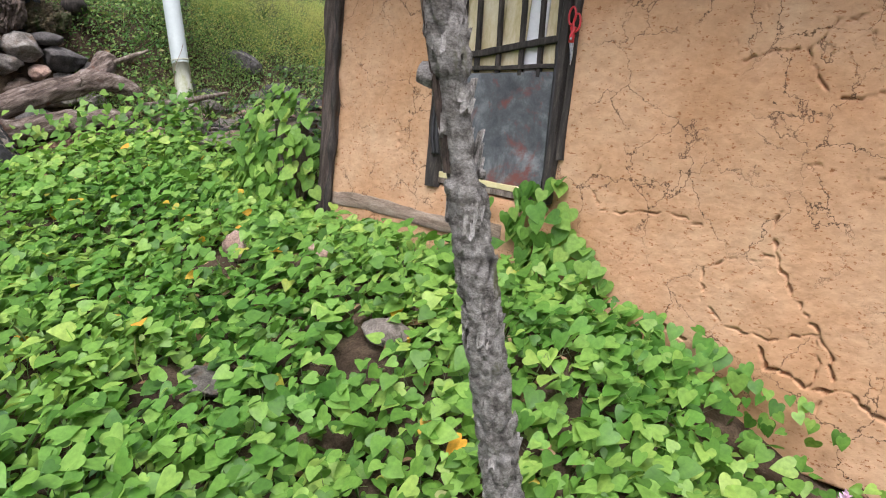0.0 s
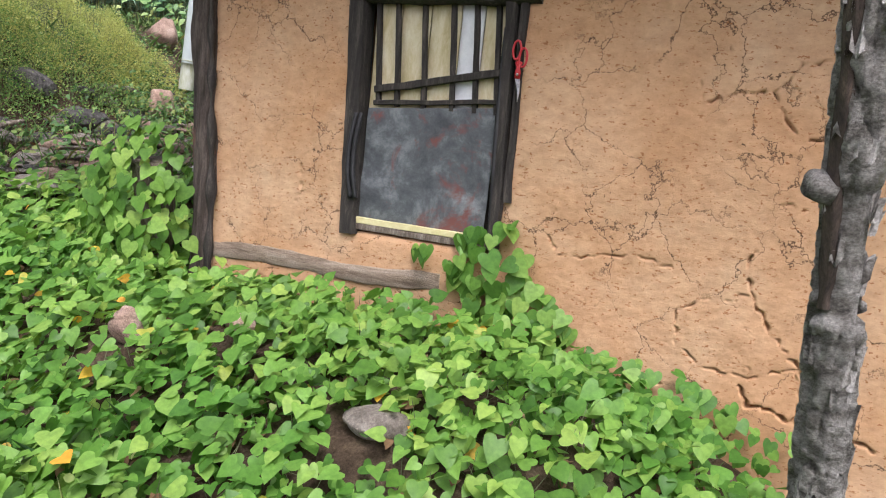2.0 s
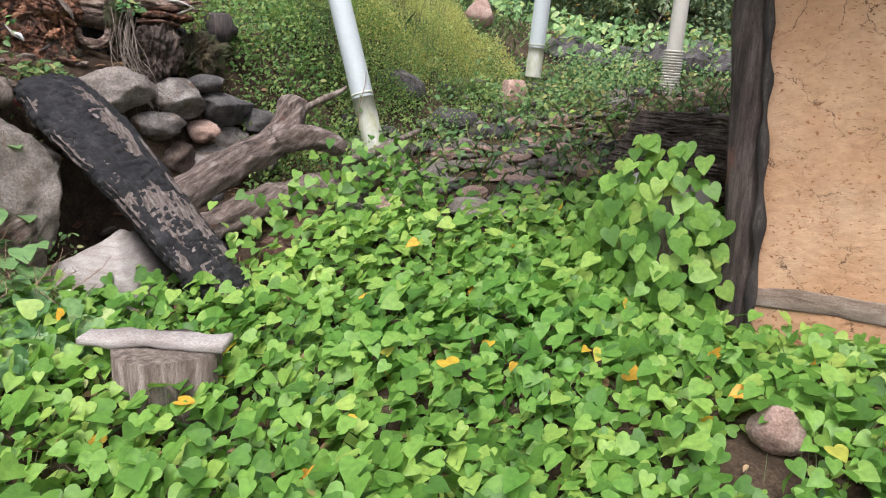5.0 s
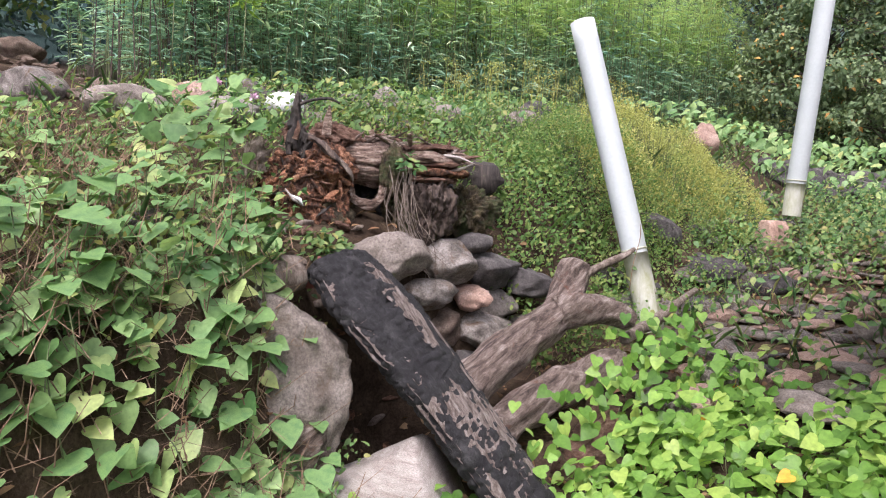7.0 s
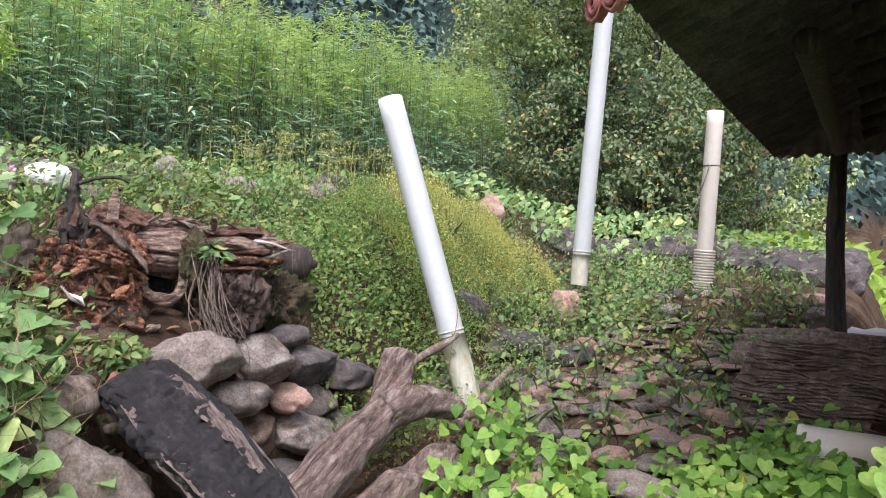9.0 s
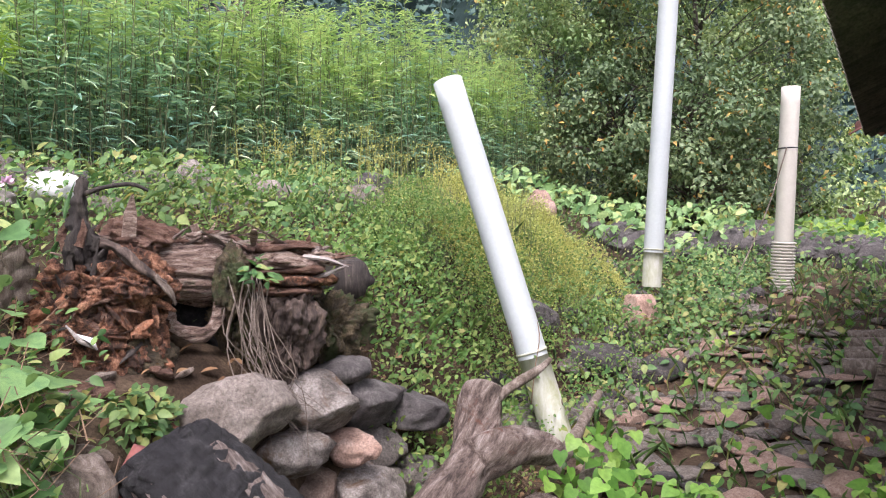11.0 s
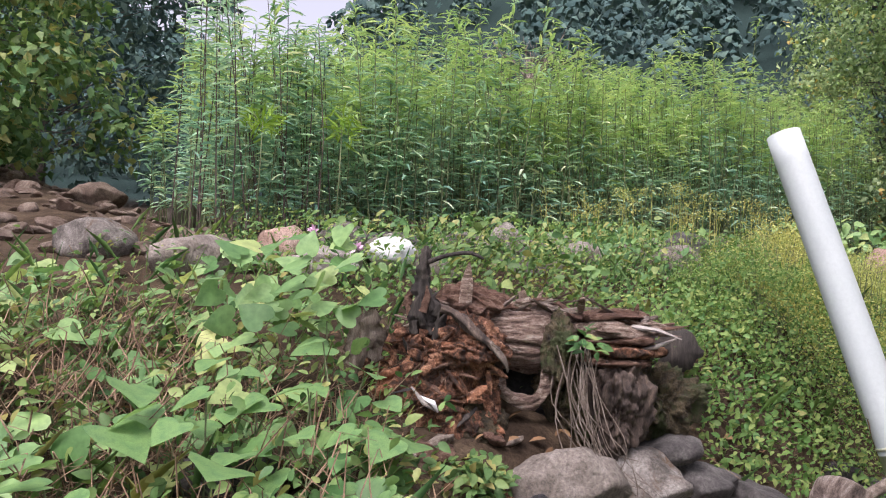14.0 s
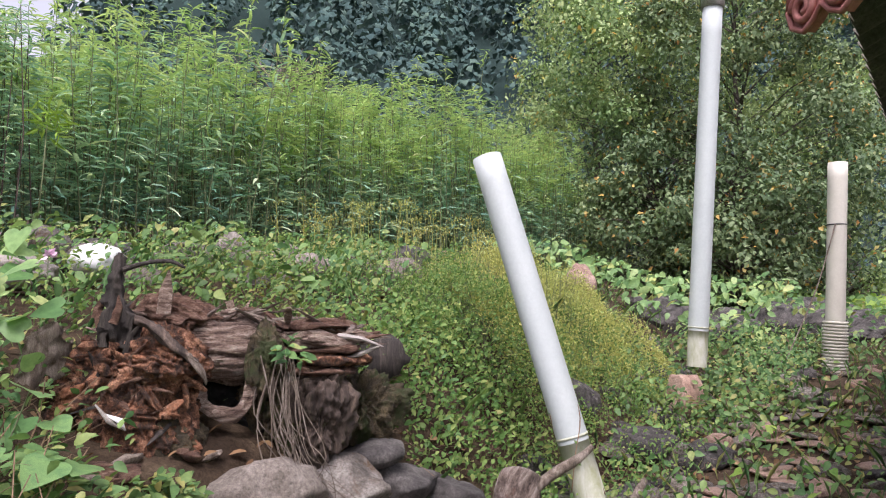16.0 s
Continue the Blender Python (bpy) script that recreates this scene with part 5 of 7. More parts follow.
for i in range(22):
    p0 = Vector((rs.uniform(-0.06, 0.04), -0.335 + rs.uniform(-0.06, 0.07), rs.uniform(1.88, 2.05)))
    hz = rs.uniform(0.05, 0.13)
    stump_part("splinter", mesh_of("splinter", *tube([p0, p0 + Vector((0, rs.uniform(-0.02, 0.02), hz * 0.6)), p0 + Vector((0, rs.uniform(-0.03, 0.04), hz))], [0.016, 0.011, 0.002], 6, 0.8, 30, i, flat=0.4), DARK_WOOD if i % 4 else RED_LOG, False))


def rot_front(y, z):
    k = 1 - ((y + 0.26) / 0.27) ** 2 - ((z - 1.70) / 0.32) ** 2
    return -0.10 + 0.22 * math.sqrt(max(0.0, k))


for i in range(150):
    y, z = rs.uniform(-0.46, -0.06), rs.uniform(1.46, 1.95)
    p0 = Vector((rot_front(y, z) - rs.uniform(0.0, 0.03), y, z))
    if i % 3 == 0:
        dv = Vector((rs.uniform(0, 0.35), rs.uniform(-0.5, 0.5), rs.uniform(-1, 1))).normalized() * rs.uniform(0.03, 0.08)
        stump_part("splinter", mesh_of("splinter", *tube([p0 - dv, p0, p0 + dv], [0.008, 0.012, 0.002], 6, 0.8, 30, i, flat=0.4), rs.choice((ROT, RED_LOG, ROT, DARK_WOOD)), False))
    else:
        stump_part("rot_flake", mesh_of("rot_flake", *boulder(p0, (rs.uniform(0.012, 0.03), rs.uniform(0.02, 0.055), rs.uniform(0.008, 0.022)), 300 + i, rs.uniform(0, 90), 0.5, 9, 2, rs.uniform(-50, 50)), RED_ROT if i % 4 == 0 else ROT, False))
for i in range(26):
    y0 = 0.22 + rs.gauss(0, 0.04)
    p0 = Vector((-0.06 + rs.uniform(-0.03, 0.03), y0, 1.86 + rs.uniform(-0.08, 0.03)))
    pts = along([p0, p0 + Vector((rs.uniform(0.04, 0.1), rs.uniform(-0.03, 0.05), -0.15)), p0 + Vector((rs.uniform(0.09, 0.16), rs.uniform(-0.02, 0.13), -0.32)), p0 + Vector((0.16, rs.uniform(0.0, 0.24), -rs.uniform(0.34, 0.62)))], 12)
    stump_part("hanging_root", mesh_of("hanging_root", *tube(pts, [rs.uniform(0.5, 1.15) * (0.0034 - 0.00018 * k) for k in range(13)], 5), OLD_WOOD))
bv, bf = [], []
for i in range(13):
    for j in range(13):
        u, w = i / 12 - 0.5, j / 12 - 0.5
        bv.append(Vector((0.02 + 0.05 * math.cos(u * 3) + 0.03 * fbm((u * 3, w * 3, 1), 2.0), -0.53 + 0.13 * u + 0.07 * w + 0.05 * fbm((w * 3, u * 3, 0), 2.0), 1.90 + 0.19 * w - 0.04 * u + 0.06 * fbm((u * 5, w, 0), 2.0))))
for i in range(12):
    for j in range(12):
        if abs(i - 5.5) + abs(j - 5.5) + 2.0 * noise.noise(Vector((i * 0.5, j * 0.5, 2))) < 8.6:
            bf.append((i * 13 + j, (i + 1) * 13 + j, (i + 1) * 13 + j + 1, i * 13 + j + 1))
bb = [q + Vector((-0.015, 0, 0)) for q in bv]
stump_part("bark_plate", mesh_of("bark_plate", bv + bb, bf + [tuple(x + 169 for x in q[::-1]) for q in bf], OLD_WOOD), "pale loose bark plate")
for dy in (0.0, 0.03):
    stump_part("white_splinter", mesh_of("white_splinter", *tube([(0.16, -0.345 + dy, 1.755 - dy), (0.17, -0.30 + dy, 1.705), (0.165, -0.255, 1.675)], [0.004, 0.016, 0.004], 6, 0.5, 20, 1, flat=0.5), WHITE_BAG if dy else PALE_WOOD), "whitened splinter")
v, f = tube([(-0.9, 0.62, 1.83), (-0.74, 0.66, 1.84), (-0.60, 0.69, 1.845)], [0.095, 0.10, 0.09], 24, 0.5, 9.0, 14)
ob = solo("log_stub", mesh_of("log_stub", v, f, DARK_WOOD), "short dark log butt lying beside the stump", "log")
ob.matrix_basis = pose(-7.13, 1.93, 0, 0, 0, -42.2)
for i in range(46):
    x, y = rs.uniform(-7.15, -6.7), rs.uniform(1.0, 1.95)
    q = rs.uniform(0.03, 0.085)
    v, f = boulder((x, y, ground_z(x, y) + q * 0.2), (q, q * rs.uniform(0.3, 0.7), q * 0.28), 700 + i, rs.uniform(0, 180), 0.45, 8, 2, rs.uniform(-25, 25))
    solo("wood_chip", mesh_of("wood_chip", v, f, rs.choice((RED_LOG, ROT, OLD_WOOD, RED_LOG)), False), "crumbled reddish chip of rotten wood", "wood", "wood chips before the stump")
v, f = tube(along([(-6.75, 0.95, 1.40), (-6.72, 1.12, 1.41), (-6.72, 1.32, 1.42)], 16), [0.075] * 17, 14, 0.6, 8.0, 15)
solo("rotten_branch", mesh_of("rotten_branch", v, f, OLD_WOOD), "short rotten grey branch on the bank", "branch")
v, f = tube([(-6.75, 1.38, 1.36), (-6.72, 1.42, 1.40), (-6.70, 1.45, 1.47)], [0.028, 0.033, 0.03], 14, 0.4, 8.0, 16)
solo("clay_shard", mesh_of("clay_shard", v, f, ROOF_RED), "piece of reddish clay pipe on the bank", "shard")

# ---- loose stones ----
def field_stone(x, y, size, seed, mat, label, sink=0.3, name="field_stone", group="", turn=0.0, detail=3, cut=6, tilt=0.0):
    z = ground_z(x, y) + size[2] * (1 - 2 * sink)
    return solo(name, mesh_of(name, *boulder((x, y, z), size, seed, turn, 0.2, cut, detail, tilt), mat), label, "stone", group)


field_stone(-9.15, 1.95, (0.16, 0.17, 0.17), 1, PINK_STONE, "rounded pinkish boulder at the terrace edge", 0.25, detail=4)
field_stone(-9.1, 1.5, (0.17, 0.30, 0.13), 2, PALE_STONE, "long pale grey boulder at the terrace edge", 0.25, detail=4)
field_stone(-9.0, 2.2, (0.14, 0.17, 0.10), 3, PALE_STONE, "small pale stone beside a boulder", 0.3)
field_stone(-9.8, 1.1, (0.2, 0.24, 0.14), 13, STONE, "grey boulder behind the long stone", 0.3)
field_stone(-8.8, 2.55, (0.15, 0.18, 0.13), 4, PALE_STONE, "pale stone beneath a white bag", 0.3)
field_stone(-9.3, 2.85, (0.25, 0.42, 0.15), 5, DARK_STONE, "wide dark stone in the terrace row", 0.25, detail=4)
field_stone(-9.3, 3.45, (0.2, 0.26, 0.13), 6, STONE, "grey stone in the terrace row", 0.25)
field_stone(-9.35, 3.95, (0.2, 0.22, 0.13), 7, STONE, "grey stone in the terrace row", 0.3)
field_stone(-8.36, 4.5, (0.16, 0.24, 0.13), 8, PALE_STONE, "pale stone among weeds", 0.2)
field_stone(-8.6, 4.95, (0.17, 0.2, 0.17), 9, DARK_STONE, "dark stone among weeds", 0.15)
field_stone(-8.75, 4.0, (0.14, 0.2, 0.11), 16, PALE_STONE, "pale stone among weeds", 0.2)
field_stone(-8.24, 7.37, (0.2, 0.24, 0.21), 10, PINK_STONE, "pinkish squared boulder by the weeds", 0.0, detail=4, cut=9)
field_stone(-6.72, 5.8, (0.14, 0.17, 0.2), 11, PINK_STONE, "tan boulder at the foot of a pipe", 0.1, detail=4)
field_stone(-13.0, 1.75, (0.24, 0.27, 0.16), 12, SLOPE_STONE, "big weathered boulder on the stony slope", 0.25, detail=4, cut=14)
field_stone(-13.3, 2.7, (0.22, 0.2, 0.25), 14, PALE_STONE, "upright pale stone on the slope", 0.2)
field_stone(-7.0, 0.85, (0.1, 0.16, 0.08), 15, DARK_STONE, "dark slate-like stone in the bank", 0.1)
field_stone(-3.40, 2.25, (0.10, 0.06, 0.09), 17, PINK_STONE, "pale pinkish stone among vine leaves", 0.05, detail=4)
field_stone(-2.1, 2.15, (0.13, 0.09, 0.06), 18, PALE_STONE, "flat buff stone among vine leaves", 0.12, detail=4)
field_stone(-3.0, 2.5, (0.09, 0.06, 0.05), 19, PINK_STONE, "pinkish stone among vine leaves", 0.0, detail=4)
field_stone(-2.5, 1.55, (0.14, 0.09, 0.045), 22, STONE, "grey stone among vine leaves", 0.05, detail=4)
field_stone(-5.4, 3.35, (0.22, 0.16, 0.06), 23, PALE_STONE, "flat buff stone among vines", 0.0, detail=4)
field_stone(-6.05, 0.75, (0.17, 0.14, 0.09), 24, PINK_STONE, "rounded tan stone at the bank's foot", 0.1, detail=4)
field_stone(-6.1, 0.35, (0.17, 0.18, 0.15), 25, STONE, "tan stone in the bank", 0.1, detail=4)
rs = random.Random(8)
shapes = {}
for m in (STONE, PALE_STONE, DARK_STONE, PINK_STONE):
    shapes[m.name] = [mesh_of("field_stone", *boulder((0, 0, 0), (1, 0.8, 0.55 if k % 2 else 0.3), 500 + k, 0, 0.25, 7, 2), m, k % 2 == 0) for k in range(4)]


def heap(n, where, sizes, mat, name, label, thick=0.28):
    """Stones past counting: one object."""
    solo(name, mesh_of(name, *join(*[(lambda p, s, k: boulder((p[0], p[1], ground_z(*p) + s * 0.16), (s, s * 0.8, s * (0.5 if k % 2 else thick)), 900 + k, rs.uniform(0, 360), 0.25, 7, 2, rs.uniform(-40, 40)))(where(), rs.uniform(*sizes) * rs.choice((0.6, 1, 1, 1.4)), k) for k in range(n)]), mat, False), label, "stones", kind="stuff")


def strew(n, where, sizes, mats, label, group):
    for _ in range(n):
        x, y = where()
        s = rs.uniform(*sizes) * rs.choice((0.6, 1, 1, 1.4))
        me = rs.choice(shapes[rs.choice(mats).name])
        ob = solo("field_stone", me, label, "stone", group)
        ob.matrix_basis = pose(x, y, ground_z(x, y) + s * 0.16, rs.uniform(-18, 18), rs.uniform(-18, 18), rs.uniform(0, 360)) @ Matrix.Scale(s, 4)


def spot(x0, x1, y0, y1):
    return lambda: (rs.uniform(x0, x1), rs.uniform(y0, y1))


for i in range(15):
    y = 2.5 + i * 0.29 + rs.uniform(-0.08, 0.08)
    q = rs.uniform(0.10, 0.2)
    field_stone(-9.25 + rs.uniform(-0.2, 0.25), y, (q * 0.8, q, q * rs.uniform(0.6, 0.9)), 820 + i, rs.choice((STONE, PALE_STONE, SLOPE_STONE, STONE)), "rough stone in the row before the tall weeds", 0.1, group="stones of the terrace row", detail=3)
heap(460, lambda: (lambda t: (-9.6 - 5.5 * t, rs.uniform(-0.8 + 0.2 * t, 2.3 + 1.9 * t)))(rs.random()), (0.035, 0.11), SLOPE_STONE, "slope_stones", "buff slabby stones on the bare slope")
strew(70, lambda: (lambda y: (float(np.interp(y, EDGE_Y, EDGE_X)) + rs.uniform(-0.35, 0.35), y))(rs.uniform(3.7, 7.6)), (0.07, 0.18), (DARK_STONE, STONE, DARK_STONE, STONE), "rough stone in the tumbled terrace edge", "stones of the terrace edge")
strew(130, spot(-6.6, -4.6, 3.6, 8.2), (0.05, 0.13), (STONE, DARK_STONE, PALE_STONE, PINK_STONE), "slabby grey stone in the rubble", "stones in the rubble")
heap(70, spot(-8.3, -6.9, 8.6, 9.8), (0.12, 0.26), DARK_STONE, "stone_heap", "dark stones heaped near the trees", 0.7)
heap(170, spot(-6.9, -4.6, 9.2, 10.8), (0.13, 0.27), DARK_STONE, "tumbled_wall", "dark stones of a tumbled wall", 0.75)
for _ in range(90):
    x, y = rs.uniform(-6.35, -4.9), rs.uniform(3.5, 6.6)
    q = rs.uniform(0.09, 0.19)
    ob = solo("flagstone", shapes[rs.choice((STONE, PALE_STONE, PALE_STONE, PINK_STONE)).name][rs.choice((0, 2))], "flat grey slab lying in the rubble", "stone", "flat slabs in the rubble")
    ob.matrix_basis = pose(x, y, ground_z(x, y) + q * 0.12, rs.uniform(-9, 9), rs.uniform(-9, 9), rs.uniform(0, 360)) @ Matrix.Diagonal((q, q, q * 0.55, 1))
strew(40, spot(-9.8, -8.0, 2.6, 6.5), (0.06, 0.16), (STONE, PALE_STONE, PINK_STONE), "grey stone among terrace weeds", "stones among weeds")
strew(26, lambda: (lambda y: (float(np.interp(y, EDGE_Y, EDGE_X)) + rs.uniform(0.1, 0.75), y))(rs.uniform(-0.9, 1.1)), (0.07, 0.16), (STONE, PINK_STONE, STONE), "tan stone in the bank", "stones in the near bank")
strew(20, spot(-6.5, -5.6, 2.6, 4.4), (0.06, 0.13), (STONE, PINK_STONE), "stone at the foot of the bank", "stones at the bank")
bag = solo("plastic_bag", mesh_of("plastic_bag", *crumble((-8.72, 2.42, ground_z(-8.72, 2.42) + 0.13), (0.11, 0.14, 0.09), 9, 0.3, 2.0, 4), WHITE_BAG), "crumpled white plastic bag on a stone", "bag")
bag = solo("plastic_bag", mesh_of("plastic_bag", *crumble((-8.6, 1.95, ground_z(-8.6, 1.95) + 0.10), (0.12, 0.18, 0.08), 10, 0.5, 2.5, 4), PALE_WOOD), "crumpled cream plastic bag among leaves", "bag")


# ---- leaves ----
def outline_leaf(half, fold, droop):
    """A leaf blade from half its outline, folded on the midrib and drooping to its tip."""
    ys = [p[1] for p in half]
    n = len(half)
    right = [(x, y, fold * x - droop * y * y + 0.05 * x * math.sin(9 * y + 1)) for x, y in half]
    left = [(-x, y, fold * x - droop * y * y + 0.05 * x * math.sin(8 * y + 4)) for x, y in half]
    mid = [(0, 0.0, 0), (0, 0.5, -droop * 0.25 - fold * 0.06), (0, 1.0, -droop)]
    verts = right + left + mid
    tris = []
    for o, flip in ((0, False), (n, True)):
        for i in range(n - 1):
            hub = 2 * n if (ys[i] + ys[i + 1]) / 2 < 0.28 else 2 * n + 1
            tris.append((hub, o + i, o + i + 1) if not flip else (hub, o + i + 1, o + i))
        k = next(i for i in range(n) if (ys[i] + ys[min(i + 1, n - 1)]) / 2 >= 0.28)
        tris.append((2 * n, o + k, 2 * n + 1) if not flip else (2 * n, 2 * n + 1, o + k))
        tris.append((2 * n + 1, o + n - 1, 2 * n + 2) if not flip else (2 * n + 1, 2 * n + 2, o + n - 1))
    return np.array(verts), np.array(tris)


HEART_HALF = [(0.10, -0.10), (0.28, -0.17), (0.45, -0.08), (0.52, 0.12), (0.47, 0.36), (0.31, 0.62), (0.12, 0.86)]
HEART_LEAF = outline_leaf(HEART_HALF, 0.10, 0.14)
CUPPED_LEAF = outline_leaf(HEART_HALF, 0.28, 0.28)
OVAL_LEAF = outline_leaf([(0.14, 0.05), (0.30, 0.32), (0.24, 0.65)], 0.25, 0.25)
LANCE_LEAF = (np.array([(0, 0, 0), (0.085, 0.3, 0.03), (-0.085, 0.3, 0.03), (0, 0.35, 0), (0.065, 0.7, -0.09), (-0.065, 0.7, -0.09), (0, 1, -0.3)]), np.array([(0, 1, 3), (0, 3, 2), (1, 4, 3), (3, 5, 2), (3, 4, 6), (3, 6, 5)]))
SPRIG_LEAF = (np.array([(0, 0, 0), (0.3, 0.45, 0.08), (0, 1, -0.1), (-0.3, 0.45, 0.08)]), np.array([(0, 1, 2), (0, 2, 3)]))
TREE_BLADE = (np.array([(0, 0, 0), (0.3, 0.35, 0.08), (0, 1, -0.25), (-0.3, 0.35, 0.08), (0, 0.4, -0.02)]), np.array([(0, 1, 4), (1, 2, 4), (2, 3, 4), (3, 0, 4)]))
GRASS_LEAF = (LANCE_LEAF[0] * np.array([0.16, 1, 1.6]), LANCE_LEAF[1])
CLUMP = (np.array([(-0.5, 0, 0.1), (0, -0.4, -0.1), (0.5, 0.1, 0.1), (0.1, 0.6, -0.15), (0, 0.05, 0.22)]), np.array([(0, 1, 4), (1, 2, 4), (2, 3, 4), (3, 0, 4)]))
rng = np.random.default_rng(11)


def unit(v):
    return v / np.maximum(np.linalg.norm(v, axis=1, keepdims=True), 1e-9)


def blades(leaf, pos, normal, tip, size):
    """Arrays of verts and tris for leaves at pos, facing normal, their tips towards tip."""
    lv, lt = leaf
    n = len(pos)
    nz = unit(normal)
    ty = unit(tip - nz * (tip * nz).sum(1, keepdims=True))
    tx = np.cross(ty, nz)
    local = lv[None] * size[:, None, None]
    v = pos[:, None] + local[..., :1] * tx[:, None] + local[..., 1:2] * ty[:, None] + local[..., 2:] * nz[:, None]
    f = lt[None] + (np.arange(n) * len(lv))[:, None, None]
    return v.reshape(-1, 3), f.reshape(-1, 3)


def stems(p0, p1, r0, r1, bend=0.0):
    """Thin three-sided stems from p0 to p1 as arrays."""
    n = len(p0)
    ang = np.array([0, 2.094, 4.189])
    ringc = np.stack([np.cos(ang), np.sin(ang), np.zeros(3)], 1)
    mid = (p0 + p1) / 2 + bend * rng.normal(0, 1, (n, 3))
    rows = [p0[:, None] + ringc[None] * r0, mid[:, None] + ringc[None] * (r0 + r1) / 2, p1[:, None] + ringc[None] * r1]
    v = np.concatenate(rows, 1)
    t = []
    for i in (0, 1):
        for k in range(3):
            a, b = i * 3 + k, i * 3 + (k + 1) % 3
            t += [(a, b, b + 3), (a, b + 3, a + 3)]
    f = np.array(t)[None] + (np.arange(n) * 9)[:, None, None]
    return v.reshape(-1, 3), f.reshape(-1, 3)


def stack(*pairs):
    vs, fs, o = [], [], 0
    for v, f in pairs:
        vs.append(v)
        fs.append(f + o)
        o += len(v)
    return np.concatenate(vs), np.concatenate(fs)


def scatter(n, x0, x1, y0, y1, chance=None):
    x, y = rng.uniform(x0, x1, n), rng.uniform(y0, y1, n)
    if chance is not None:
        k = rng.random(n) < chance(x, y)
        x, y = x[k], y[k]
    return x, y


def cover(x, y, lo, hi, size, leaf, lean=(0, -0.35, 0.8), spread=0.34, tip=(-0.1, -1.0, -0.3), wander=0.8):
    n = len(x)
    pos = np.stack([x, y, land(x, y) + rng.uniform(lo, hi, n)], 1)
    nrm = np.array(lean) + rng.normal(0, spread, (n, 3))
    nrm[:, 2] = np.abs(nrm[:, 2])
    tp = np.array(tip) + rng.normal(0, wander, (n, 3))
    return blades(leaf, pos, nrm, tp, rng.uniform(size[0], size[1], n))


def stuff(name, label, category, mat, *pairs):
    return solo(name, quick_mesh(name, *stack(*pairs), mat, True), label, category, kind="stuff")


def patchy(x, y, s=1.0, o=0.0):
    return 0.5 + 0.5 * np.sin(x * 2.1 * s + o + np.sin(y * 1.6 * s + o)) * np.cos(y * 2.4 * s - o * 0.7 + np.sin(x * 1.3 * s))


# the heart-leaved vine over yard and mound
def yard_cover(x, y):
    edge = np.interp(y, EDGE_Y, EDGE_X)
    c = np.clip((x - edge - np.interp(y, [1.4, 1.9, 2.9, 3.4], [0.15, 0.85, 0.8, 0.3])) / 0.4, 0, 1)
    c = c * np.clip(1.35 - 0.55 * patchy(x, y, 1.3), 0.4, 1)
    c = c * np.clip(1 - (y - np.interp(x, [-6.7, -6.2, -5.45, -5.1, -4.7, -4.2], [2.9, 3.1, 3.2, 3.6, 4.3, 4.6])) / 0.4, 0.02, 1)
    c = c * np.where(y < 1.0, np.clip(0.35 + 0.4 * (y + 0.5), 0.15, 1), 1)
    c = c * np.where((x > -1.0) & (y > 2.75), 0.45, 1)
    c = c * np.where((x > -3.95) & (y > 3.1), 0, 1)
    c = c * np.where((x > -1.3) & (y + 0.7 * x > 2.1), 0.6, 1)
    stone = np.ones_like(c)
    for sx, sy, r in ((-3.4, 2.15, 0.13), (-2.1, 2.05, 0.17), (-3.0, 2.45, 0.13), (-2.5, 1.45, 0.17), (-5.4, 3.3, 0.22)):
        stone *= np.where(np.hypot(x - sx, y - sy) < r, 0.12, 1)
    return c * stone


x, y = scatter(31000, -6.7, 0.9, -0.4, 6.5, yard_cover)
mound_pairs = [cover(x[::3], y[::3], 0.07, 0.2, (0.05, 0.088), HEART_LEAF, spread=0.28), cover(x[1::3], y[1::3], 0.05, 0.17, (0.04, 0.08), HEART_LEAF), cover(x[2::3], y[2::3], 0.04, 0.19, (0.028, 0.065), CUPPED_LEAF, spread=0.45)]
x, y = scatter(12000, -6.5, 0.9, -0.4, 3.6, yard_cover)
mound_pairs.append(cover(x, y, 0.0, 0.07, (0.04, 0.08), HEART_LEAF, spread=0.6))
stuff("vine_mat", "bright green heart-leaved vines covering the yard", "vines", HEART, *mound_pairs)
x, y = scatter(2600, -6.3, 0.9, -0.4, 3.1, yard_cover)
p0 = np.stack([x, y, land(x, y)], 1)
stuff("vine_stems", "thin green vine stems under the leaves", "vines", STEM, stems(p0, p0 + np.stack([rng.normal(0, 0.06, len(x)), rng.normal(-0.02, 0.06, len(x)), rng.uniform(0.06, 0.15, len(x))], 1), 0.0018, 0.0012))


def climb(n, centre, radius, size, face=(0, -1, 0.35)):
    """Leaves over a clump: an ellipsoid's skin, tips hanging down."""
    d = unit(rng.normal(0, 1, (n, 3)))
    d[:, 1] = -np.abs(d[:, 1])
    pos = np.array(centre) + d * np.array(radius) * rng.uniform(0.75, 1.08, (n, 1))
    pos[:, 1] = np.minimum(pos[:, 1], WALL_Y - 0.03) if centre[0] > -3.9 else pos[:, 1]
    pos[:, 2] = np.maximum(pos[:, 2], land(pos[:, 0], pos[:, 1]) + 0.03)
    return blades(HEART_LEAF, pos, d * 0.6 + np.array(face) + rng.normal(0, 0.3, (n, 3)), np.array([0, -0.2, -1.0]) + rng.normal(0, 0.35, (n, 3)), rng.uniform(*size, n))


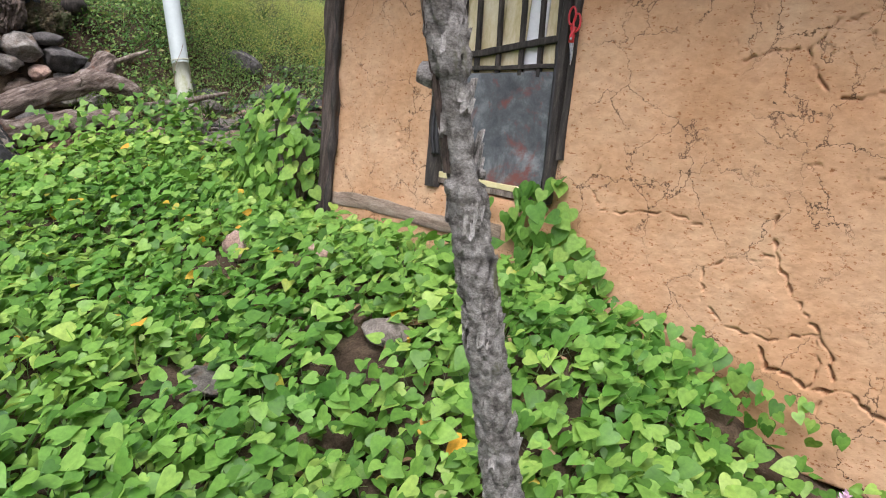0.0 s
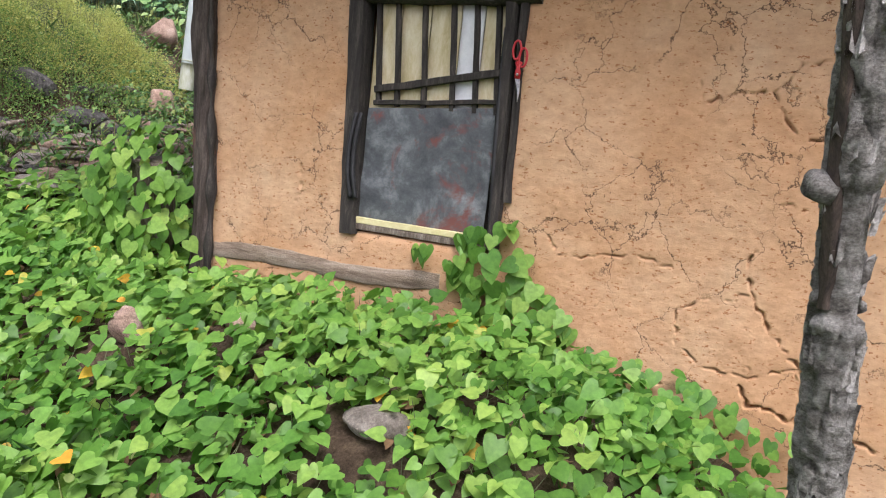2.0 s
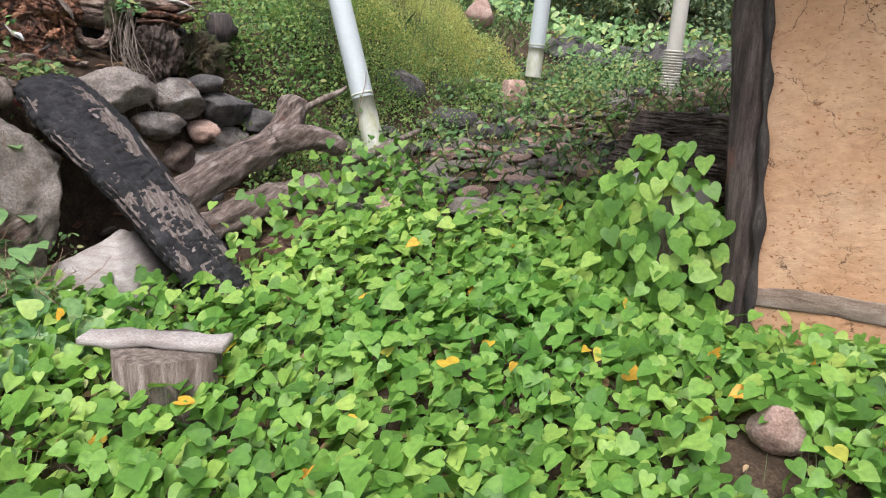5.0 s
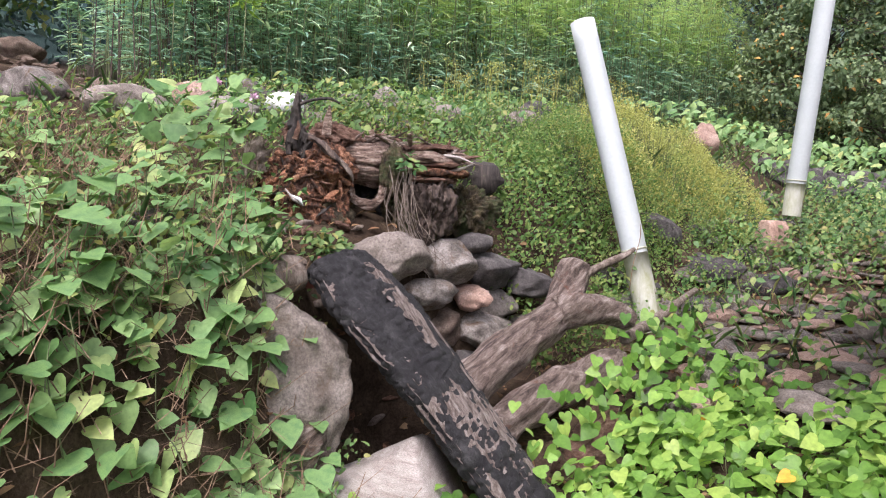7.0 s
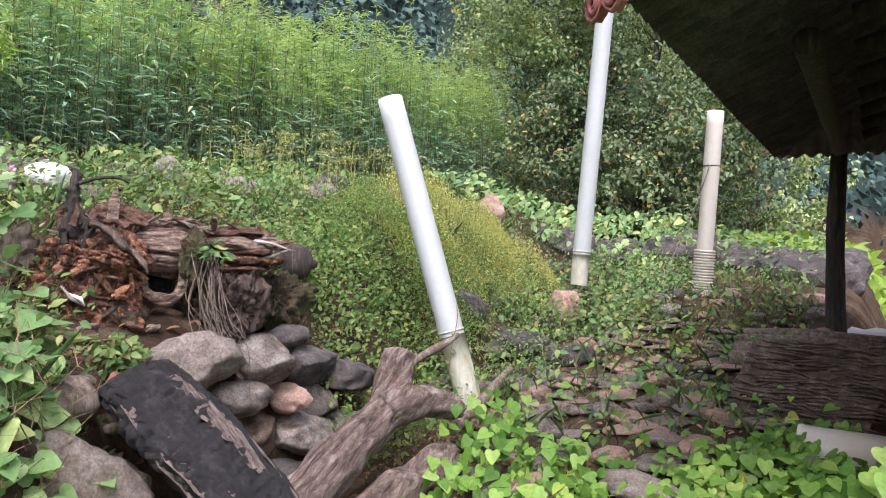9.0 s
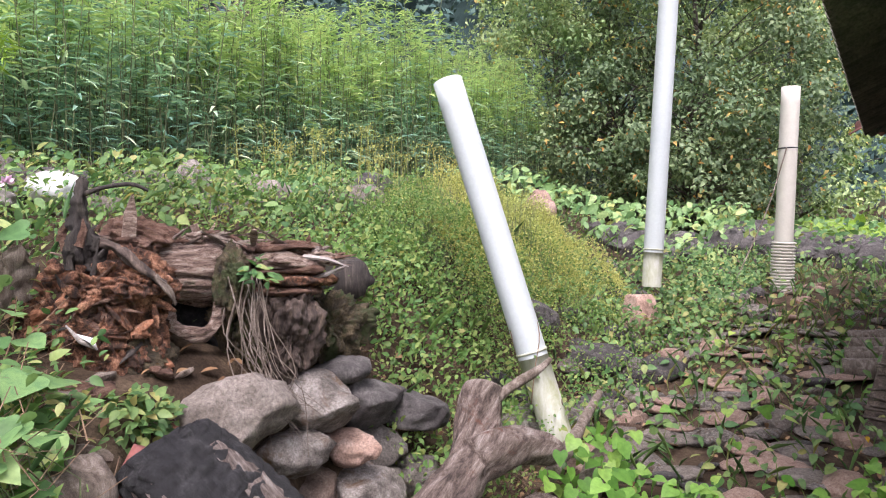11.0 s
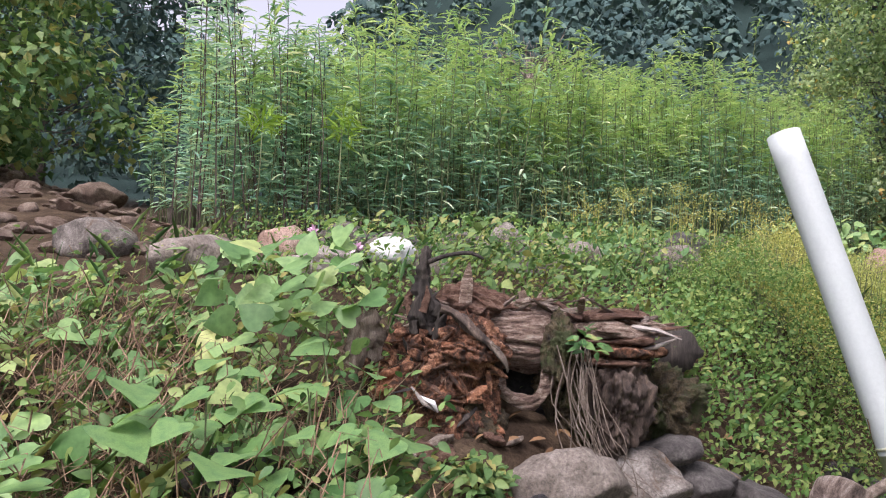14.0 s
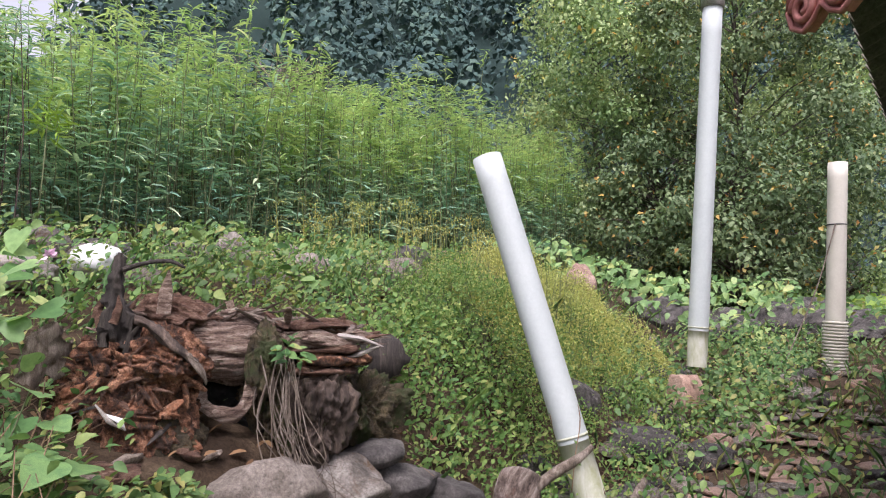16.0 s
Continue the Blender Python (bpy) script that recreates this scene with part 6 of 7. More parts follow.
stuff("climbing_vine", "green vine climbing an old stub by the corner post", "vines", HEART, climb(330, (-4.2, 3.15, 0.72), (0.33, 0.34, 0.62), (0.06, 0.10)), climb(160, (-4.35, 3.05, 0.5), (0.45, 0.4, 0.35), (0.06, 0.10)))
stuff("climbing_vine", "green vine climbing beside the door", "vines", HEART, climb(44, (-2.08, 3.2, 0.84), (0.20, 0.12, 0.22), (0.06, 0.11)), climb(48, (-1.92, 3.2, 0.64), (0.3, 0.12, 0.15), (0.06, 0.10)), climb(16, (-2.3, 3.2, 0.85), (0.2, 0.1, 0.1), (0.05, 0.08)), climb(60, (-1.35, 3.15, 0.42), (0.4, 0.16, 0.12), (0.05, 0.09)), climb(30, (-0.8, 3.15, 0.3), (0.35, 0.12, 0.08), (0.04, 0.07)))
t = rng.random(130)
along_log = np.array([-6.02, 2.0, 0.72]) + t[:, None] * np.array([-0.2, 1.6, 0.34]) + rng.normal(0, 0.07, (130, 3)) + np.array([0.06, 0, 0.06])
stuff("log_vine", "vine leaves creeping over the fallen logs", "vines", HEART, blades(HEART_LEAF, along_log, np.array([0.5, -0.4, 0.7]) + rng.normal(0, 0.35, (130, 3)), np.array([0.2, -0.3, -0.9]) + rng.normal(0, 0.4, (130, 3)), rng.uniform(0.04, 0.075, 130)))
v, f = tube(along([(-4.17, 3.2, 0.3), (-4.17, 3.18, 0.8), (-4.17, 3.12, 1.12)], 14), [0.10] * 15, 14, 0.3, 6.0, 21)
solo("wooden_stub", mesh_of("wooden_stub", v, f, OLD_WOOD), "old grey wooden stub wrapped in vine", "post")

# low weeds and grass
def grass(n, x0, x1, y0, y1, h, chance=None):
    x, y = scatter(n, x0, x1, y0, y1, chance)
    pos = np.stack([x, y, land(x, y)], 1)
    tip = np.stack([rng.normal(0, 0.5, len(x)), rng.normal(0, 0.5, len(x)), rng.uniform(0.7, 1.2, len(x))], 1)
    return blades(GRASS_LEAF, pos, rng.normal(0, 1, (len(x), 3)) * np.array([1, 1, 0.2]), tip, rng.uniform(*h, len(x)))


x, y = scatter(5200, -5.6, 0.6, -0.6, 2.2, lambda x, y: np.clip(0.75 - 0.45 * (y - 0.2), 0.12, 1) * patchy(x, y, 1.8, 1))
stuff("yard_weeds", "low green weeds and grass blades in the yard", "weeds", WEED, cover(x, y, 0.02, 0.16, (0.025, 0.05), OVAL_LEAF, spread=0.6), grass(3000, -5.6, 0.6, -0.6, 1.9, (0.08, 0.2), lambda x, y: patchy(x, y, 2.2, 2) * np.clip(1.1 - 0.5 * y, 0.1, 1)))
x, y = scatter(1500, -6.5, 0.9, -0.3, 3.0)
stuff("leaf_litter", "brown dead leaves on the ground", "leaves", DEAD_LEAF, cover(x, y, 0.005, 0.05, (0.03, 0.07), OVAL_LEAF, lean=(0, 0, 1)), cover(*scatter(900, -6.9, -5.0, 3.2, 8.0), 0.01, 0.04, (0.03, 0.06), OVAL_LEAF, lean=(0, 0, 1)), cover(*scatter(900, -8.0, -6.1, -1.0, 3.4), 0.005, 0.06, (0.03, 0.06), OVAL_LEAF, lean=(0, 0, 1)))


def terrace(x, y):
    d = np.interp(y, EDGE_Y, EDGE_X) - x
    return np.clip((d - 0.1) * 3, 0, 1) * np.clip((3.4 - d) / 0.8, 0, 1) * np.where(np.hypot((x + 7.15) / 0.55, (y - 2.0) / 0.95) < 1, 0.04, 1)


x, y = scatter(15000, -10.5, -6.2, -1.4, 9.5, lambda x, y: terrace(x, y) * np.clip(1.2 * patchy(x, y, 1.5, 3), 0.15, 1))
x2, y2 = scatter(6000, -10.0, -6.9, 2.6, 6.8, terrace)
x3, y3 = scatter(9000, -10.0, -7.2, 1.6, 6.0, terrace)
stuff("terrace_weeds", "mixed low green weeds on the terrace", "weeds", WEED, cover(x, y, 0.02, 0.2, (0.02, 0.048), OVAL_LEAF, spread=0.45, wander=1.0), cover(x2, y2, 0.04, 0.26, (0.025, 0.05), OVAL_LEAF, spread=0.5, wander=1.0), cover(x3, y3, 0.01, 0.18, (0.018, 0.038), OVAL_LEAF, spread=0.5, wander=1.0), grass(1600, -10, -6.6, -1, 9, (0.12, 0.3), terrace))
x2, y2 = scatter(3600, -7.4, -6.1, 5.3, 8.6)
x, y = scatter(3000, -6.9, -4.9, 3.2, 9.0, lambda x, y: np.clip(1.15 * patchy(x, y, 2.2, 5), 0.1, 1))
stuff("rubble_weeds", "green weeds between the rubble stones", "weeds", WEED, cover(x, y, 0.02, 0.22, (0.03, 0.075), OVAL_LEAF, spread=0.5, wander=1.0), cover(x2, y2, 0.02, 0.30, (0.025, 0.06), OVAL_LEAF, spread=0.5, wander=1.0), grass(800, -6.9, -4.9, 3.4, 9.0, (0.1, 0.25)))
x, y = scatter(4200, -7.5, -6.35, 2.7, 5.4)
stuff("bank_weeds", "fine green weeds on the bank by the pipe", "weeds", SPRIG, cover(x, y, 0.02, 0.3, (0.015, 0.03), OVAL_LEAF, spread=0.7, wander=1.0), cover(*scatter(2600, -7.6, -6.6, 2.75, 3.9), 0.0, 0.34, (0.02, 0.045), OVAL_LEAF, spread=0.7, wander=1.0))

x, y = scatter(7000, -10.2, -7.6, 1.7, 5.2, lambda x, y: terrace(x, y) * np.clip(1.3 * patchy(x, y, 1.9, 7), 0.1, 1))
stuff("leafy_weeds", "broader bright green weeds on the terrace", "weeds", WEED, cover(*scatter(1500, -9.6, -7.5, 1.8, 5.0, lambda x, y: terrace(x, y) * np.clip(1.5 * patchy(x, y, 2.4, 9) - 0.2, 0, 1)), 0.1, 0.36, (0.04, 0.08), OVAL_LEAF, spread=0.45, wander=1.0))
stuff("sprig_weeds", "fine yellow-green weeds between stump and tall stand", "weeds", SPRIG, cover(x, y, 0.05, 0.32, (0.016, 0.034), OVAL_LEAF, spread=0.6, wander=1.0))

# the yellow-green bush behind the pipes
def bush(n, cx, cy, rx, ry, h):
    r, a = np.sqrt(rng.random(n)), rng.uniform(0, 2 * np.pi, n)
    x, y = cx + rx * r * np.cos(a), cy + ry * r * np.sin(a)
    top = h * (1 - 0.55 * r ** 2) * (0.5 + 0.65 * patchy(x, y, 2.6)) * rng.uniform(0.8, 1.15, n)
    z = land(x, y) + top * rng.uniform(0.35, 1.0, n) ** 0.5
    return blades(SPRIG_LEAF, np.stack([x, y, z], 1), rng.normal(0, 0.7, (n, 3)) + np.array([0, -0.2, 0.6]), rng.normal(0, 0.8, (n, 3)) + np.array([0, 0, 0.6]), rng.uniform(0.010, 0.026, n))


stuff("feathery_bush", "yellow-green feathery weeds behind the white pipe", "bush", HAZE_BUSH, bush(30000, -7.7, 5.35, 0.7, 1.05, 0.55), bush(6000, -7.3, 4.6, 0.35, 0.5, 0.45), bush(7000, -7.25, 6.0, 0.4, 0.6, 0.5))
stuff("green_bush", "finer green weeds beside the feathery bush", "bush", SPRIG, bush(16000, -7.45, 4.3, 0.6, 0.75, 0.5), bush(9000, -7.2, 5.2, 0.35, 1.2, 0.42))
r, a = np.sqrt(rng.random(900)), rng.uniform(0, 6.28, 900)
x, y = -7.7 + 0.8 * r * np.cos(a), 5.0 + 1.3 * r * np.sin(a)
p0 = np.stack([x, y, land(x, y)], 1)
stuff("bush_stems", "thin stems of the feathery weeds", "bush", STEM, stems(p0, p0 + np.stack([rng.normal(0, 0.08, 900), rng.normal(0, 0.08, 900), 0.44 * (1 - 0.5 * r ** 2)], 1), 0.003, 0.001))

def tuft_at(centre, n, radius, size):
    """Small leaves in a dome about centre."""
    d = unit(rng.normal(0, 1, (n, 3)) + np.array([0.3, -0.2, 0.4]))
    pos = np.array(centre) + d * np.array(radius) * rng.uniform(0.3, 1.0, (n, 1))
    return blades(OVAL_LEAF, pos, np.array([0.3, -0.3, 0.8]) + rng.normal(0, 0.4, (n, 3)), d + rng.normal(0, 0.4, (n, 3)), rng.uniform(*size, n))


# bean vines on the near bank
def bank(x, y):
    d = np.interp(y, EDGE_Y, EDGE_X) - x
    return np.clip((d + 0.75) * 4, 0, 1) * np.clip((2.4 - d) / 1.6, 0.0, 1) * np.clip((1.35 - y) * 2.5, 0, 1) * np.clip(0.35 + patchy(x, y, 1.7, 4), 0, 1)


x, y = scatter(1900, -8.4, -5.3, -2.2, 1.35, bank)
x2, y2 = scatter(420, -9.0, -7.9, 0.0, 1.7)
stuff("bean_vine", "broad grey-green bean leaves on the bank", "vines", BEAN, cover(x, y, 0.05, 0.25, (0.05, 0.105), HEART_LEAF, lean=(0.2, -0.25, 0.95), spread=0.33, tip=(0.5, -0.6, -0.3)), cover(x2[:150], y2[:150], 0.03, 0.15, (0.06, 0.10), HEART_LEAF, lean=(0.2, -0.2, 0.9)), cover(*scatter(60, -7.6, -7.15, 0.9, 1.45), 0.2, 0.6, (0.06, 0.10), HEART_LEAF, lean=(0.3, -0.2, 0.8)))
yy = rng.uniform(-1.8, 1.25, 2000)
xx = np.interp(yy, EDGE_Y, EDGE_X) - rng.uniform(-0.72, 0.4, 2000)
stuff("bank_creeper", "green creeper leaves hanging down the bank", "vines", BEAN, cover(xx, yy, 0.02, 0.16, (0.055, 0.10), HEART_LEAF, lean=(0.45, -0.45, 0.75), spread=0.4, tip=(0.4, -0.4, -0.7)))
n = len(x)
p0 = np.stack([x + rng.normal(0, 0.08, n), y + rng.normal(0, 0.08, n), land(x, y)], 1)
stuff("bean_stems", "thin green and dry bean stems", "vines", STEM, stems(p0, np.stack([x, y, land(x, y) + 0.18], 1), 0.003, 0.002, 0.02))
x, y = scatter(11000, -8.2, -6.0, -1.8, 1.45, bank)
p0 = np.stack([x, y, land(x, y) + rng.uniform(0, 0.22, len(x))], 1)
stuff("dry_stems", "tangle of brown dry stems on the bank", "stems", DRY, stems(p0, p0 + rng.normal(0, 0.1, (len(x), 3)) * np.array([1, 1, 0.7]) + np.array([0, 0, 0.05]), 0.003, 0.0015, 0.03), stems(*(lambda q: (q, q + rng.normal(0, 0.13, q.shape) * np.array([1, 1, 0.3])))(np.stack([*(lambda s: (s[0], s[1], land(*s) + 0.03))(scatter(900, -7.4, -6.3, 2.7, 5.0))], 1)), 0.003, 0.0015, 0.02))
x, y = scatter(2000, -8.0, -6.3, 0.3, 1.5)
stuff("small_bank_weeds", "small yellow-green weeds on the bank", "weeds", WEED, cover(x, y, 0.05, 0.3, (0.02, 0.045), OVAL_LEAF, spread=0.6, wander=1.0), tuft_at((-6.97, 1.62, 1.47), 260, (0.10, 0.16, 0.11), (0.025, 0.05)), tuft_at((-6.9, 1.22, 1.58), 200, (0.12, 0.16, 0.16), (0.025, 0.055)), tuft_at((-6.98, 2.12, 1.9), 26, (0.05, 0.07, 0.06), (0.03, 0.055)))

bean = thing("bean_plant", "bean plant with broad heart-shaped leaves on the bank", "plant", (-6.8, 0.6, ground_z(-6.8, 0.6)))
bean_leaf = [quick_mesh("leaf", *blades(HEART_LEAF, np.zeros((1, 3)), np.array([[0.0, 0, 1]]), np.array([[0.0, 1, 0]]), np.array([1.0])), BEAN) for _ in range(3)]
for i in range(280):
    y = rs.uniform(-0.9, 1.3)
    x = float(np.interp(y, EDGE_Y, EDGE_X)) - rs.uniform(-0.35, 0.75)
    z = ground_z(x, y) + rs.uniform(0.14, 0.38)
    ob = attach(new("leaf", bean_leaf[i % 3]), bean)
    s = rs.uniform(0.07, 0.125)
    ob.matrix_basis = pose(x, y, z, rs.uniform(-28, 12), rs.uniform(-25, 25), rs.uniform(150, 290)) @ Matrix.Scale(s, 4)
    if i % 2 == 0:
        p1 = Vector((x, y, z - 0.004))
        p2 = Vector((x + rs.uniform(-0.1, 0.05), y + rs.uniform(-0.08, 0.08), ground_z(x, y)))
        part("stalk", mesh_of("stalk", *tube([p2, p2.lerp(p1, 0.5) + Vector((0, 0, 0.02)), p1], [0.003, 0.0025, 0.002], 5), STEM), bean)

# tendrils on the leaning pipe
creeper = thing("pipe_creeper", "thin creeper twining the leaning white pipe", "vine", (-6.54, 3.65, 1.2))
for i in range(3):
    pts = along([Vector((-6.545 - 0.055 * k + 0.085 * math.cos(k * 1.1 + i * 2), 3.65 - 0.0105 * k + 0.085 * math.sin(k * 1.1 + i * 2), 1.2 + 0.18 * k)) for k in range(4 - i % 2)], 14)
    part("tendril", mesh_of("tendril", *tube(pts, [0.0025] * 15, 5), DRY), creeper)
    m = len(pts[::2])
    part("foliage", quick_mesh("foliage", *blades(OVAL_LEAF, np.array([tuple(p) for p in pts[::2]]), rng.normal(0, 0.5, (m, 3)) + np.array([0.5, -0.5, 0.4]), rng.normal(0, 1, (m, 3)), rng.uniform(0.02, 0.045, m)), WEED), creeper)

# the tall stand of stalks
def stand(n, pick, tall, per, size):
    x, y = pick(n)
    n = len(x)
    h = rng.uniform(*tall, n) * np.interp(y, [3.5, 6, 9, 13], [1.0, 1.1, 1.2, 1.15]) * (1 + 0.12 * np.sin(y * 1.7) + 0.06 * np.sin(y * 5.3 + x))
    p0 = np.stack([x, y, land(x, y)], 1)
    lean = rng.normal(0, 0.07, (n, 2)) * h[:, None]
    p1 = p0 + np.stack([lean[:, 0], lean[:, 1], h], 1)
    w = rng.uniform(0.08, 1.0, (n, per)) ** 0.75
    top = rng.random((n, per)) < 0.2
    w = np.where(top, rng.uniform(0.93, 1.02, (n, per)), w)
    pos = (p0[:, None] + (p1 - p0)[:, None] * w[..., None]).reshape(-1, 3)
    a = rng.uniform(0, 2 * np.pi, len(pos))
    out = np.stack([np.cos(a), np.sin(a), np.zeros_like(a)], 1)
    rise = (w.reshape(-1) - 0.6)[:, None] * np.array([0, 0, 1.6])
    k = rng.uniform(*size, len(pos)) * (1 - 0.35 * (w.reshape(-1) > 0.93))
    nrm, tips = np.array([0, 0, 1.0]) + out * -0.3 + rng.normal(0, 0.25, pos.shape), out + rise + rng.normal(0, 0.25, pos.shape)
    young = w.reshape(-1) > rng.uniform(0.6, 1.0, len(pos)) - 0.12 * (pos[:, 1] > 5.0)
    return stems(p0, p1, 0.008, 0.003, 0.02), blades(LANCE_LEAF, pos[~young], nrm[~young], tips[~young], k[~young]), blades(LANCE_LEAF, pos[young], nrm[young], tips[young], k[young])


def stand_pick(n):
    y = 2.15 + 10.9 * rng.random(n) ** 0.9
    front = np.interp(y, [1.4, 2.2, 4.0, 6.5, 8.5, 12.0], [-10.4, -10.3, -10.4, -10.4, -10.3, -10.6])
    return front - 2.9 * rng.random(n) ** 1.3, y


st, lv, yl = stand(1340, stand_pick, (1.15, 2.1), 46, (0.115, 0.21))
stuff("stalk_stems", "thin upright stems of tall weeds", "weeds", STEM, st)
stuff("tall_weeds", "tall dense stand of narrow-leaved green weeds", "weeds", STALK_LEAF, lv)
stuff("young_weed_tops", "pale young leaves topping the tall weeds", "weeds", YOUNG, yl)
st, lv, yl = stand(26, lambda n: (rng.uniform(-10.9, -10.0, n), rng.uniform(1.72, 2.9, n)), (1.7, 2.25), 60, (0.10, 0.16))
stuff("stalk_stems", "bare dark stems of the nearer tall weeds", "weeds", BARE, st)
stuff("tall_weeds", "taller narrow-leaved weeds at the stand's edge", "weeds", STALK_LEAF, lv, yl)
for c in ((-9.9, 2.12, 3.22), (-10.0, 2.78, 3.32)):
    n = 60
    d = unit(rng.normal(0, 1, (n, 3)) * np.array([0.7, 1, 0.5]))
    ob = thing("lime_shoot", "lime green tufted shoot before the tall weeds", "plant", (c[0], c[1], ground_z(c[0], c[1])))
    part("tuft", quick_mesh("tuft", *blades(LANCE_LEAF, np.array(c) + d * 0.02 + rng.normal(0, 0.05, (n, 3)), rng.normal(0, 1, (n, 3)), d, rng.uniform(0.07, 0.14, n)), LIME), ob)
    part("stem", mesh_of("stem", *tube([(c[0] - 0.1, c[1], ground_z(c[0] - 0.1, c[1])), (c[0] - 0.03, c[1], c[2] - 0.4), c], [0.006, 0.005, 0.003], 6), STEM), ob)

# seed heads on thin stalks at the foot of the stand
x, y = scatter(60, -9.4, -8.2, 4.2, 6.4)
p0 = np.stack([x, y, land(x, y)], 1)
p1 = p0 + np.stack([rng.normal(0, 0.04, len(x)), rng.normal(0, 0.04, len(x)), rng.uniform(0.35, 0.6, len(x))], 1)
q = np.repeat(p1, 30, 0) + rng.normal(0, 1, (len(x) * 30, 3)) * np.array([0.05, 0.05, 0.02])
stuff("seed_heads", "pale green umbels of seed heads", "weeds", HAZE_BUSH, blades(OVAL_LEAF, q, rng.normal(0, 1, q.shape), rng.normal(0, 1, q.shape), rng.uniform(0.012, 0.02, len(q))), stems(p0, p1, 0.003, 0.002))

# ---- trees ----
def tree(x, y, height, spread, n, mat, label, size=(0.09, 0.16), low=0.04, seed=0, name="tree"):
    rt = random.Random(seed)
    z0 = ground_z(x, y)
    ob = thing(name, label, "tree", (x, y, z0))
    v, f = tube(along([(x, y, z0 - 0.2), (x + 0.1, y, z0 + height * 0.3), (x - 0.1, y + 0.1, z0 + height * 0.6), (x, y, z0 + height * 0.9)], 20), [0.09 * height / 6 * (1 - 0.045 * i) for i in range(21)], 12, 0.2, 3.0, seed)
    limbs = [(v, f)]
    centres = []
    for i in range(110):
        a, h = rt.uniform(0, 6.28), rt.uniform(low, 0.95)
        reach = spread * (1 - ((h - 0.45) / 0.62) ** 2) ** 0.5 * rt.uniform(0.45, 1.0) if abs(h - 0.45) < 0.6 else spread * 0.3
        e = Vector((x + math.cos(a) * reach, y + math.sin(a) * reach, z0 + height * h))
        s = Vector((x, y, z0 + height * max(0.08, h - 0.12)))
        limbs.append(tube([s, s.lerp(e, 0.5) + Vector((0, 0, 0.15)), e], [0.016, 0.010, 0.004], 5, 0.2, 4.0, i))
        centres.append((e, rt.uniform(0.32, 0.7) * spread / 2.2))
    part("trunk", mesh_of("trunk", *join(*limbs), FIELD_BARK), ob)
    c = np.array([tuple(e) for e, _ in centres])
    rad = np.array([q for _, q in centres])
    k = rng.integers(0, len(c), n)
    d = unit(rng.normal(0, 1, (n, 3)))
    pos = c[k] + d * rad[k][:, None] * rng.uniform(0.25, 1.05, (n, 1)) * np.array([1, 1, 0.75])
    pos[:, 2] = np.maximum(pos[:, 2], land(pos[:, 0], pos[:, 1]) + 0.1)
    part("crown", quick_mesh("crown", *blades(TREE_BLADE, pos, d * 0.5 + np.array([0.1, -0.2, 0.6]) + rng.normal(0, 0.45, (n, 3)), rng.normal(0, 0.6, (n, 3)) + np.array([0, 0, -0.6]), rng.uniform(*size, n)), mat), ob)
    return ob


tree(-10.3, 15.6, 8.2, 3.3, 37000, TREE_LEAF, "leafy green tree with a few yellowing leaves", size=(0.07, 0.125), seed=1)
tree(-8.1, 14.2, 7.0, 2.4, 34000, TREE_DARK, "leafy dark green tree with orange leaves", size=(0.06, 0.12), seed=2)
tree(-11.9, 16.5, 7.4, 2.3, 15000, TREE_LEAF, "leafy tree behind the tall weeds", size=(0.07, 0.13), seed=3)
tree(-9.3, 13.4, 2.7, 1.7, 11000, TREE_DARK, "leafy shrub at the foot of the trees", size=(0.06, 0.12), low=0.03, seed=11, name="shrub")
tree(-7.9, 12.6, 2.5, 1.4, 10000, TREE_DARK, "leafy shrub at the foot of the trees", size=(0.06, 0.12), low=0.03, seed=12, name="shrub")
tree(-7.0, 18.5, 6.0, 2.0, 9000, TREE_LEAF, "leafy tree beyond the shed", seed=4)
tree(-15.2, 0.2, 3.2, 2.3, 14000, WEED, "low dense shrub tangled with creepers", low=0.05, seed=5)
tree(-13.6, -1.6, 2.6, 1.9, 8000, BEAN, "low shrub smothered in broad creeper leaves", low=0.05, seed=6)
tree(-20.5, 2.2, 8.5, 3.2, 8000, HAZED_FOLIAGE, "dark leafy tree at the wood's edge", size=(0.14, 0.24), seed=7)
tree(-18.0, -3.0, 8.0, 3.2, 8000, HAZED_FOLIAGE, "dark leafy tree at the wood's edge", size=(0.14, 0.24), seed=8)
x, y = scatter(700, -9.8, -6.6, 8.0, 11.5)
stuff("wall_creeper", "green creeper over the tumbled wall", "vines", WEED, cover(*scatter(900, -7.0, -4.8, 9.0, 10.9, lambda x, y: patchy(x, y, 2.0, 6)), 0.15, 0.42, (0.05, 0.11), OVAL_LEAF, spread=0.5))
stuff("fern_patch", "broad light green leaves under the trees", "weeds", BEAN, cover(x, y, 0.1, 0.5, (0.08, 0.16), OVAL_LEAF, spread=0.5))
x, y = scatter(6500, -8.5, -1.0, 13.5, 30.0)
stuff("grass_bank", "bright green creeper-covered bank beyond the trees", "weeds", LIME, cover(x, y, 0.05, 0.4, (0.15, 0.32), OVAL_LEAF, spread=0.5))

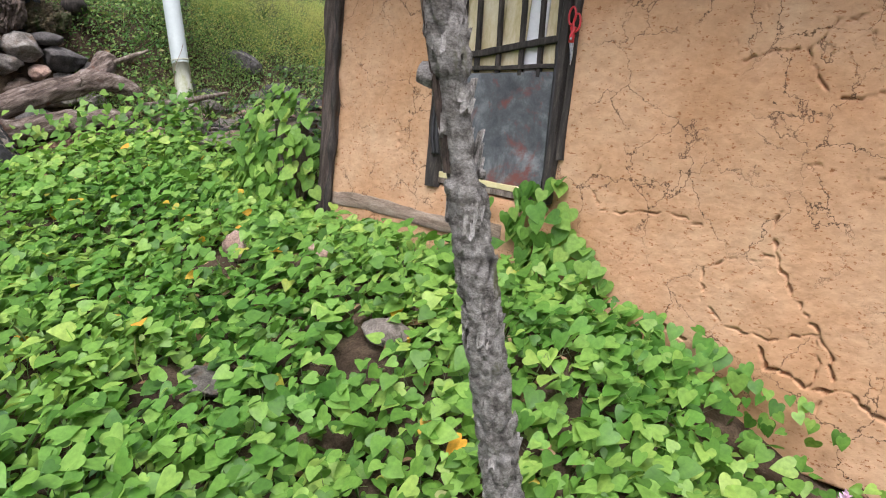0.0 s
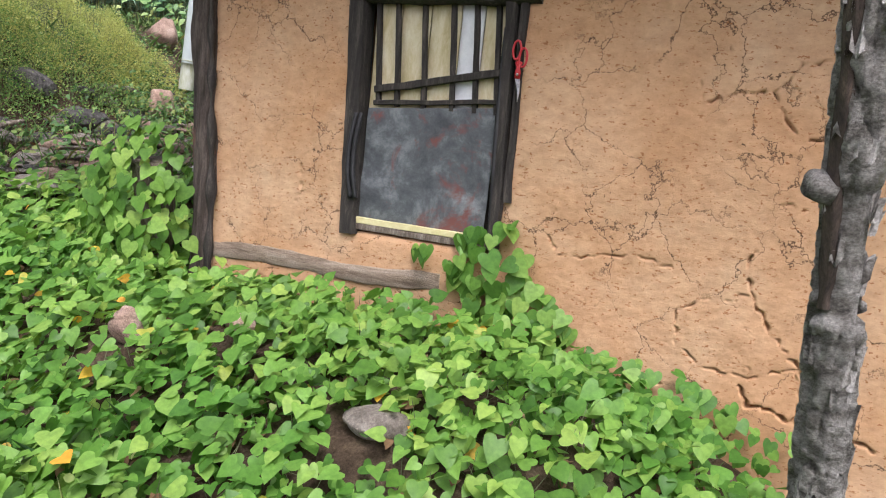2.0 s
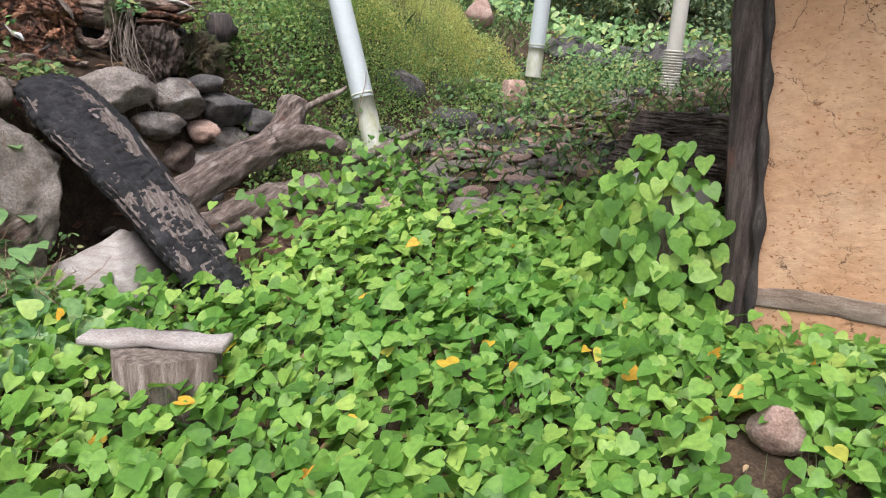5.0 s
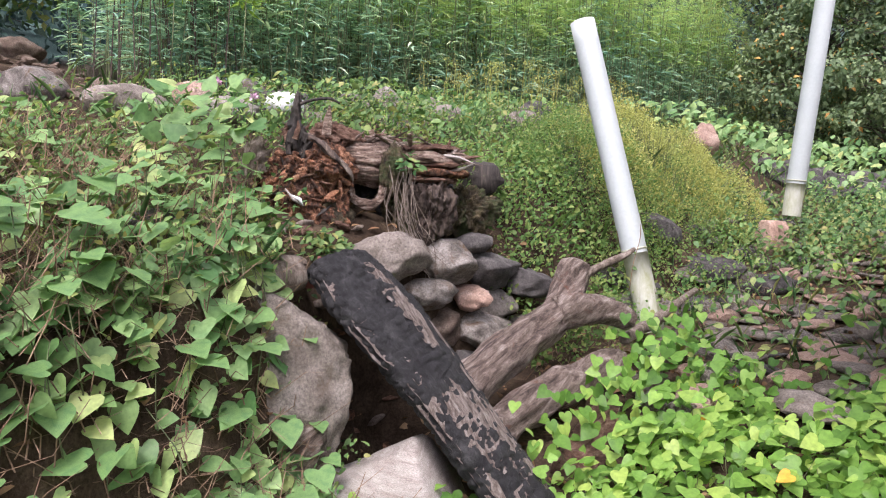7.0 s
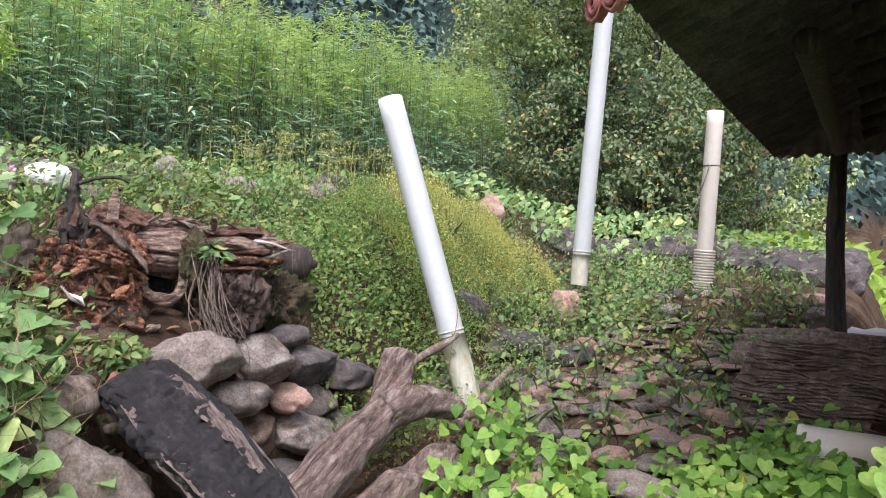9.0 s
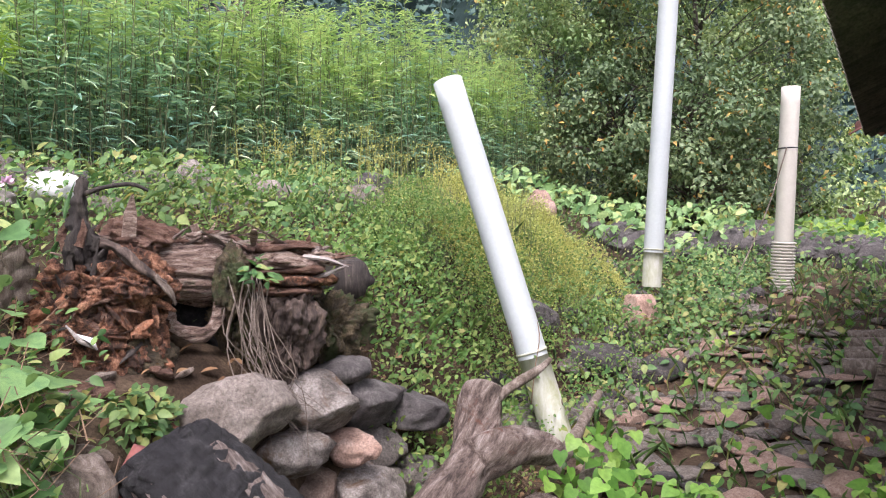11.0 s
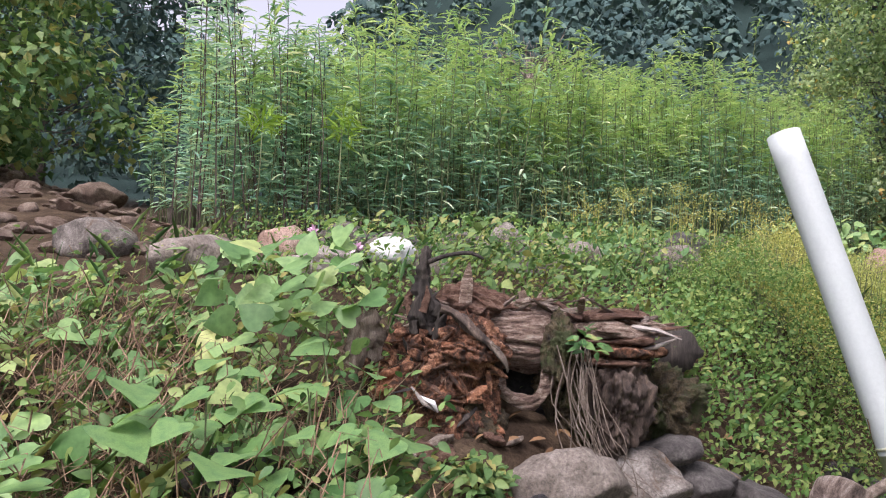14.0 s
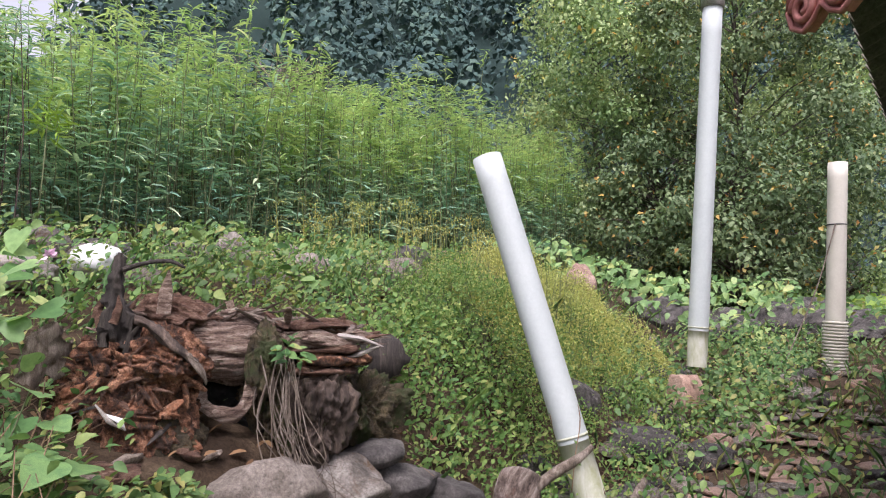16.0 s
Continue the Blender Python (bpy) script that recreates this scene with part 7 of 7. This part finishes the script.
# the bare tree on the hill
bx, by = hill_spot = (-33.0, 26.0)
bz = ground_z(bx, by)
rt = random.Random(4)
limbs = [tube([(bx, by, bz - 0.5), (bx, by, bz + 3), (bx + 0.2, by, bz + 6)], [0.22, 0.16, 0.09], 8)]
for i in range(40):
    s = Vector((bx, by, bz + rt.uniform(1.8, 6)))
    d = Vector((rt.uniform(-1, 1), rt.uniform(-1, 1), rt.uniform(0.5, 1.4))).normalized()
    ln = rt.uniform(2.0, 3.8)
    e = s + d * ln
    limbs.append(tube([s, s + d * ln * 0.5, e], [0.06, 0.04, 0.015], 5))
    for j in range(5):
        s2 = s + d * ln * rt.uniform(0.3, 0.95)
        d2 = (d + Vector((rt.uniform(-1, 1), rt.uniform(-1, 1), rt.uniform(-0.2, 0.8)))).normalized()
        limbs.append(tube([s2, s2 + d2 * rt.uniform(0.6, 1.5)], [0.025, 0.008], 4))
bare = thing("bare_tree", "leafless grey tree on the wooded hillside", "tree", (bx, by, bz))
part("trunk", mesh_of("trunk", *join(*limbs), OLD_WOOD), bare)

# the woods on the hills
n = 1250
ang, rad = np.radians(rng.uniform(-25, 115, n)), 27 + 128 * rng.random(n) ** 0.85
wx, wy = -5 - rad * np.sin(ang), rad * np.cos(ang)
k = np.hypot(wx - bx, wy - by) > 3
k &= ~((wx > -12) & (wy < 24))
wx, wy, rad = wx[k], wy[k], rad[k]
n = len(wx)
per = 84
tall = rng.uniform(4.0, 8.0, n) * np.clip(rad / 60, 0.75, 1.4)
cone = rng.random(n) < 0.45
t = rng.random((n, per)) ** 0.8
a = rng.uniform(0, 2 * np.pi, (n, per))
wide = np.where(cone[:, None], (1 - t) * 0.36 + 0.02, 0.36 * np.sqrt(np.clip(1 - (2 * t - 1) ** 2, 0.02, 1))) * rng.uniform(0.6, 1.1, (n, per))
px, py = wx[:, None] + tall[:, None] * wide * np.cos(a), wy[:, None] + tall[:, None] * wide * np.sin(a)
pz = land(wx, wy)[:, None] + tall[:, None] * (0.08 + 0.95 * t)
pos = np.stack([px, py, pz], 2).reshape(-1, 3)
d = np.stack([np.cos(a), np.sin(a), 0.7 + 0 * a], 2).reshape(-1, 3)
size = np.repeat(tall, per) * rng.uniform(0.06, 0.115, n * per)
stuff("hill_woods", "dark woods covering the far hills, tinted with haze blue", "woods", HAZED_FOLIAGE, blades(CLUMP, pos, d + rng.normal(0, 0.2, d.shape), rng.normal(0, 1, d.shape), size))

# ---- odds and ends under the shed's eave ----
mat = thing("straw_mat", "dark rotten straw mat leaning in the rubble", "mat", (-4.9, 4.65, ground_z(-4.9, 4.65)))
rm = random.Random(17)
base_z = ground_z(-4.9, 4.6)
v, f = box(-5.25, -4.45, 4.60, 4.66, 0, 0.64, 18, 0.03, 3)
part("backing", mesh_of("backing", [Vector((q.x + 0.25 * q.z, q.y + 0.55 * q.z, base_z - 0.03 + 0.8 * q.z)) for q in v], f, STRAW), mat)
straws = []
for i in range(260):
    zz, x0 = rm.uniform(0.0, 0.64), rm.uniform(-5.28, -4.6)
    p0 = Vector((x0 + 0.25 * zz, 4.59 + 0.55 * zz + rm.uniform(-0.02, 0.01), base_z - 0.03 + 0.8 * zz))
    straws.append(tube([p0, p0 + Vector((0.12, rm.uniform(-0.02, 0.02), rm.uniform(-0.03, 0.02))), p0 + Vector((rm.uniform(0.2, 0.3), 0.01, rm.uniform(-0.06, 0.02)))], [0.007, 0.008, 0.004], 4))
tagged(part("straw", mesh_of("straw", *join(*straws), STRAW), mat), "tangled dark straw", kind="stuff")
bz = ground_z(-4.6, 4.2) + 0.12
v, f = tube([(-4.78, 4.2, bz), (-4.76, 4.2, bz), (-4.74, 4.2, bz), (-4.3, 4.25, bz)], [0.118, 0.125, 0.118, 0.105], 28)
solo("plastic_bucket", mesh_of("plastic_bucket", v, f, PVC_CREAM), "dirty cream plastic bucket lying on its side", "bucket")
solo("foam_box", mesh_of("foam_box", *box(-4.62, -4.2, 6.5, 6.85, ground_z(-4.4, 6.7), ground_z(-4.4, 6.7) + 0.4, 4, 0.03, 5, 0.03), WHITE_BAG), "dirty white foam box under the shed", "box")
for i in range(4):
    yy = 5.6 + i * 0.22
    g = ground_z(-4.9, yy)
    v, f = tube([(-5.35, yy, g + 0.1), (-4.9, yy + 0.05, g + 0.12), (-4.2, yy + 0.1, g + 0.1)], [0.07, 0.075, 0.07], 12, 0.2, 6, 40 + i)
    solo("firewood_log", mesh_of("firewood_log", v, f, OLD_WOOD), "round log stacked under the shed", "log", "firewood under the shed")
# mauve blossoms
for i, (bx2, by2, bz2) in enumerate(((-0.42, 2.75, 0.2), (-8.35, 1.75, 2.35), (-8.3, 1.95, 2.28))):
    ob = thing("blossom", "small mauve flower on a thin stem", "flower", (bx2, by2, ground_z(bx2, by2)))
    m = 16
    d = unit(rng.normal(0, 1, (m, 3)) + np.array([0, 0, 0.7]))
    z = max(bz2, ground_z(bx2, by2) + 0.1)
    part("petals", quick_mesh("petals", *blades(OVAL_LEAF, np.tile([bx2, by2, z], (m, 1)) + d * 0.005, rng.normal(0, 1, (m, 3)), d, rng.uniform(0.025, 0.04, m)), BLOSSOM), ob)
    part("stem", mesh_of("stem", *tube([(bx2, by2, ground_z(bx2, by2)), (bx2, by2, z)], [0.003, 0.002], 5), STEM), ob)
